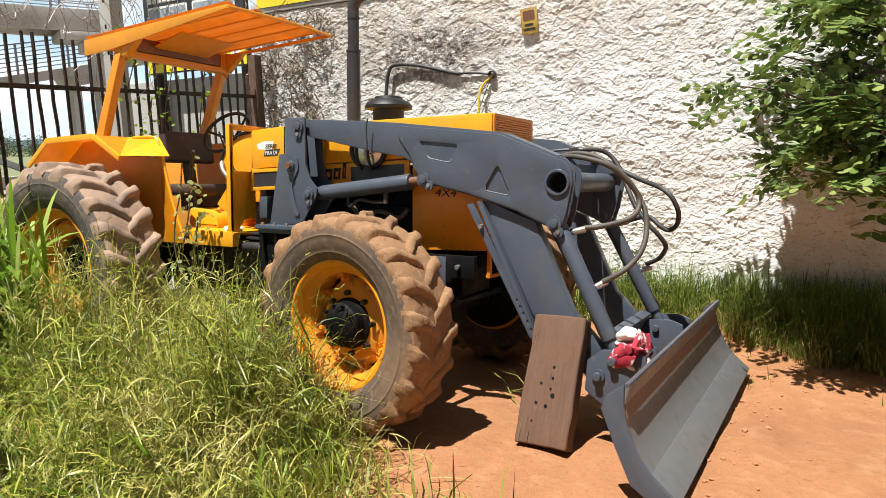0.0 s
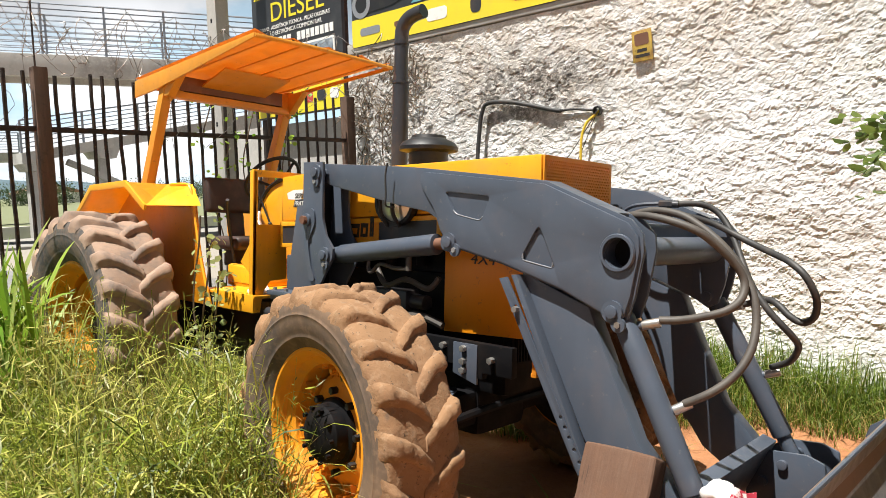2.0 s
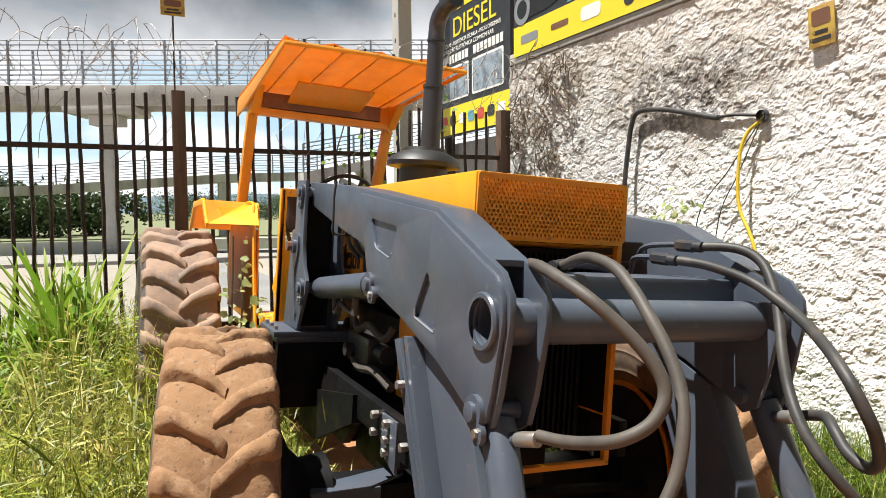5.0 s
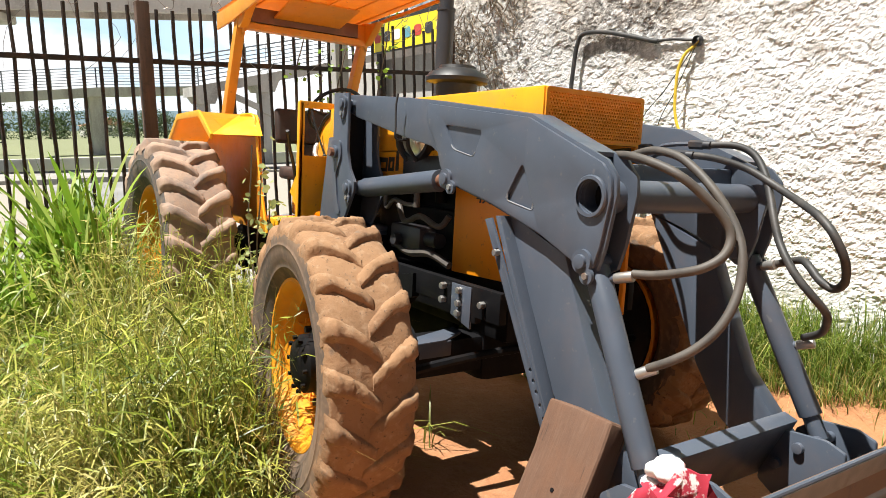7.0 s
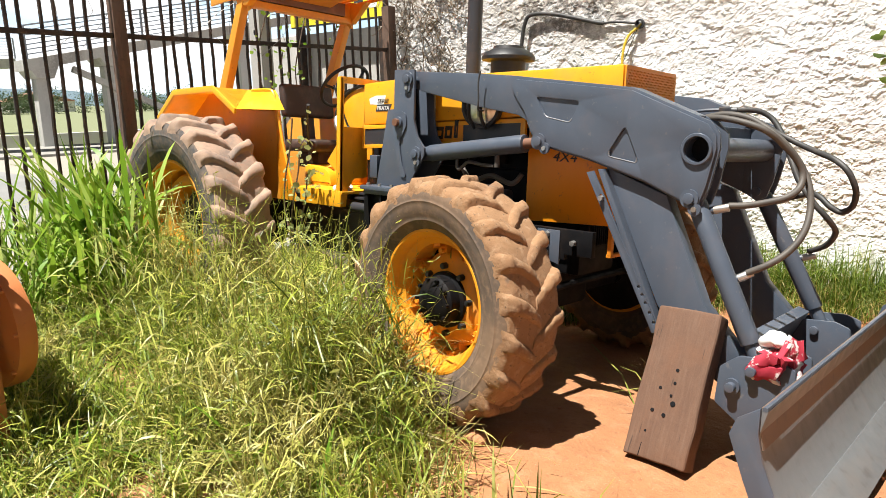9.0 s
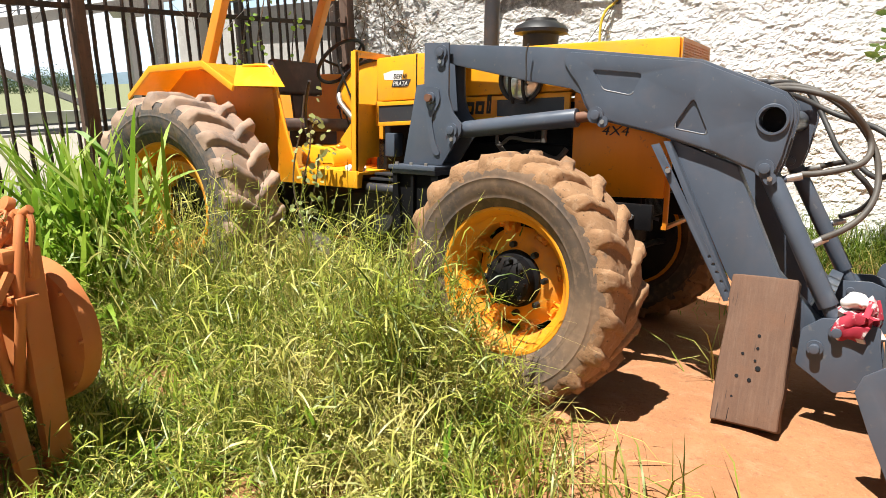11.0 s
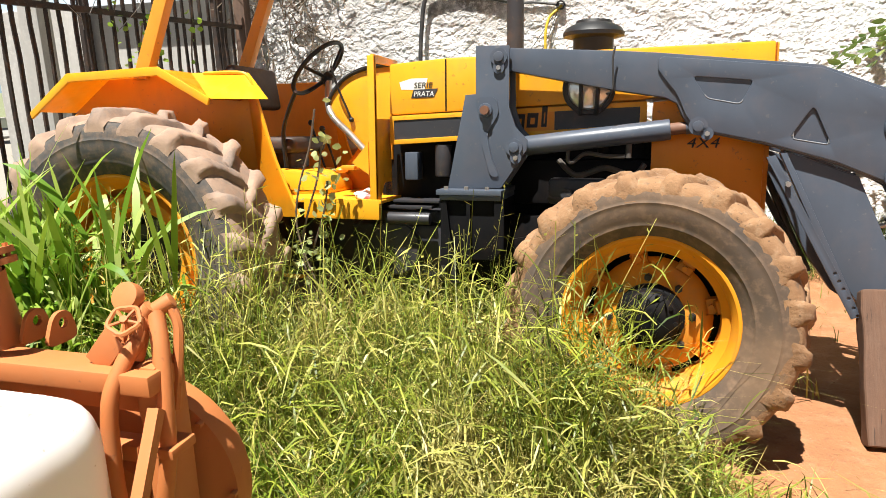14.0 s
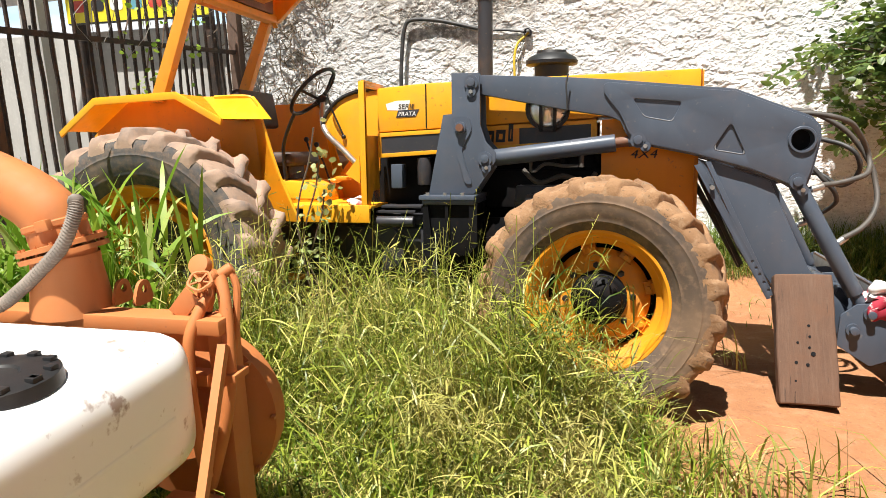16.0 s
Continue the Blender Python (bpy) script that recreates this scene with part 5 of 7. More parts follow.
    part("link_bracket", plate(rounded([(-1.17, 0.33), (-1.16, 0.50), (-1.08, 0.565), (-0.92, 0.578), (-0.846, 0.552), (-0.838, 0.46), (-0.818, 0.36), (-0.80, 0.30), (-1.0, 0.22)], 0.012), *sorted((yy(0.70), yy(0.72))), bevel=0.003), M_GREY, loader, "grey hitch bracket behind the blade")
    for px, pz in ((-1.096, 0.423), (-1.015, 0.515)):
        part("link_pin", join(cyl((px, yy(0.41), pz), (px, yy(0.74), pz), 0.022, seg=14, bevel=0.003), cyl((px, yy(0.44), pz), (px, yy(0.456), pz), 0.036, seg=16)), M_GREY, lk)
part("cross_tube", cyl((HOLE[0], AY0, HOLE[1]), (HOLE[0], mir(AY0), HOLE[1]), 0.0605, seg=32, caps=False), M_GREY, loader, "grey round cross tube between the arms")
# black disc stands for the shade inside the open tube
part("tube_shade_disc", cyl((HOLE[0], AY0 + 0.07, HOLE[1]), (HOLE[0], AY0 + 0.075, HOLE[1]), 0.0595, seg=24), M_BLACK, loader)
part("cross_plate", box(-1.62, -1.46, 0.66, mir(0.66), 1.50, 1.58, 0.012), M_GREY, loader)
part("lower_cross", plate([(-1.12, 0.62), (-1.06, 0.60), (-1.18, 0.34), (-1.24, 0.36)], 0.66, mir(0.66), bevel=0.004), M_GREY, loader, "grey plate bracing the lower arms")
# hoses


def hose(points, mat, r=0.0132, name="hose"):
    return part(name, tube(points, r, 10, 7), mat, loader, "black hydraulic hose" if mat is M_HOSE else "dust-grey hydraulic hose")


hose([(-1.25, 0.632, 1.207), (-1.18, 0.648, 1.214), (-1.10, 0.660, 1.233), (-1.02, 0.685, 1.262), (-0.985, 0.735, 1.305), (-0.985, 0.765, 1.365), (-1.01, 0.750, 1.425), (-1.06, 0.705, 1.492),
      (-1.12, 0.655, 1.55), (-1.21, 0.640, 1.585), (-1.33, 0.655, 1.607), (-1.46, 0.71, 1.605), (-1.57, 0.79, 1.59)], M_HOSEDUST, 0.0155)
hose([(-1.13, 0.603, 0.912), (-1.051, 0.617, 0.959), (-0.994, 0.653, 1.009), (-0.955, 0.693, 1.07), (-0.937, 0.732, 1.14), (-0.94, 0.771, 1.218), (-0.956, 0.794, 1.30), (-0.992, 0.812, 1.376),
      (-1.041, 0.815, 1.447), (-1.103, 0.813, 1.514), (-1.184, 0.826, 1.572), (-1.275, 0.838, 1.617), (-1.40, 0.85, 1.632), (-1.55, 0.88, 1.60)], M_HOSEDUST, 0.0155)
hose([(-1.12, 1.56, 0.918), (-1.03, 1.51, 0.965), (-0.975, 1.43, 1.03), (-0.967, 1.39, 1.072), (-1.0, 1.345, 1.13), (-1.053, 1.33, 1.188), (-1.105, 1.335, 1.249), (-1.16, 1.36, 1.317), (-1.205, 1.385, 1.40),
      (-1.25, 1.42, 1.482), (-1.30, 1.45, 1.569), (-1.365, 1.465, 1.645), (-1.44, 1.44, 1.68), (-1.55, 1.38, 1.678)], M_HOSE, 0.0155)
hose([(-1.24, 1.513, 1.206), (-1.17, 1.486, 1.228), (-1.10, 1.44, 1.243), (-1.05, 1.405, 1.225), (-1.0, 1.388, 1.185), (-0.946, 1.385, 1.163), (-0.892, 1.345, 1.198), (-0.872, 1.295, 1.268), (-0.886, 1.268, 1.329),
      (-0.92, 1.26, 1.385), (-0.985, 1.29, 1.43), (-1.07, 1.35, 1.46), (-1.152, 1.40, 1.488), (-1.25, 1.43, 1.53), (-1.36, 1.42, 1.585), (-1.47, 1.36, 1.622), (-1.56, 1.298, 1.632)], M_HOSE, 0.0155)
# steel pipes along the cross beam, with couplers where the hoses begin
for k, pts in enumerate((((-2.05, 1.41, 1.60), (-1.88, 1.41, 1.605), (-1.76, 1.36, 1.665), (-1.64, 1.365, 1.68), (-1.56, 1.378, 1.678)),
                         ((-2.05, 1.39, 1.57), (-1.86, 1.38, 1.57), (-1.74, 1.30, 1.625), (-1.64, 1.285, 1.635), (-1.58, 1.295, 1.632)),
                         ((-2.05, 1.37, 1.56), (-1.84, 1.34, 1.555), (-1.70, 1.20, 1.60), (-1.64, 1.02, 1.605), (-1.57, 0.88, 1.598)),
                         ((-2.05, 1.35, 1.54), (-1.82, 1.30, 1.535), (-1.68, 1.12, 1.59), (-1.64, 0.94, 1.595), (-1.57, 0.79, 1.59)))):
    part("steel_pipe", tube(pts, 0.0095, 8, 6), M_GREY, loader, "thin grey hydraulic steel pipe")
    p_e = Vector(pts[-1])
    d_e = (p_e - Vector(pts[-2])).normalized()
    part("coupler", join(cyl(p_e - d_e * 0.055, p_e + d_e * 0.01, 0.020, seg=6, bevel=0.003), cyl(p_e - d_e * 0.005, p_e + d_e * 0.04, 0.0175, seg=12)), M_STRIPE, loader, "dark hose coupler")
hose([(-2.66, 0.512, 1.86), (-2.67, 0.508, 1.80), (-2.665, 0.508, 1.70), (-2.67, 0.515, 1.645), (-2.7, 0.60, 1.64)], M_HOSE, 0.005, "tie_wire")
# blade
front = [(-0.782, 0.548), (-0.803, 0.46), (-0.792, 0.365), (-0.737, 0.240), (-0.667, 0.152), (-0.555, 0.055)]
backp = [(-0.575, 0.043), (-0.682, 0.134), (-0.755, 0.228), (-0.812, 0.358), (-0.825, 0.46), (-0.805, 0.556)]
BY0, BY1 = -0.10, 2.52
part("blade", plate(front + backp, BY0, BY1, bevel=0.004), M_BLADE, loader, "scoured steel blade, dusty with red earth", 30)
for y0, y1 in ((BY0 - 0.012, BY0 + 0.004), (BY1 - 0.004, BY1 + 0.012)):
    part("blade_end", plate([(-0.806, 0.558), (-0.805, 0.46), (-0.783, 0.362), (-0.728, 0.237), (-0.658, 0.147), (-0.550, 0.050), (-0.60, 0.03), (-0.70, 0.055), (-0.765, 0.10), (-0.842, 0.267), (-0.908, 0.432), (-0.885, 0.50)], y0, y1, bevel=0.004), M_GREY, loader, "grey blade end plate")
part("cutting_edge", plate([(-0.672, 0.166), (-0.545, 0.056), (-0.552, 0.046), (-0.681, 0.157)], BY0 + 0.005, BY1 - 0.005, bevel=0.002), M_BLADE, loader, "worn cutting edge")
# rust-brown strip that also paints the shade under the top edge
part("blade_band", plate([(-0.8035, 0.556), (-0.8025, 0.46), (-0.7885, 0.395), (-0.7935, 0.395), (-0.8075, 0.46), (-0.8085, 0.556)], BY0 + 0.012, BY1 - 0.012), M_BLADEBAND, loader, "upper band of the blade, rust brown with its shade painted in")
part("blade_rail", cyl((-0.794, BY0, 0.553), (-0.794, BY1, 0.553), 0.010, seg=8), M_GREY, loader)

# ---- the yard's fence ----
FX = -6.53
fence = thing("metal_fence", "rusty dark steel bar fence with thick square posts", "fence", Matrix.Translation((FX, 3.4, 0)))
SHIFT[fence.name] = (-FX, -3.4, 0)
rnd = random.Random(5)


def crooked(x, y, z0, z1, r, seed, n=9):
    """An upright bar, a little bent and lumpy."""
    pts = []
    for i in range(n):
        z = z0 + (z1 - z0) * i / (n - 1)
        pts.append((x + 0.011 * noise.noise((seed * 3.1, z * 3.2, 0)), y + 0.013 * noise.noise((seed * 5.3, z * 2.4, 4)), z))
    return tube(pts, r, 6, 1, soft=False)


bar_meshes = [mesh_of("bar", crooked(0, 0, 0.05, 2.74, 0.0165, s, 14), M_FENCE) for s in range(6)]
y = -3.6
k = 0
while y < 6.62:
    if abs(y - 3.38) > 0.07:
        ob = new("bar", bar_meshes[k % 6])
        ob.parent = fence
        ob.matrix_basis = Matrix.Translation((0, y - 3.4, rnd.uniform(-0.03, 0.02))) @ Matrix.Rotation(rnd.uniform(-0.008, 0.008), 4, "X") @ Matrix.Rotation(k * 1.3, 4, "Z")
    y += 0.1295
    k += 1
for z in (2.26, 0.66):
    part("rail", box(FX - 0.022, FX + 0.022, -3.7, 6.66, z - 0.022, z + 0.022, 0.004), M_FENCE, fence)
for y, w in ((3.385, 0.055), (6.70, 0.06), (-0.05, 0.055), (-3.5, 0.055)):
    part("post", box(FX - w, FX + w, y - w, y + w, -0.2, 2.77, 0.006), M_POST, fence, "thick square rust-brown post")

# loose coils of barbed wire over the fence
rnd = random.Random(8)
wires = []
for n_c in range(13):
    y_a = -3.2 + 0.72 * n_c
    pts, a, y_c = [], rnd.uniform(0, 6), y_a
    rad = rnd.uniform(0.14, 0.40)
    for i in range(95):
        a += rnd.uniform(0.30, 0.62) * (1 if n_c % 2 else -1)
        y_c += rnd.uniform(-0.012, 0.052)
        rad = min(max(rad + rnd.uniform(-0.03, 0.03), 0.12), 0.46)
        pts.append((FX + rad * 0.75 * math.cos(a) + rnd.uniform(-0.02, 0.02), y_c + 0.6 * rad * math.cos(a + 1.2 + 0.05 * i), 3.02 + rad * math.sin(a) + rnd.uniform(-0.02, 0.02)))
    wires.append(tube(pts, 0.0030, 4, 2))
    for i in range(0, 95, 2):
        p = Vector(pts[i])
        d = Vector((rnd.uniform(-1, 1), rnd.uniform(-1, 1), rnd.uniform(-1, 1))).normalized() * 0.02
        wires.append(tube([p - d, p + d], 0.003, 3, 1, soft=False))
for n_c in range(24):
    y_a = rnd.uniform(-2.5, 5.5)
    wires.append(tube([(FX + rnd.uniform(-0.05, 0.08), y_a + rnd.uniform(-0.25, 0.25), 3.3 - 0.28 * i + rnd.uniform(-0.06, 0.06)) for i in range(5)], 0.0028, 4, 3))
solo("barbed_wire", join(*wires), M_WIRE, "loose tangled coils of rusted barbed wire along the fence top", "barbed wire")


def wire_sign(at, w, h, label, pole):
    ob = thing("warning_sign", label, "sign", at)
    part("panel", box(-0.004, 0.004, -w / 2, w / 2, 0, h, 0.002), M_SIGNFADED, ob)
    part("pictogram", plate(rounded([(-w * 0.36, h * 0.52), (w * 0.36, h * 0.52), (w * 0.36, h * 0.90), (-w * 0.36, h * 0.90)], 0.02), 0.0045, 0.006, axis="x"), M_RUST, ob, "faded rust-brown pictogram")
    for i, ww in enumerate((0.5, 0.72)):
        part("caption_bar", box(0.0045, 0.006, -w * ww / 2, w * ww / 2, h * (0.30 - 0.17 * i), h * (0.40 - 0.17 * i)), M_LETTER, ob)
    if pole:
        part("rod", cyl((-0.012, 0, -pole), (-0.012, 0, h * 0.6), 0.008, seg=8), M_FENCE, ob)
    return ob


wire_sign(Matrix.Translation((FX + 0.02, 3.36, 3.42)), 0.20, 0.15, "small faded yellow warning sign on a rod over the fence", 0.72)
sg = wire_sign(Matrix.Translation((-2.87, WALL_Y - 0.035, 2.70)) @ Matrix.Rotation(radians(-90), 4, "Z") @ Matrix.Rotation(radians(4), 4, "X"), 0.18, 0.26, "small sun-bleached yellow electric fence warning sign on the wall", 0)
wm = Matrix.Rotation(radians(90), 4, "Z") @ Matrix.Rotation(radians(90), 4, "X")
lettering("caption", "CERCA", 0.030, Matrix.Translation((0.0062, -0.062, 0.085)) @ wm, M_LETTER, sg, 0.0004)
lettering("caption", "ELETRICA", 0.030, Matrix.Translation((0.0062, -0.080, 0.040)) @ wm, M_LETTER, sg, 0.0004)

# climbing plants on the fence and the dry tangle on the wall


def leaf_cloud(name, mat, anchors, size, n, seed, label, category, spread_r=0.08, kind="stuff", flat=0.35):
    """Many small leaves round anchor points."""
    r = np.random.default_rng(seed)
    vs, fs = [], []
    for _ in range(n):
        c = np.array(anchors[r.integers(len(anchors))]) + r.normal(0, spread_r, 3)
        d = r.normal(0, 1, 3)
        d[2] = d[2] * 0.6 - 0.25
        d /= np.linalg.norm(d)
        s = np.cross(d, r.normal(0, 1, 3))
        s /= np.linalg.norm(s) + 1e-9
        up = np.cross(d, s)
        L = size * r.uniform(0.6, 1.25)
        W = L * flat
        k0 = len(vs)
        vs += [tuple(c), tuple(c + d * L * 0.35 + s * W * 0.5 + up * L * 0.06), tuple(c + d * L * 0.75 + s * W * 0.38 + up * L * 0.05), tuple(c + d * L), tuple(c + d * L * 0.75 - s * W * 0.38 + up * L * 0.05), tuple(c + d * L * 0.35 - s * W * 0.5 + up * L * 0.06), tuple(c + d * L * 0.5)]
        fs += [(k0, k0 + 1, k0 + 6), (k0 + 1, k0 + 2, k0 + 6), (k0 + 2, k0 + 3, k0 + 6), (k0 + 3, k0 + 4, k0 + 6), (k0 + 4, k0 + 5, k0 + 6), (k0 + 5, k0, k0 + 6)]
    lo = np.array(vs).min(0)
    ob = new(name, raw_mesh(name, [tuple(np.array(v) - lo) for v in vs], fs, mat))
    ob.location = lo
    ob.data.shade_smooth()
    return tagged(ob, label, category, kind=kind)


vine_lines = []
rnd = random.Random(3)
for vy, zt in ((4.9, 2.9), (5.35, 2.6), (5.8, 2.85), (5.15, 2.2)):
    vine_lines.append([(FX + 0.04 + rnd.uniform(-0.03, 0.03), vy + 0.10 * math.sin(z * 3 + vy), z) for z in np.linspace(0.2, zt, 9)])
solo("vine_stem", join(*[tube(l, 0.007, 5, 3) for l in vine_lines]), M_BARK, "thin climbing stems on the fence", "vine")
leaf_cloud("vine_leaves", M_BROAD, [p for l in vine_lines for p in l], 0.055, 330, 4, "heart-shaped green vine leaves on the fence", "leaves", 0.07, flat=0.8)
dry_lines = []
for i in range(150):
    px, pz = rnd.uniform(-6.7, -5.45), rnd.uniform(0.7, 3.25)
    if rnd.random() < (px + 6.0) * 0.9:
        continue
    l = [Vector((px, WALL_Y - 0.08, pz))]
    for j in range(6):
        l.append(l[-1] + Vector((rnd.uniform(-0.12, 0.12), rnd.uniform(-0.05, 0.04), rnd.uniform(-0.16, 0.10))))
    dry_lines.append([(p.x, min(p.y, WALL_Y - 0.05), p.z) for p in l])
solo("dry_vine", join(*[tube(l, 0.006, 4, 2) for l in dry_lines]), M_DRYVINE, "dry brown creeper matted over the wall corner", "vine", "stuff")
leaf_cloud("dry_leaves", M_DRYVINE, [p for l in dry_lines for p in l], 0.032, 1100, 12, "withered leaves caught in the creeper", "leaves", 0.05, flat=0.5)

# pipe and hose on the wall
solo("wall_pipe", tube([(-4.66, 6.828, 1.30), (-4.675, 6.838, 1.85), (-4.655, 6.858, 2.2), (-4.625, 6.873, 2.42), (-4.55, 6.880, 2.51), (-4.30, 6.883, 2.50), (-4.03, 6.888, 2.44), (-3.78, 6.893, 2.375), (-3.70, 6.898, 2.36)], 0.021, 10, 6), M_HOSE, "bent black plastic pipe along the wall", "pipe")
solo("pipe_tail", tube([(-3.72, 6.896, 2.362), (-3.55, 6.900, 2.36), (-3.33, 6.913, 2.33)], 0.011, 8, 6), M_HOSE, "thin black cable from the pipe to the hole in the wall", "cable")
solo("yellow_hose", tube([(-3.31, 6.925, 2.325), (-3.345, 6.903, 2.286), (-3.409, 6.873, 2.224), (-3.441, 6.843, 2.111), (-3.443, 6.823, 1.961), (-3.431, 6.808, 1.789), (-3.393, 6.798, 1.659), (-3.308, 6.788, 1.522), (-3.25, 6.778, 1.40), (-3.15, 6.768, 1.1), (-3.1, 6.778, 0.35)], 0.0125, 10, 6), M_YHOSE, "yellow garden hose hanging from a hole in the wall", "hose")
for w_end in ((-3.86, 6.868, 1.62), (-3.66, 6.868, 1.60)):
    solo("hanging_wire", tube([(-3.33, 6.913, 2.31), ((-3.33 + w_end[0]) / 2 + 0.03, 6.86, (2.31 + w_end[2]) / 2), w_end, (w_end[0] - 0.05, 6.848, 0.9)], 0.004, 6, 6), M_HOSE, "thin black wire hanging down the wall", "wire")
solo("pipe_socket", turn(lathe([(0.040, -0.02), (0.045, 0.015), (0.03, 0.02), (0.03, -0.02)], (0, 0, 0), 18), Matrix.Translation((-3.314, 6.90, 2.325))), M_STRIPE, "dark socket in the wall where the hose comes out", "socket")
leaf_cloud("wall_weed", M_WEED, [(-4.12 + 0.05 * i, 6.66, 1.55 + 0.05 * (i % 4)) for i in range(8)], 0.06, 46, 61, "small green weed growing from the wall behind the hood", "weed", 0.05, "stuff", 0.7)

# ---- signs over the wall ----
banner = thing("banner", "long printed banner along the wall top, yellow strip under dark picture", "banner", Matrix.Translation((-4.5, WALL_Y - 0.04, 3.36)))
SHIFT[banner.name] = (4.5, -WALL_Y + 0.04, -3.36)
bY = WALL_Y - 0.045
part("sheet", box(-6.6, 2.5, bY, bY + 0.03, 3.36, 4.9, 0.004), M_SIGNBLACK, banner, "dark printed picture")
part("yellow_strip", box(-6.6, 2.5, bY - 0.004, bY + 0.001, 3.365, 3.68), M_SIGNYELLOW, banner, "yellow strip with makers' marks")
part("blue_field", plate([(-5.6, 3.70), (2.5, 3.70), (2.5, 4.6), (-4.6, 4.6)], bY - 0.004, bY + 0.001), M_SIGNBLUE, banner)
for i, (cx, w, h, mt) in enumerate(((-6.28, 0.34, 0.09, M_GREYLITE), (-5.72, 0.30, 0.06, M_RUST), (-5.22, 0.30, 0.13, M_WHITE), (-4.68, 0.14, 0.17, M_STRIPE), (-4.05, 0.34, 0.14, M_SIGNRED), (-3.3, 0.3, 0.1, M_WHITE))):
    shape = rounded([(cx - w / 2, 3.52 - h / 2), (cx + w / 2, 3.52 - h / 2), (cx + w / 2, 3.52 + h / 2), (cx - w / 2, 3.52 + h / 2)], h * 0.4)
    part("emblem", plate(shape, bY - 0.007, bY - 0.003), mt, banner)
part("car_shape", plate(rounded([(-6.55, 3.72), (-5.9, 3.74), (-5.4, 3.86), (-5.2, 4.05), (-5.6, 4.3), (-6.55, 4.4)], 0.06), bY - 0.007, bY - 0.003), M_PLASTIC, banner)
part("wheel_shape", plate(circle(-6.42, 3.84, 0.16, 24), bY - 0.010, bY - 0.006, [circle(-6.42, 3.84, 0.10, 20)]), M_GREYLITE, banner)

board = thing("billboard", "tall dark workshop billboard with yellow and white lettering", "billboard", Matrix.Translation((-8.05, 7.12, 2.75)))
SHIFT[board.name] = (8.05, -7.12, -2.75)
by = 7.10
part("panel", box(-9.05, -7.05, by, by + 0.05, 2.72, 5.1, 0.006), M_SIGNBLACK, board)
part("yellow_strip", box(-9.05, -7.05, by - 0.006, by + 0.001, 2.74, 3.12), M_SIGNYELLOW, board, "yellow strip with makers' marks")
for i in range(7):
    cx = -8.86 + 0.27 * i
    part("emblem", plate(rounded([(cx - 0.09, 2.86), (cx + 0.09, 2.86), (cx + 0.09, 3.0), (cx - 0.09, 3.0)], 0.05), by - 0.010, by - 0.005), (M_SIGNRED, M_STRIPE, M_WHITE, M_SIGNBLUE)[i % 4], board)
for x0, x1 in ((-8.95, -8.12), (-8.02, -7.2)):
    part("photo_frame", plate(rounded([(x0, 3.20), (x1, 3.20), (x1, 3.66), (x0, 3.66)], 0.04), by - 0.006, by + 0.001), M_WHITE, board)
    part("photo", plate(rounded([(x0 + 0.03, 3.23), (x1 - 0.03, 3.23), (x1 - 0.03, 3.63), (x0 + 0.03, 3.63)], 0.03), by - 0.009, by - 0.004), M_PHOTO, board, "printed photograph of a workshop")
for x0, x1 in ((-8.95, -8.12), (-8.00, -7.2)):
    n_d = 8
    for j in range(n_d):
        xa = x0 + (x1 - x0) * j / n_d
        part("number_bar", box(xa + 0.012, xa + (x1 - x0) / n_d - 0.012, by - 0.006, by + 0.001, 3.71, 3.82), M_WHITE, board)
bw = Matrix.Rotation(radians(90), 4, "X")
lettering("wording", "DE INJEÇÃO ELETRÔNICA COMMON RAIL", 0.080, Matrix.Translation((-8.95, by - 0.004, 3.86)) @ bw, M_WHITE, board, 0.002, 0, "", 1.0)
lettering("wording", "INJETORAS - ASSISTÊNCIA TÉCNICA - PEÇAS ORIGINAIS", 0.074, Matrix.Translation((-8.98, by - 0.004, 3.945)) @ bw, M_WHITE, board, 0.002, 0, "", 0.93)
lettering("wording", "DIESEL", 0.37, Matrix.Translation((-8.60, by - 0.004, 4.05)) @ bw, M_SIGNYELLOW, board, 0.002, 0.0, "", 1.12)
for j in range(5):
    xa = -8.98 + 0.37 * j
    part("name_bar", plate([(xa, 4.40), (xa + 0.27, 4.40), (xa + 0.31, 4.80), (xa + 0.04, 4.80)], by - 0.006, by + 0.001), M_SIGNYELLOW, board)
for px in (-8.95, -7.15):
    part("leg", box(px - 0.05, px + 0.05, by + 0.05, by + 0.15, 0, 5.0, 0.006), M_FENCE, board)
solo("wall_west", box(-10.5, -6.78, 7.3, 7.5, -0.2, 2.65, 0.02), M_CONC, "grey plastered wall under the billboard", "wall", "structure")

pole = thing("utility_pole", "grey concrete utility pole with a black lamp and cables", "pole", Matrix.Translation((-8.97, 6.5, 0)))
part("shaft", plate([(-0.15, 0), (0.15, 0), (0.09, 8.0), (-0.09, 8.0)], -0.10, 0.10, bevel=0.015), M_CONC, pole, "tapered concrete shaft")
for i in range(8):
    part("step_hole", box(-0.02, 0.02, -0.101, -0.08, 2.6 + 0.35 * i, 2.66 + 0.35 * i), M_BLACK, pole)
part("lamp_housing", lathe([(0.001, 5.0), (0.22, 5.05), (0.26, 5.2), (0.14, 5.34), (0.001, 5.36)], (-0.9, -0.7, 0), 20, "z"), M_PLASTIC, pole, "black round lamp housing")
part("lamp_arm", tube([(0, -0.05, 5.5), (-0.4, -0.35, 5.45), (-0.9, -0.7, 5.36)], 0.02, 8), M_PLASTIC, pole)
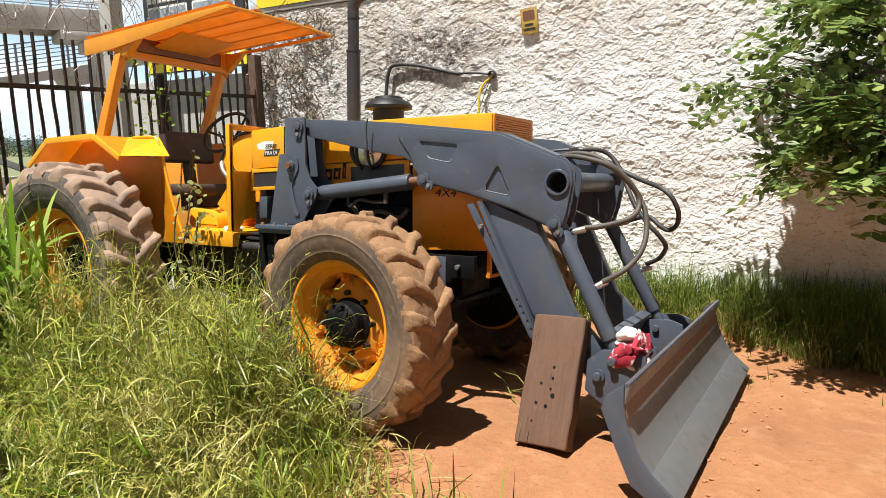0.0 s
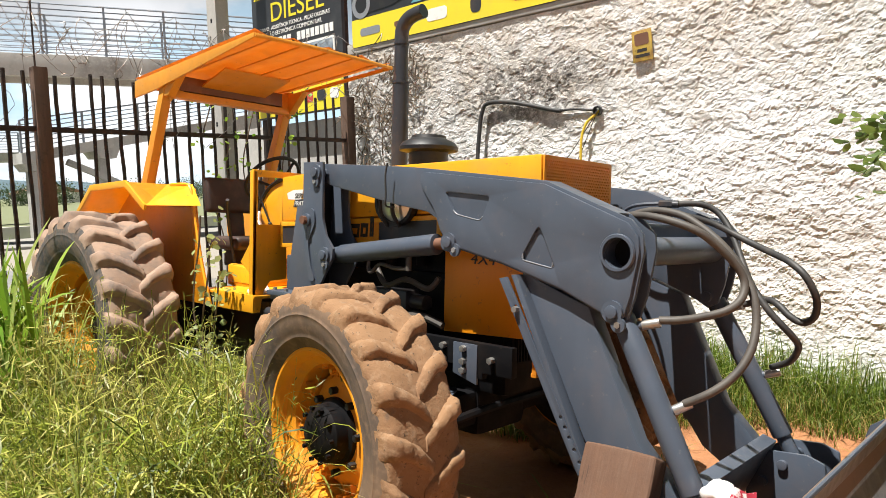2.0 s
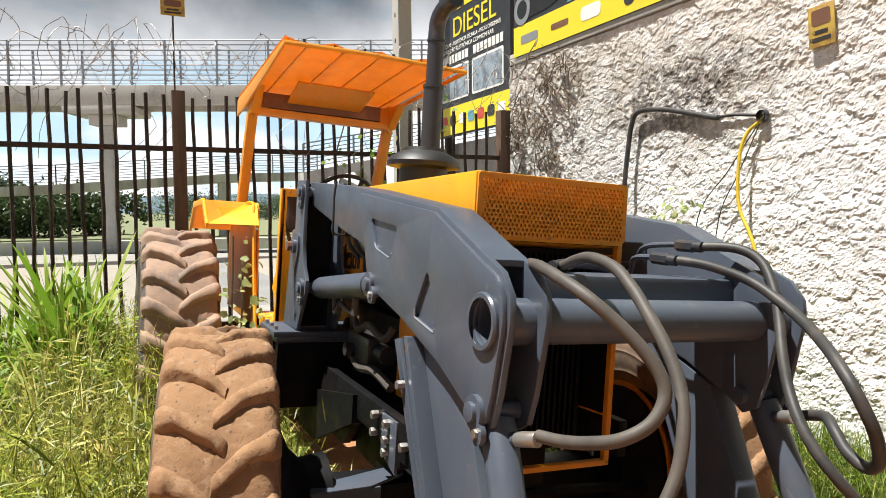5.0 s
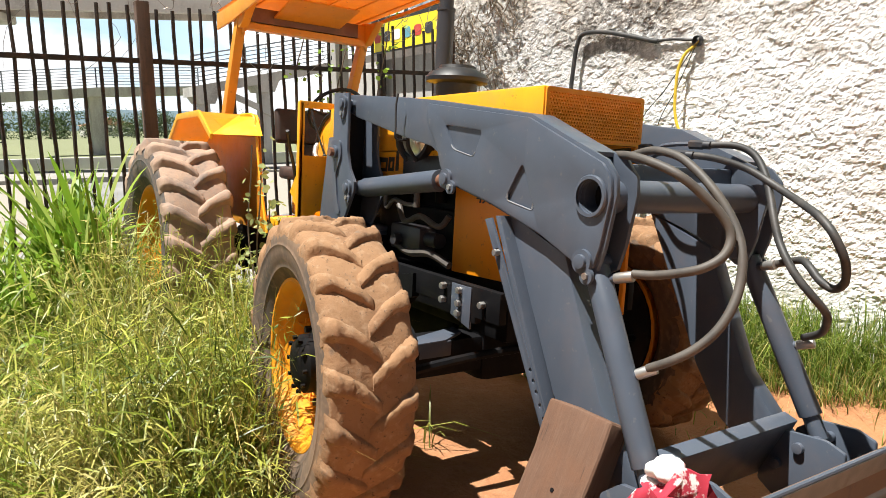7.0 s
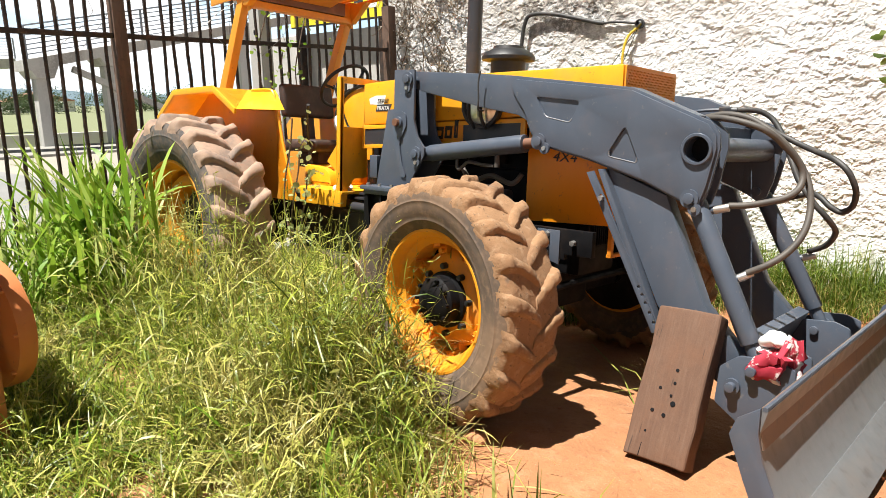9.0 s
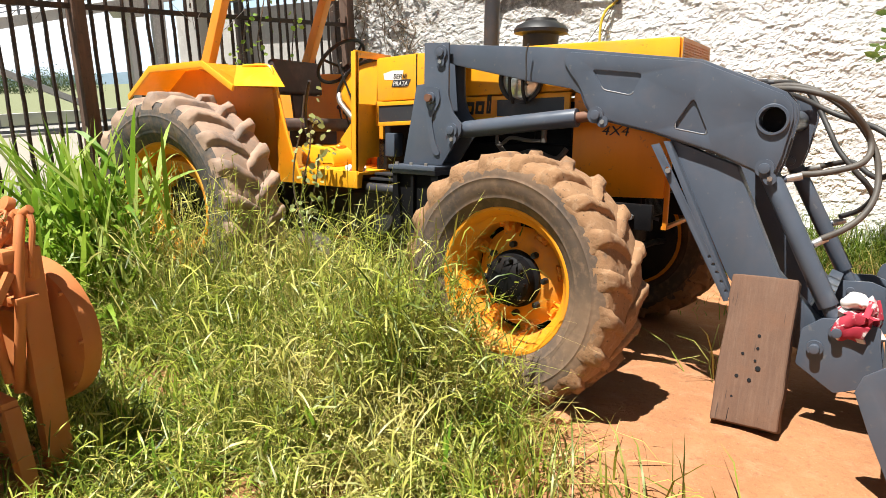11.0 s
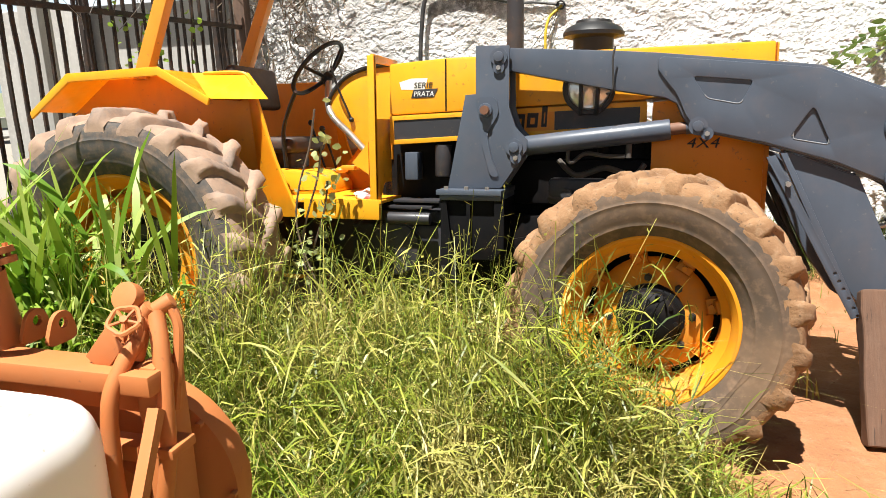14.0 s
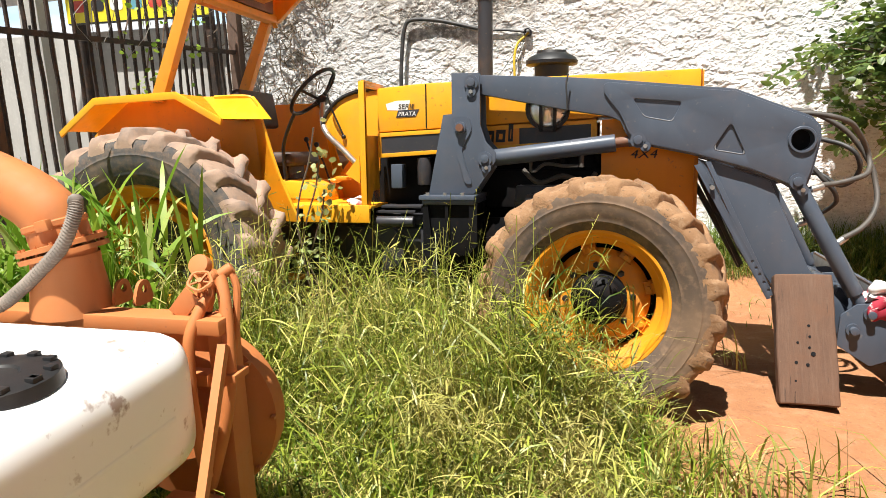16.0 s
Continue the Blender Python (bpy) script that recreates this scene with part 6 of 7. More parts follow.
for i in range(2):
    part("cable", tube([(-0.1, -0.1, 5.6 - 0.2 * i), (4, 6, 5.0 - 0.2 * i), (9, 16, 5.5)], 0.012, 5, 8), M_PLASTIC, pole)

# ---- the footbridge over the road ----
BR = Matrix.Translation((-30.0, 2.6, 0)) @ Matrix.Rotation(math.atan2(0.92, 0.392), 4, "Z")


def railing(ob, p, q, h, rails, step, name="railing", r=0.02):
    p, q = Vector(p), Vector(q)
    d = q - p
    n = max(2, int(d.length / step))
    for i in range(n + 1):
        a = p + d * i / n
        part("rail_post", box(a.x - 0.035, a.x + 0.035, a.y - 0.035, a.y + 0.035, a.z, a.z + h), M_RAIL, ob)
    for j in range(rails):
        z = h * (j + 1) / rails
        part("rail", tube([p + Vector((0, 0, z)), q + Vector((0, 0, z))], r if j < rails - 1 else r * 1.6, 5, 1, soft=False), M_RAIL, ob)


bridge = thing("footbridge", "long concrete footbridge with grey steel railings over the road", "footbridge", BR)
part("deck", box(-34, 16, -0.9, 0.9, 6.12, 6.42, 0.03), M_BRIDGE, bridge, "stained concrete deck")
part("edge_beam", box(-34, 16, 0.7, 0.95, 5.72, 6.46, 0.03), M_BRIDGE, bridge)
part("edge_beam", box(-34, 16, -0.95, -0.7, 5.72, 6.46, 0.03), M_BRIDGE, bridge)
for s in (0.0, -18.0, 15.3):
    part("cap", plate([(s - 1.3, 5.715), (s + 1.3, 5.715), (s + 1.3, 5.50), (s + 1.24, 5.44), (s - 1.24, 5.44), (s - 1.3, 5.50)], -0.95, 0.95, bevel=0.02), M_BRIDGE, bridge)
    part("corbel", box(s - 0.55, s + 0.55, -0.45, 0.45, 5.05, 5.435, 0.02), M_BRIDGE, bridge)
    part("pillar", box(s - 0.22, s + 0.22, -0.22, 0.22, -0.2, 5.045, 0.03), M_BRIDGE, bridge, "square concrete pillar")
for yb in (0.85, -0.85):
    railing(bridge, (-34, yb, 6.46), (16, yb, 6.46), 1.68, 9, 1.9)

ramp = thing("footbridge_ramp", "far concrete access ramp with railings and pillars", "ramp", Matrix.Translation((-50, 10, 0)))
SHIFT[ramp.name] = (50, -10, 0)


def ramp_piece(p, q, w, th):
    p, q = Vector(p), Vector(q)
    bm = bmesh.new()
    vs = []
    for a in (p, q):
        for dx, dz in ((-w, 0), (w, 0), (w, -th), (-w, -th)):
            vs.append(bm.verts.new((a.x + dx, a.y, a.z + dz)))
    for f in ((0, 1, 2, 3), (7, 6, 5, 4), (0, 4, 5, 1), (1, 5, 6, 2), (2, 6, 7, 3), (3, 7, 4, 0)):
        bm.faces.new([vs[i] for i in f])
    bmesh.ops.recalc_face_normals(bm, faces=bm.faces[:])
    part("ramp_deck", bm, M_BRIDGE, ramp)
    railing(ramp, (p.x + w, p.y, p.z), (q.x + w, q.y, q.z), 1.2, 7, 2.2)


for ra, rb in (((-50, -26, 2.0), (-50, -0.6, 3.47)), ((-50, -0.6, 3.47), (-50, 9.5, 4.27)), ((-50, 9.5, 4.27), (-50, 15.8, 4.52))):
    ramp_piece(ra, rb, 1.0, 0.55)
ramp_piece((-30, 10.0, 3.35), (-30, 30, 7.35), 0.8, 0.40)
for py, pz in ((9.5, 3.8), (-8, 2.55)):
    part("ramp_pillar", box(-50.4, -49.6, py - 0.4, py + 0.4, -0.2, pz, 0.03), M_BRIDGE, ramp)
for py, pz in ((10.6, 3.04), (13.2, 3.56), (19.5, 4.82)):
    part("ramp_pillar", box(-30.24, -29.76, py - 0.22, py + 0.22, -0.2, pz - 0.35, 0.03), M_BRIDGE, ramp)
    part("ramp_cap", plate([(py - 0.55, pz), (py + 0.55, pz + 0.2), (py + 0.3, pz - 0.36), (py - 0.3, pz - 0.36)], -30.7, -29.3, axis="x", bevel=0.02), M_BRIDGE, ramp)
part("strut", tube([(-29.6, 11.7, 3.05), (-29.6, 14.2, 1.95), (-29.6, 17.0, 0.7)], 0.16, 4, 1, soft=False), M_BRIDGE, ramp)

# low wall, houses, trees, hills in the distance
solo("low_wall", box(-31.6, -31.3, -60, 60, 0, 0.55, 0.02), M_RENDER, "low pale wall along the far side of the road", "wall", "structure")


def far_house(x, y, w, d, h, label):
    ob = thing("house", label, "house", Matrix.Translation((x, y, 0)))
    part("wall", box(-d / 2, d / 2, -w / 2, w / 2, 0, h, 0.03), M_RENDER, ob)
    part("roof", plate([(-w / 2 - 0.4, h), (w / 2 + 0.4, h), (0, h + w * 0.16)], -d / 2 - 0.3, d / 2 + 0.3, axis="x"), M_TILE, ob, "clay tile roof")
    for i in range(3):
        part("window", box(d / 2 - 0.02, d / 2 + 0.03, -w * 0.36 + w * 0.3 * i, -w * 0.36 + w * 0.3 * i + 0.9, 1.0, 2.0, 0.02), M_GLASS, ob)


far_house(-190, 33, 12, 8, 2.6, "low pale house with a clay roof, far off")
far_house(-205, 68, 16, 9, 2.8, "long pale house with a clay roof, far off")
far_house(-180, -16, 10, 8, 2.6, "small pale house with a clay roof, far off")


def far_tree(x, y, h, w, seed):
    r = np.random.default_rng(seed)
    ob = thing("tree", "dark leafy tree beyond the road", "tree", Matrix.Translation((x, y, 0)), "trees beyond the road")
    part("trunk", tube([(0, 0, 0), (0.1, 0.1, h * 0.3), (0, 0.2, h * 0.6)], 0.22, 8, 4, 0.08), M_BARK, ob)
    cl = [(r.normal(0, w * 0.28), r.normal(0, w * 0.30), h * r.uniform(0.12, 0.80)) for _ in range(30)]
    vs, fs = [], []
    for _ in range(7000):
        c = np.array(cl[r.integers(len(cl))]) + r.normal(0, w * 0.075, 3)
        a, b = r.normal(0, 0.13, 3), r.normal(0, 0.13, 3)
        k0 = len(vs)
        vs += [tuple(c), tuple(c + a), tuple(c + a + b), tuple(c + b)]
        fs.append((k0, k0 + 1, k0 + 2, k0 + 3))
    me = raw_mesh("crown", vs, fs, M_FARLEAF)
    c_ob = new("crown", me)
    c_ob.parent = ob


for i, (x, y, h, w) in enumerate(((-58, -3.5, 3.6, 6), (-60, 0.8, 3.4, 5.5), (-66, -7.0, 5.4, 6), (-57, -9, 3.8, 6), (-150, 34, 5.0, 12), (-160, 52, 5.0, 13), (-158, 70, 4.6, 13), (-62, -16, 4.5, 8), (-170, 92, 5.0, 14), (-146, 16, 5.4, 13))):
    far_tree(x, y, h, w, i)
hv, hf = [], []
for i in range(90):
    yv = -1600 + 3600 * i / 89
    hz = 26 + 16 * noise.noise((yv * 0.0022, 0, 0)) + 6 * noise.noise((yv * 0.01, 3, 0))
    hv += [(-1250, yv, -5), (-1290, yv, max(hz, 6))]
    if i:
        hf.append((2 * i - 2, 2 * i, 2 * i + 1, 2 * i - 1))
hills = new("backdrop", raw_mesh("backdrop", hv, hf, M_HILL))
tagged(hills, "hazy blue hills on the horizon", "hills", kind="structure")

# a rusty frame standing by the fence
frame_ob = thing("steel_frame", "rusty brown steel frame standing in the grass by the fence", "frame", Matrix.Translation((-6.08, 1.5, 0)))
SHIFT[frame_ob.name] = (6.08, -1.5, 0)
for y0 in (1.06, 1.93):
    part("upright", box(-6.11, -6.05, y0, y0 + 0.05, -0.05, 1.19, 0.004), M_RUST, frame_ob)
part("top_bar", box(-6.11, -6.05, 1.05, 1.99, 1.19, 1.225, 0.004), M_FENCE, frame_ob)
part("board", box(-6.10, -6.065, 1.11, 1.93, 0.78, 0.98, 0.005), M_RUST, frame_ob)
part("brace", tube([(-6.03, 1.95, 1.05), (-6.03, 1.6, 0.55), (-6.02, 1.4, 0.1)], 0.014, 6, 2), M_RUST, frame_ob)

# ---- loose things by the blade ----
plank_m = Matrix.Translation((-1.49, 3.285, 0.035)) @ Matrix.Rotation(radians(-1.5), 4, "Z") @ Matrix.Rotation(radians(-28.5), 4, "X") @ Matrix.Rotation(radians(-1.2), 4, "Y")
pk = box(0, 0.302, 0.0, 0.105, 0, 0.725, 0.016, 3)
bmesh.ops.subdivide_edges(pk, edges=pk.edges[:], cuts=7, use_grid_fill=True)
for v in pk.verts:
    v.co += Vector(noise.noise_vector(v.co * 9)) * 0.006 + Vector(noise.noise_vector(v.co * 31)) * 0.002
plank = new("plank", mesh_of("plank", pk, M_WOOD))
plank.matrix_world = plank_m
tagged(plank, "thick weathered brown plank leaning on the loader arm, with bolt holes", "plank")
for hx, hz, hr in ((0.165, 0.43, 0.008), (0.167, 0.37, 0.007), (0.163, 0.31, 0.006), (0.105, 0.335, 0.007), (0.18, 0.275, 0.012), (0.093, 0.225, 0.009), (0.150, 0.215, 0.009), (0.085, 0.125, 0.006)):
    part("bolt_hole", turn(cyl((hx, -0.0035, hz), (hx, 0.02, hz), hr, seg=10), Matrix.Identity(4)), M_BLACK, plank)

rnd = random.Random(11)


def crumpled(c, r, seed, squash):
    bm = ball((0, 0, 0), r, squash, 3)
    for v in bm.verts:
        n = noise.noise_vector(v.co * 14 + Vector((seed, 0, 0)))
        f = noise.noise(v.co * 26 + Vector((0, seed, 0)))
        v.co += n * r * 0.55 + v.co.normalized() * f * r * 0.35
    return turn(bm, Matrix.Translation(c))


cl_at = Vector((-0.935, 3.63, 0.515))
solo("red_cloth", crumpled(cl_at, 0.112, 3, (0.85, 1.15, 0.95)), M_CLOTHR, "crumpled red and white cloth stuffed behind the blade", "cloth", angle=60)
solo("plastic_bag", crumpled(Vector((-0.96, 3.60, 0.615)), 0.055, 9, (1.0, 1.2, 0.55)), M_CLOTHW, "scrap of white plastic bag on the cloth", "bag", angle=60)
solo("white_rag", crumpled(tractor_at @ Vector((-4.05, 0.68, 1.10)), 0.055, 5, (1.4, 1.2, 0.5)), M_CLOTHW, "white crumpled rag on the footplate", "rag", angle=60)

# ---- the sprayer beside the camera's way ----
sprayer = thing("mist_sprayer", "tractor-mounted mist sprayer with white tank and faded orange frame", "sprayer", Matrix.Translation((-3.97, 0.94, 0.015)))
SHIFT[sprayer.name] = (4.0, -1.0, 0)


def soft_box(x0, x1, y0, y1, z0, z1, r):
    return box(x0, x1, y0, y1, z0, z1, r, 6)


tk = join(soft_box(-4.72, -3.545, 0.10, 1.20, 0.62, 1.035, 0.13), soft_box(-4.70, -3.80, 0.12, 1.10, 0.12, 0.75, 0.09))
tank = part("tank", tk, M_TANK, sprayer, "white plastic tank, stained and scuffed", 60)
tank.matrix_basis = Matrix.Translation((0, 0, 0.045)) @ tank.matrix_basis
part("tank_seam", join(box(-3.86, -3.543, 0.25, 1.05, 0.805, 0.822, 0.006), box(-4.5, -3.7, 1.195, 1.204, 0.805, 0.822, 0.003)), M_TANK, tank)
part("lid", join(lathe([(0.001, 1.062), (0.06, 1.062), (0.065, 1.068), (0.12, 1.068), (0.15, 1.062), (0.155, 1.03)], (-3.76, 0.70, 0), 32, "z"), *[box(-3.76 + 0.13 * math.cos(a) - 0.012, -3.76 + 0.13 * math.cos(a) + 0.012, 0.70 + 0.13 * math.sin(a) - 0.012, 0.70 + 0.13 * math.sin(a) + 0.012, 1.06, 1.076, 0.003) for a in np.arange(0, 6.28, 0.52)]), M_PLASTIC, tank, "black screw lid")
part("top_beam", join(box(-5.1, -3.53, 1.27, 1.365, 1.015, 1.065, 0.008), box(-5.1, -3.56, 1.355, 1.365, 0.93, 1.03, 0.004)), M_SPRAY, sprayer, "orange channel beam")
part("lower_beam", box(-5.1, -3.60, 1.29, 1.35, 0.84, 0.88, 0.006), M_SPRAY, sprayer)
part("leg", join(box(-3.605, -3.545, 1.315, 1.415, -0.02, 1.06, 0.010), box(-3.60, -3.535, 1.30, 1.40, 0.93, 1.075, 0.025)), M_SPRAY, sprayer, "orange upright channel leg with a rounded head")
part("strut", tube([(-3.53, 1.285, 0.985), (-3.43, 0.78, 0.285), (-3.39, 0.57, -0.01)], 0.019, 4, 1, soft=False), M_SPRAY, sprayer, "thin orange strut slanting to the ground")
part("cross_foot", join(turn(box(-0.03, 0.03, -0.55, 0.05, -0.03, 0.03, 0.006), Matrix.Translation((-3.53, 1.40, 0.10))), box(-4.6, -3.5, 1.36, 1.42, 0.06, 0.12, 0.006)), M_SPRAY, sprayer)
part("tow_bracket", join(turn(box(-0.03, 0.03, -0.03, 0.03, -0.45, 0.0, 0.008), Matrix.Translation((-3.58, 1.22, 0.47)) @ Matrix.Rotation(radians(-10), 4, "Y")), turn(box(-0.14, 0.04, -0.03, 0.03, -0.03, 0.03, 0.008), Matrix.Translation((-3.60, 1.22, 0.47)))), M_SPRAY, sprayer)
drum = [(0.001, -0.03), (0.12, -0.03), (0.14, 0.0), (0.285, 0.045), (0.305, 0.05), (0.31, 0.07), (0.31, 0.13), (0.27, 0.15), (0.05, 0.15)]
part("fan_drum", turn(lathe(drum, (0, 0, 0), 48), Matrix.Translation((-3.78, 1.385, 0.66)) @ Matrix.Rotation(radians(10), 4, "Z")), M_SPRAY, sprayer, "round orange fan casing")
for a in np.arange(0, 6.28, 0.7):
    part("drum_bolt", turn(cyl((0.297 * math.cos(a), 0.03, 0.297 * math.sin(a)), (0.297 * math.cos(a), 0.055, 0.297 * math.sin(a)), 0.009, seg=6), Matrix.Translation((-3.78, 1.385, 0.66)) @ Matrix.Rotation(radians(10), 4, "Z")), M_SPRAY, sprayer)
SP = (-4.112, 1.345)
sp = part("spout", lathe([(0.128, 1.05), (0.118, 1.12), (0.106, 1.20), (0.104, 1.245)], (SP[0], SP[1], 0), 32, "z"), M_SPRAY, sprayer, "orange air spout with an elbow")
# the elbow's joint leans back towards the tank's far side
lean_m = Matrix.Translation((SP[0], SP[1], 1.245)) @ Matrix.Rotation(radians(-13), 4, "Y")
part("elbow", turn(tube([(0.004, 0, -0.03), (0.0, 0, 0.10), (-0.025, 0, 0.155), (-0.11, 0.005, 0.235), (-0.36, 0.02, 0.40)], 0.093, 24, 5), lean_m), M_SPRAY, sp)
for z_f in (-0.006, 0.019):
    part("flange", turn(lathe([(0.095, z_f), (0.136, z_f), (0.136, z_f + 0.016), (0.095, z_f + 0.018)], (0, 0, 0), 32, "z"), lean_m), M_SPRAY, sp)
for a in np.arange(0.2, 6.28, 0.42):
    part("flange_bolt", turn(cyl((0.121 * math.cos(a), 0.121 * math.sin(a), 0.0), (0.121 * math.cos(a), 0.121 * math.sin(a), 0.044), 0.006, seg=6), lean_m), M_SPRAY, sp)
part("spout_band", turn(join(lathe([(0.092, 0.085), (0.099, 0.09), (0.099, 0.105), (0.092, 0.11)], (0, 0, 0), 28, "z"), box(0.02, 0.07, -0.105, -0.08, 0.08, 0.115, 0.006)), lean_m), M_SPRAY, sp)
rib = [(-4.03, 1.33, 1.385), (-3.975, 1.27, 1.425), (-3.943, 1.235, 1.42), (-3.955, 1.225, 1.37), (-4.01, 1.225, 1.29), (-4.095, 1.225, 1.22), (-4.185, 1.225, 1.152), (-4.29, 1.225, 1.09), (-4.42, 1.215, 1.072), (-4.6, 1.2, 1.11)]
hp = tube(rib, 0.0225, 10, 18)
hv = list(hp.verts)
for k in range(10, len(hv) - 10, 20):
    ring = hv[k:k + 10]
    mid = sum((v.co for v in ring), Vector()) / len(ring)
    for v in ring:
        v.co = mid + (v.co - mid) * 0.86
part("ribbed_hose", hp, M_RIBBED, sprayer, "grey ribbed hose")
for ex in (-3.985, -3.905):
    part("ear", plate(rounded([(1.365, 1.06), (1.47, 1.06), (1.45, 1.14), (1.40, 1.14)], 0.03), ex, ex + 0.012, [circle(1.425, 1.11, 0.014, 10)], axis="x"), M_SPRAY, sprayer)
vb = part("valve", join(cyl((-3.612, 1.33, 1.075), (-3.60, 1.365, 1.17), 0.023, seg=14, bevel=0.004), cyl((-3.65, 1.34, 1.10), (-3.58, 1.37, 1.19), 0.018, seg=12), cyl((-3.62, 1.36, 1.15), (-3.545, 1.40, 1.20), 0.019, seg=12, bevel=0.004), ball((-3.60, 1.37, 1.175), 0.026)), M_SPRAY, sprayer, "orange brass-bodied valve")
part("gauge", join(turn(cyl((0, 0, -0.016), (0, 0, 0.016), 0.034, seg=24, bevel=0.006), Matrix.Translation((-3.63, 1.36, 1.212)) @ Matrix.Rotation(radians(60), 4, "X")), cyl((-3.62, 1.365, 1.17), (-3.628, 1.362, 1.20), 0.012, seg=10)), M_SPRAY, vb, "round pressure gauge painted over")
hw_ring = [(0.034 * math.cos(2 * math.pi * i / 20) * (1 + 0.07 * math.cos(5 * 2 * math.pi * i / 20)), 0.034 * math.sin(2 * math.pi * i / 20) * (1 + 0.07 * math.cos(5 * 2 * math.pi * i / 20)), 0) for i in range(21)]
part("hand_wheel", turn(join(tube(hw_ring, 0.006, 6, 1, soft=False), *[tube([(0, 0, 0), (0.034 * math.cos(a), 0.034 * math.sin(a), 0)], 0.004, 5, 1, soft=False) for a in (0, 1.26, 2.51, 3.77, 5.03)], cyl((0, 0, -0.05), (0, 0, 0.008), 0.009, seg=8)), Matrix.Translation((-3.60, 1.305, 1.178)) @ Matrix.Rotation(radians(38), 4, "X") @ Matrix.Rotation(radians(12), 4, "Y")), M_SPRAY, vb, "small five-spoke hand wheel")
part("valve_lever", turn(box(-0.05, 0.05, -0.004, 0.004, -0.03, 0.03, 0.003), Matrix.Translation((-3.668, 1.312, 1.10)) @ Matrix.Rotation(radians(-48), 4, "Y")), M_SPRAY, vb)
part("feed_hose", tube([(-3.60, 1.335, 1.12), (-3.612, 1.30, 1.08), (-3.63, 1.262, 1.0), (-3.635, 1.25, 0.85), (-3.63, 1.25, 0.70), (-3.62, 1.26, 0.55)], 0.0195, 10, 6), M_SPRAY, sprayer, "painted feed hose")
part("return_hose", tube([(-3.575, 1.375, 1.175), (-3.548, 1.345, 1.10), (-3.53, 1.315, 0.98), (-3.53, 1.30, 0.85), (-3.56, 1.29, 0.70), (-3.63, 1.29, 0.50)], 0.020, 10, 8), M_SPRAY, sprayer, "painted return hose")
part("side_hose", tube([(-3.552, 1.395, 1.19), (-3.53, 1.39, 1.14), (-3.53, 1.37, 1.04), (-3.54, 1.36, 0.95)], 0.012, 8, 6), M_SPRAY, sprayer)
part("hose_clip", box(-3.565, -3.495, 1.275, 1.36, 0.868, 0.892, 0.004), M_SPRAY, sprayer)

part("crack", tube([(0.085, 0.001, 0.135), (0.083, 0.001, 0.09), (0.079, 0.001, 0.05), (0.077, 0.001, 0.008)], 0.0022, 5, 4), M_BLACK, plank)

# ---- the tree by the wall ----
tree = thing("small_tree", "leafy green young tree in front of the white wall", "tree", Matrix.Translation((0.42, 6.05, 0.0)))
SHIFT[tree.name] = (-0.42, -6.05, 0)
r = np.random.default_rng(21)
tips = []
limb = 0
trunk = part("trunk", tube([(0.42, 6.05, -0.1), (0.45, 6.0, 0.5), (0.40, 5.95, 1.1), (0.44, 5.9, 1.8), (0.48, 5.85, 2.4)], 0.055, 10, 5, 0.025), M_BARK, tree)
twigs = []
for i in range(56):
    a = r.uniform(0, 2 * math.pi)
    z0 = r.uniform(0.92 if math.cos(a) < 0 else 0.78, 2.4)
    L = r.uniform(0.65, 1.38)
    b = np.array((0.44, 5.93, z0))
    d = np.array((math.cos(a) * (0.88 if math.cos(a) < 0 else 1.75), math.sin(a) * 0.72, r.uniform(0.0, 0.8)))
    pts = [b, b + d * L * 0.35 + (0, 0, 0.05), b + d * L * 0.7 + (0, 0, 0.03), b + d * L + (0, 0, -0.10)]
    twigs.append(tube([tuple(p) for p in pts], 0.016, 5, 4, 0.004))
    for p0, p1 in zip(pts[1:], pts[2:]):
        for t in np.linspace(0, 1, 6):
            tips.append(p0 + (p1 - p0) * t)
    for j in range(5):
        q = pts[1] + (pts[3] - pts[1]) * r.uniform(0.1, 1.0)
        e = q + np.array((r.normal(0, 0.25), r.normal(0, 0.2), r.normal(-0.05, 0.2)))
        twigs.append(tube([tuple(q), tuple((q + e) / 2 + (0, 0, 0.03)), tuple(e)], 0.006, 4, 2, 0.002))
        for t in np.linspace(0.2, 1, 6):
            tips.append(q + (e - q) * t)
part("limb", join(*twigs), M_BARK, tree, "thin branching limbs")
# each spray: a drooping stalk with leaflets in pairs
vs, fs = [], []


def leaflet(c, d, s, L, W):
    up = np.cross(s, d)
    k0 = len(vs)
    for a, b, h in ((0, 0, 0), (0.3, 0.5, 0.05), (0.7, 0.42, 0.03), (1.0, 0, -0.06), (0.7, -0.42, 0.03), (0.3, -0.5, 0.05), (0.5, 0, -0.02)):
        vs.append(tuple(c + d * L * a + s * W * b + up * L * h))
    fs.extend([(k0 + i, k0 + (i + 1) % 6, k0 + 6) for i in range(6)])


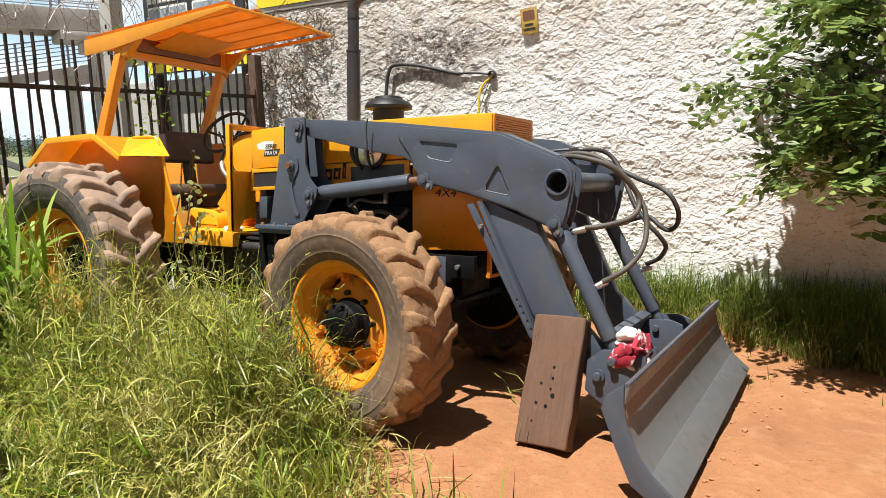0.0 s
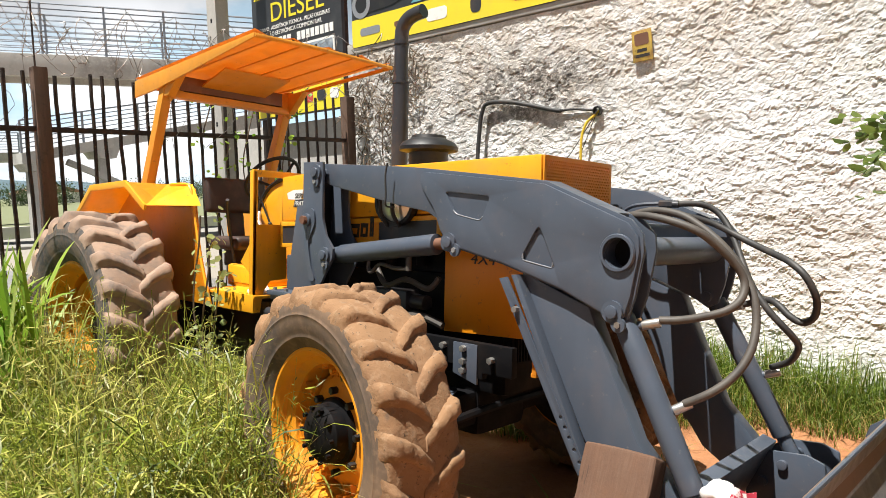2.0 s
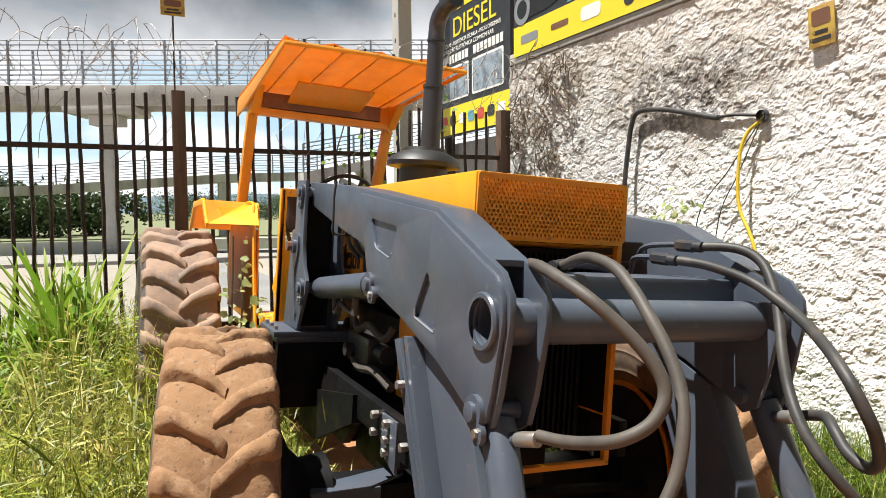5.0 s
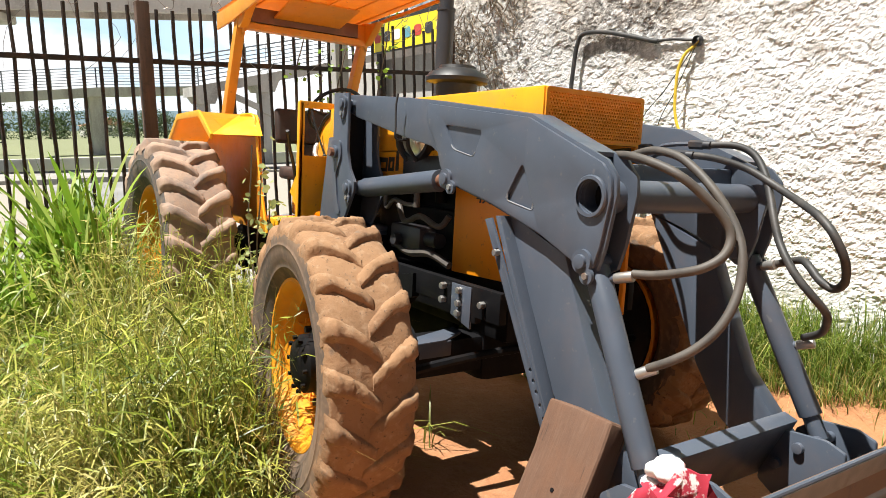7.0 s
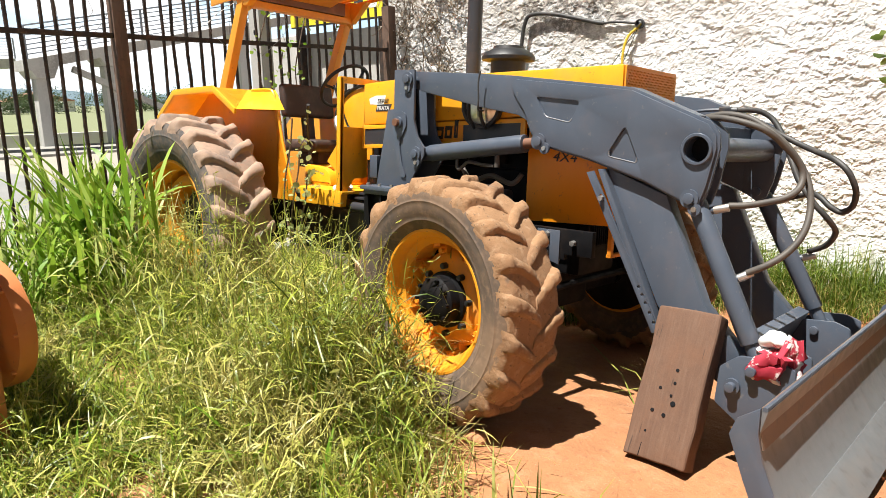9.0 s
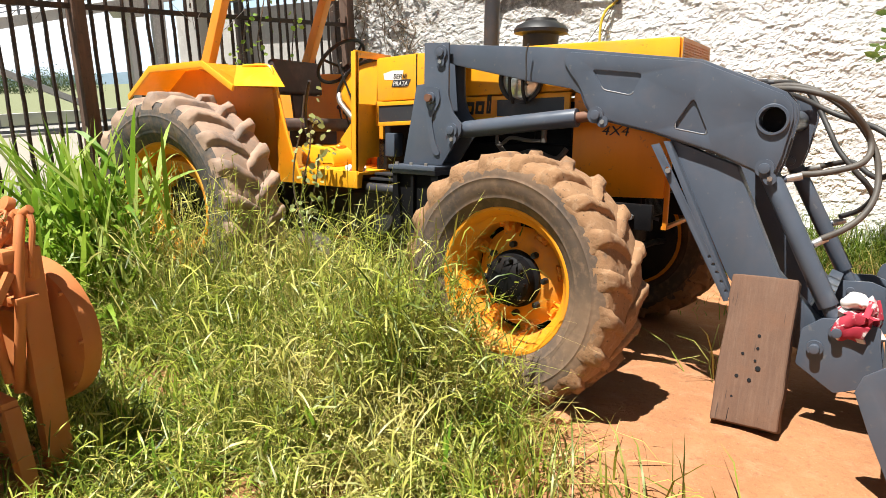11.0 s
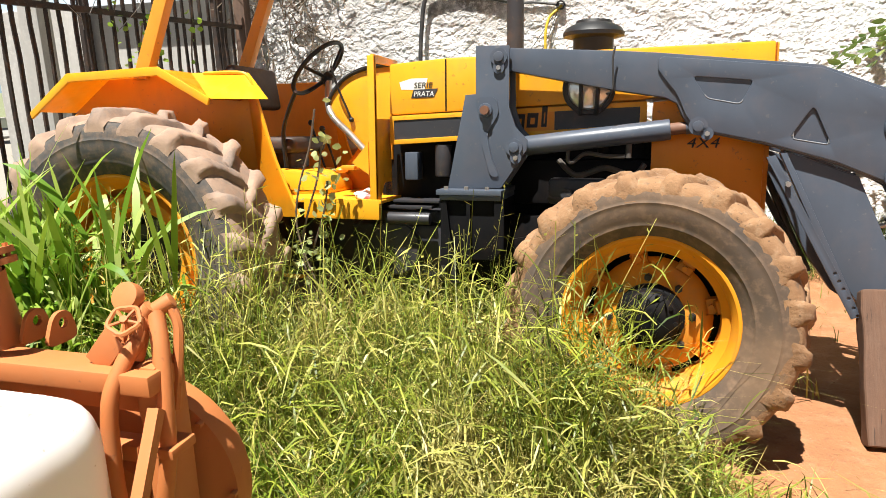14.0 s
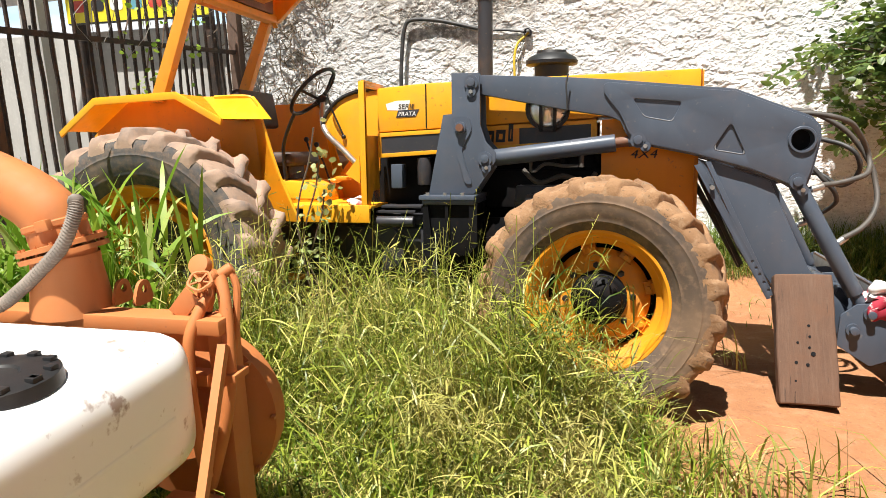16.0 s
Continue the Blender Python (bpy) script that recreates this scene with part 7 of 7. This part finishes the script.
for p in tips:
    if r.uniform() < (0.58 if p[0] < 0.9 else 0.74):
        continue
    dirn = p - np.array((0.44, 5.93, p[2] - 0.15))
    dirn = dirn / (np.linalg.norm(dirn) + 1e-6) + r.normal(0, 0.45, 3)
    dirn[2] -= 0.25
    dirn /= np.linalg.norm(dirn)
    side = np.cross(dirn, (0, 0, 1.0)) + r.normal(0, 0.35, 3)
    side -= dirn * side.dot(dirn)
    side /= np.linalg.norm(side) + 1e-6
    n_l = r.integers(3, 6)
    SL = r.uniform(0.20, 0.34)
    for j in range(n_l + 1):
        c = p + dirn * SL * j / n_l + np.array((0, 0, -0.05 * (j / n_l) ** 2))
        for sg in (-1, 1):
            dd = dirn * 0.55 + side * sg * 0.8 + (0, 0, -0.15)
            dd += r.normal(0, 0.12, 3)
            dd /= np.linalg.norm(dd)
            ss = np.cross(dd, np.cross(dirn, side)) + r.normal(0, 0.2, 3)
            ss /= np.linalg.norm(ss) + 1e-6
            L = r.uniform(0.072, 0.115)
            leaflet(c, dd, ss, L, L * 0.54)
crown = new("crown", raw_mesh("crown", [tuple(np.array(v) - (0.42, 6.05, 0)) for v in vs], fs, M_LEAF))
crown.parent = tree
crown.data.shade_smooth()
tagged(crown, "dense drooping green leaflets")

# ---- grass ----


def blades(name, pts, hgt, wid, lean, mat, seed, label, category="grass", bend=1.0):
    """One sheet of grass: a bent, tapering blade at each place."""
    r = np.random.default_rng(seed)
    n = len(pts)
    base = np.array(pts)
    hgt = np.asarray(hgt)[:, None]
    wid = np.asarray(wid)[:, None]
    a = r.uniform(0, 2 * np.pi, n)
    out = np.stack([np.cos(a), np.sin(a), np.zeros(n)], 1)
    b = a + np.pi / 2 + r.normal(0, 0.5, n)
    side = np.stack([np.cos(b), np.sin(b), np.zeros(n)], 1)
    ln = (np.abs(r.normal(0, lean, n)) + 0.08)[:, None] * bend
    up = np.array((0, 0, 1.0))
    rows = []
    for t, w in ((0, 0.8), (0.4, 1.0), (0.75, 0.7)):
        c = base + up * hgt * (t - 0.25 * ln * t * t) + out * hgt * ln * t * t
        rows += [c - side * wid * w / 2, c + side * wid * w / 2]
    tip = base + up * hgt * (1 - 0.45 * ln) + out * hgt * ln * 1.1
    V = np.stack(rows + [tip], 1).reshape(-1, 3)
    k = np.arange(n)[:, None] * 7
    q = np.concatenate([k + [0, 1, 3, 2], k + [2, 3, 5, 4]], 0)
    tr = k + [4, 5, 6]
    me = bpy.data.meshes.new(name)
    me.vertices.add(len(V))
    me.vertices.foreach_set("co", V.astype(np.float32).ravel())
    loops = np.concatenate([q.ravel(), tr.ravel()])
    me.loops.add(len(loops))
    me.loops.foreach_set("vertex_index", loops.astype(np.int32))
    starts = np.concatenate([np.arange(len(q)) * 4, len(q) * 4 + np.arange(len(tr)) * 3])
    me.polygons.add(len(starts))
    me.polygons.foreach_set("loop_start", starts.astype(np.int32))
    me.update(calc_edges=True)
    me.validate()
    me.materials.append(mat)
    me.shade_smooth()
    return tagged(new(name, me), label, category, kind="stuff")


def soil_edge(y):
    """How far the meadow reaches towards the bare earth, in x."""
    e = (-2.55 if y > 2.95 else -2.32) + 0.10 * math.sin(y * 5.0) + 0.06 * math.sin(y * 13.0)
    if y < 2.75:
        e += (2.75 - y) * 0.75
    return min(e, -0.9)


def meadow(n, seed, x0, x1, y0, y1, test):
    r = np.random.default_rng(seed)
    out = []
    while len(out) < n:
        x, y = r.uniform(x0, x1), r.uniform(y0, y1)
        if test(x, y, r):
            out.append((x, y, ground_z(x, y) - 0.01))
    return out


def clump(x, y):
    return noise.noise((x * 1.6, y * 1.6, 11.0)), noise.noise((x * 4.5, y * 4.5, 12.0))


def in_wheel(x, y):
    return (abs(x + 2.44) < 0.62 and 2.93 < y < 3.40) or (abs(x + 5.22) < 0.80 and 2.90 < y < 3.45) or (-4.75 < x < -3.62 and 0.05 < y < 1.38)


def field(x, y, r):
    if in_wheel(x, y) or y > 3.95 and x > -5.7 or y > 3.35 and x > -3.35:
        return False
    c0, c1 = clump(x, y)
    if x > soil_edge(y) - 0.25 * r.uniform() ** 2 * 3:
        return r.uniform() < 0.0
    return r.uniform() < 0.42 + 0.8 * c0 + 0.9 * c1


def tall(p):
    x, y, _ = p
    c0, c1 = clump(x, y)
    near = math.exp(-((y - 2.85) / 0.65) ** 2) * (1 if x < -2.75 else max(0.22, 1 - (x + 2.75) * 1.9))
    return 0.25 + 0.66 * near + 0.16 * c0 + 0.18 * c1


def arched(name, base, L, W, az, rise, droop, mat, label, rows=4):
    """Leaves that leave their stem at an angle and droop: one tapering strip each."""
    n = len(base)
    L, W = np.asarray(L)[:, None], np.asarray(W)[:, None]
    rise, droop = np.asarray(rise)[:, None], np.asarray(droop)[:, None]
    out = np.stack([np.cos(az), np.sin(az), np.zeros(n)], 1)
    r = np.random.default_rng(n)
    tw = az + np.pi / 2 + r.normal(0, 0.45, n)
    side = np.stack([np.cos(tw), np.sin(tw), r.normal(0, 0.3, n)], 1)
    up = np.array((0, 0, 1.0))
    strips = []
    for i in range(rows):
        t = i / rows
        c = base + out * L * np.cos(rise) * t * (1 + 0.15 * droop * t) + up * L * (np.sin(rise) * t - droop * t * t)
        w = (0.55, 0.95, 1.0, 0.8, 0.6)[min(4, int(t * 5))]
        strips += [c - side * W * w / 2, c + side * W * w / 2]
    tip = base + out * L * np.cos(rise) * (1 + 0.15 * droop) + up * L * (np.sin(rise) - droop)
    V = np.stack(strips + [tip], 1).reshape(-1, 3)
    m = 2 * rows + 1
    k = np.arange(n)[:, None] * m
    q = np.concatenate([k + [2 * i, 2 * i + 1, 2 * i + 3, 2 * i + 2] for i in range(rows - 1)], 0)
    tr = k + [2 * rows - 2, 2 * rows - 1, 2 * rows]
    me = bpy.data.meshes.new(name)
    me.vertices.add(len(V))
    me.vertices.foreach_set("co", V.astype(np.float32).ravel())
    loops = np.concatenate([q.ravel(), tr.ravel()])
    me.loops.add(len(loops))
    me.loops.foreach_set("vertex_index", loops.astype(np.int32))
    starts = np.concatenate([np.arange(len(q)) * 4, len(q) * 4 + np.arange(len(tr)) * 3])
    me.polygons.add(len(starts))
    me.polygons.foreach_set("loop_start", starts.astype(np.int32))
    me.update(calc_edges=True)
    me.validate()
    me.materials.append(mat)
    me.shade_smooth()
    return tagged(new(name, me), label, "grass", kind="stuff")


def stemmed(P, H, seed, k, wide=1.0):
    """Places, lengths and angles of the leaves up leaning stems; and the stems themselves."""
    r = np.random.default_rng(seed)
    P, n = np.array(P), len(P)
    az = r.uniform(0, 2 * np.pi, n)
    ln = np.abs(r.normal(0, 0.45, n)) + 0.05
    out = np.stack([np.cos(az), np.sin(az), np.zeros(n)], 1)
    bs, Ls, Ws, azs = [], [], [], []
    for j in range(k):
        t = np.clip((j + 0.6 + r.uniform(-0.3, 0.3, n)) / k, 0.05, 1.0)
        c = P + out * (H * ln * t * t)[:, None]
        c[:, 2] += H * t * (1 - 0.25 * ln * t)
        keep = r.uniform(0, 1, n) < 0.85
        bs.append(c[keep])
        L = (0.06 + 0.18 * H) * r.uniform(0.7, 1.5, n)
        Ls.append(L[keep])
        Ws.append((r.uniform(0.005, 0.0105, n) * wide)[keep])
        azs.append((az + j * 2.6 + r.normal(0, 0.7, n))[keep])
    b = np.concatenate(bs)
    m = len(b)
    return b, np.concatenate(Ls), np.concatenate(Ws), np.concatenate(azs), r.uniform(0.25, 1.25, m), np.abs(r.normal(0.45, 0.35, m)), (P, H, np.full(n, 0.0026), az, np.arctan(1 / (ln + 0.15)), 0.15 * ln)


r = np.random.default_rng(77)
P = meadow(22000, 1, -6.5, -0.9, 0.3, 5.2, field)
H = np.array([max(0.08, tall(p)) for p in P]) * r.uniform(0.25, 0.8, len(P))
blades("grass", P, H, r.uniform(0.004, 0.010, len(P)), 0.80, M_GRASS, 2, "tall unmown green grass with dry stalks")
P = meadow(13500, 21, -6.5, -0.9, 0.3, 5.0, field)
H = np.array([max(0.10, tall(p)) for p in P]) * r.uniform(0.5, 1.15, len(P))
b_, L_, W_, A_, R_, D_, st_ = stemmed(P, H, 22, 5)
arched("leafy_grass", b_, L_, W_, A_, R_, D_, M_GRASS, "messy yellow-green grass leaves on leaning stems", 3)
arched("grass_stems", *st_, M_GRASS, "thin leaning grass stems", 4)
P = meadow(9000, 3, -6.5, -0.9, -1.0, 0.5, lambda x, y, r: field(x, y, r) and x < -2.9 + y)
H = np.array([max(0.10, tall(p)) for p in P]) * r.uniform(0.45, 1.1, len(P))
blades("grass_near", P, H, r.uniform(0.004, 0.009, len(P)), 0.5, M_GRASS, 4, "unmown green grass at the yard's edge")
P = meadow(6000, 5, -6.5, -0.9, 0.3, 4.6, field)
H = np.array([max(0.12, tall(p)) for p in P]) * r.uniform(0.35, 1.2, len(P))
blades("dry_grass", P, H, r.uniform(0.002, 0.0048, len(P)), 0.75, M_STRAW, 6, "thin dry straw-coloured stalks among the grass")
P = np.array(meadow(7000, 23, -6.5, -0.9, 0.3, 4.6, field))
P[:, 2] += r.uniform(0.01, 0.16, len(P))
arched("fallen_straw", P, r.uniform(0.06, 0.24, len(P)), r.uniform(0.002, 0.006, len(P)), r.uniform(0, 6.28, len(P)), r.normal(0.1, 0.25, len(P)), r.uniform(0, 0.3, len(P)), M_STRAW, "fallen dead straw matted between the stems", 3)
P = np.array(meadow(4200, 7, -6.45, -0.9, 0.3, 3.3, field))
H = np.array([max(0.2, tall(p)) for p in P])
arched("broad_grass", P, (0.12 + 0.80 * H) * r.uniform(0.6, 1.3, len(P)), r.uniform(0.006, 0.018, len(P)), r.uniform(0, 6.28, len(P)), r.uniform(0.7, 1.45, len(P)), r.uniform(0.1, 0.75, len(P)), M_BROAD, "long arching green blades in the meadow", 5)
rs = np.random.default_rng(91)
P = np.array([(x, y, ground_z(x, y) + abs(rs.normal(0, 0.05)) + 0.01) for x, y in zip(rs.normal(-2.45, 0.28, 900), rs.normal(2.62, 0.14, 900)) if not in_wheel(x, y)])
arched("trodden_hay", P, rs.uniform(0.07, 0.26, len(P)), rs.uniform(0.003, 0.007, len(P)), rs.uniform(0, 6.28, len(P)), rs.normal(0.3, 0.35, len(P)), rs.uniform(0, 0.4, len(P)), M_STRAW, "trodden brown hay before the front wheel", 3)
# thin flowering stalks with seed heads, before the machine
r = np.random.default_rng(78)
sv, sf = [], []
P = meadow(650, 17, -5.2, -1.9, 1.3, 3.25, lambda x, y, r: field(x, y, r) and r.uniform() < 0.25 + math.exp(-((y - 2.8) / 0.5) ** 2))
for p in P:
    h = max(0.2, tall(p)) * r.uniform(1.0, 1.45)
    a = r.uniform(0, 6.28)
    ln = abs(r.normal(0, 0.28)) + 0.06
    b, o = np.array(p), np.array((math.cos(a), math.sin(a), 0))
    side = np.array((-o[1], o[0], 0)) * 0.0016
    pts = [b + np.array((0, 0, h * (t - 0.3 * ln * t * t))) + o * h * ln * t * t for t in (0, 0.35, 0.7, 1.0)]
    k0 = len(sv)
    for q in pts:
        sv += [tuple(q - side), tuple(q + side)]
    sf += [(k0 + 2 * i, k0 + 2 * i + 1, k0 + 2 * i + 3, k0 + 2 * i + 2) for i in range(3)]
    for j in range(r.integers(4, 9)):
        t = r.uniform(0.72, 1.0)
        c = pts[2] + (pts[3] - pts[2]) * (t - 0.7) / 0.3
        d = (o * r.normal(0, 1) + side / 0.0016 * r.normal(0, 1) + np.array((0, 0, r.uniform(0.2, 1.0)))) * 0.03
        w = np.cross(d, (0.3, 0.5, 0.8)) * 0.10
        k0 = len(sv)
        sv += [tuple(c), tuple(c + d * 0.5 + w), tuple(c + d), tuple(c + d * 0.5 - w)]
        sf.append((k0, k0 + 1, k0 + 2, k0 + 3))
tagged(new("seed_stalks", raw_mesh("seed_stalks", sv, sf, M_GRASS)), "thin flowering grass stalks with loose seed heads", "grass", kind="stuff")
# the clump that stands before the front wheel
r = np.random.default_rng(83)
P = [(x, y, ground_z(x, y) - 0.01) for x, y in zip(r.normal(-2.68, 0.27, 620), r.normal(2.67, 0.11, 620)) if not in_wheel(x, y)]
H = np.array([max(0.15, 0.95 - abs(p[0] + 2.82) * 0.95) for p in P]) * r.uniform(0.45, 1.05, len(P))
b_, L_, W_, A_, R_, D_, st_ = stemmed(P, H, 84, 6)
arched("leafy_grass", b_, L_, W_, A_, R_, D_, M_GRASS, "yellow-green grass clump before the front wheel", 3)
arched("grass_stems", *st_, M_STRAW, "thin leaning grass stems before the wheel", 4)
# tall cane-like grass by the rear wheel
r = np.random.default_rng(79)
P = np.array(meadow(150, 9, -6.42, -4.5, 1.7, 2.76, lambda x, y, r: r.uniform() < math.exp(-((x + 5.34) / 0.40) ** 2 - ((y - 2.52) / 0.18) ** 2) * 1.1))
P = np.concatenate([P, np.array(meadow(34, 19, -6.42, -4.6, 1.6, 2.7, lambda x, y, r: r.uniform() < math.exp(-((x + 5.7) / 0.6) ** 2 - ((y - 2.2) / 0.4) ** 2)))])
culm = r.uniform(0.50, 1.12, len(P))
arched("cane_stems", P, culm, np.full(len(P), 0.012), r.uniform(0, 6.28, len(P)), r.uniform(1.3, 1.55, len(P)), np.full(len(P), 0.03), M_BROAD, "upright green culms by the rear wheel", 4)
K = np.repeat(np.arange(len(P)), 6)
B = P[K].copy()
B[:, 2] += culm[K] * r.uniform(0.05, 0.95, len(K))
B[:, :2] += r.normal(0, 0.02, (len(K), 2))
arched("cane_grass", B, r.uniform(0.40, 0.90, len(K)), r.uniform(0.020, 0.044, len(K)), r.uniform(0, 6.28, len(K)), r.uniform(0.85, 1.5, len(K)), np.abs(r.normal(0.38, 0.3, len(K))), M_BROAD, "tall broad-leaved bright green grass by the rear wheel", 5)
# strip along the wall


def strip_edge(x):
    """Where the grass along the wall begins, in y."""
    return 6.36 - 0.42 * min(max(x + 0.9, 0.0), 1.4) - 1.1 * min(max(-2.0 - x, 0.0), 1.0) + 0.07 * math.sin(x * 4) + 0.05 * math.sin(x * 11)


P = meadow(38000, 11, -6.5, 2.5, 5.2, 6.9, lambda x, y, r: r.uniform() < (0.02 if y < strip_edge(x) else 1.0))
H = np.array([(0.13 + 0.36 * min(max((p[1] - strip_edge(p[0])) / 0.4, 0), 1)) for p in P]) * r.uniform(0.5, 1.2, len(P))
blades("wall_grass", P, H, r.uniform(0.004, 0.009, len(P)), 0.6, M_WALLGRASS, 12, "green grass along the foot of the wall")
P = meadow(4200, 13, -6.5, 2.5, 5.2, 6.7, lambda x, y, r: y > strip_edge(x) - 0.08)
blades("wall_straw", P, r.uniform(0.12, 0.42, len(P)), r.uniform(0.002, 0.005, len(P)), 0.8, M_STRAW, 14, "dry stalks at the edge of the wall grass")
# tufts on the bare earth
P = []
tr_ = np.random.default_rng(15)
for cx, cy, nb in ((-2.0, 2.35, 60), (-1.72, 2.2, 50), (-1.5, 2.45, 26), (-2.25, 2.5, 60), (-2.35, 2.75, 50), (-1.35, 2.05, 50), (-2.1, 2.15, 60), (-1.9, 2.62, 18), (-1.1, 2.2, 30), (-2.95, 3.55, 40), (-2.75, 3.75, 24), (-1.62, 4.0, 14)):
    for _ in range(nb):
        x, y = cx + tr_.normal(0, 0.10), cy + tr_.normal(0, 0.08)
        P.append((x, y, ground_z(x, y) - 0.01))
blades("grass_tufts", P, tr_.uniform(0.10, 0.42, len(P)), tr_.uniform(0.004, 0.013, len(P)), 0.7, M_GRASS, 16, "scattered tufts on the bare red earth")
# broad leaves of the weed growing over the footplate
wl_ = [[(-4.28 + 0.08 * math.sin(z * 5 + i), 3.50 + 0.05 * i, z) for z in np.linspace(0.1, 1.55 - 0.2 * i, 8)] for i in range(3)]
solo("weed_stem", join(*[tube(l, 0.006, 5, 3) for l in wl_]), M_BARK, "thin stems of a weed leaning on the footplate", "weed")
leaf_cloud("weed_leaves", M_WEED, [p for l in wl_ for p in l[3:]], 0.046, 110, 31, "pale green rounded leaves of the weed", "leaves", 0.06, flat=0.85)

# ---- stones and clods ----
r = np.random.default_rng(40)
cl_b = []
for i in range(150):
    x, y = r.uniform(-2.6, 0.9), r.uniform(2.3, 6.1)
    if r.uniform() < 0.72:
        x, y = -0.45 + r.normal(0, 0.14), r.uniform(2.7, 5.6)
    s = abs(r.normal(0, 0.007)) + 0.003
    b = ball((x, y, ground_z(x, y) + s * 0.3), s, (r.uniform(0.8, 1.5), r.uniform(0.8, 1.4), 0.7), 1)
    for v in b.verts:
        v.co += Vector(noise.noise_vector(v.co * 40)) * s * 0.4
    cl_b.append(b)
solo("soil_clods", join(*cl_b), M_CLOD, "crumbs and clods of dry red earth", "clods", "stuff")
for i, (x, y, s) in enumerate(((-2.28, 2.90, 0.055), (-2.42, 2.86, 0.045), (-2.12, 2.96, 0.05))):
    b = ball((x, y, ground_z(x, y) + s * 0.4), s, (1.4, 1.0, 0.75), 3)
    for v in b.verts:
        v.co += Vector(noise.noise_vector(v.co * 18)) * s * 0.35
    solo("earth_clod", b, M_CLOD, "lump of red earth by the front wheel", "clod", group="earth lumps")
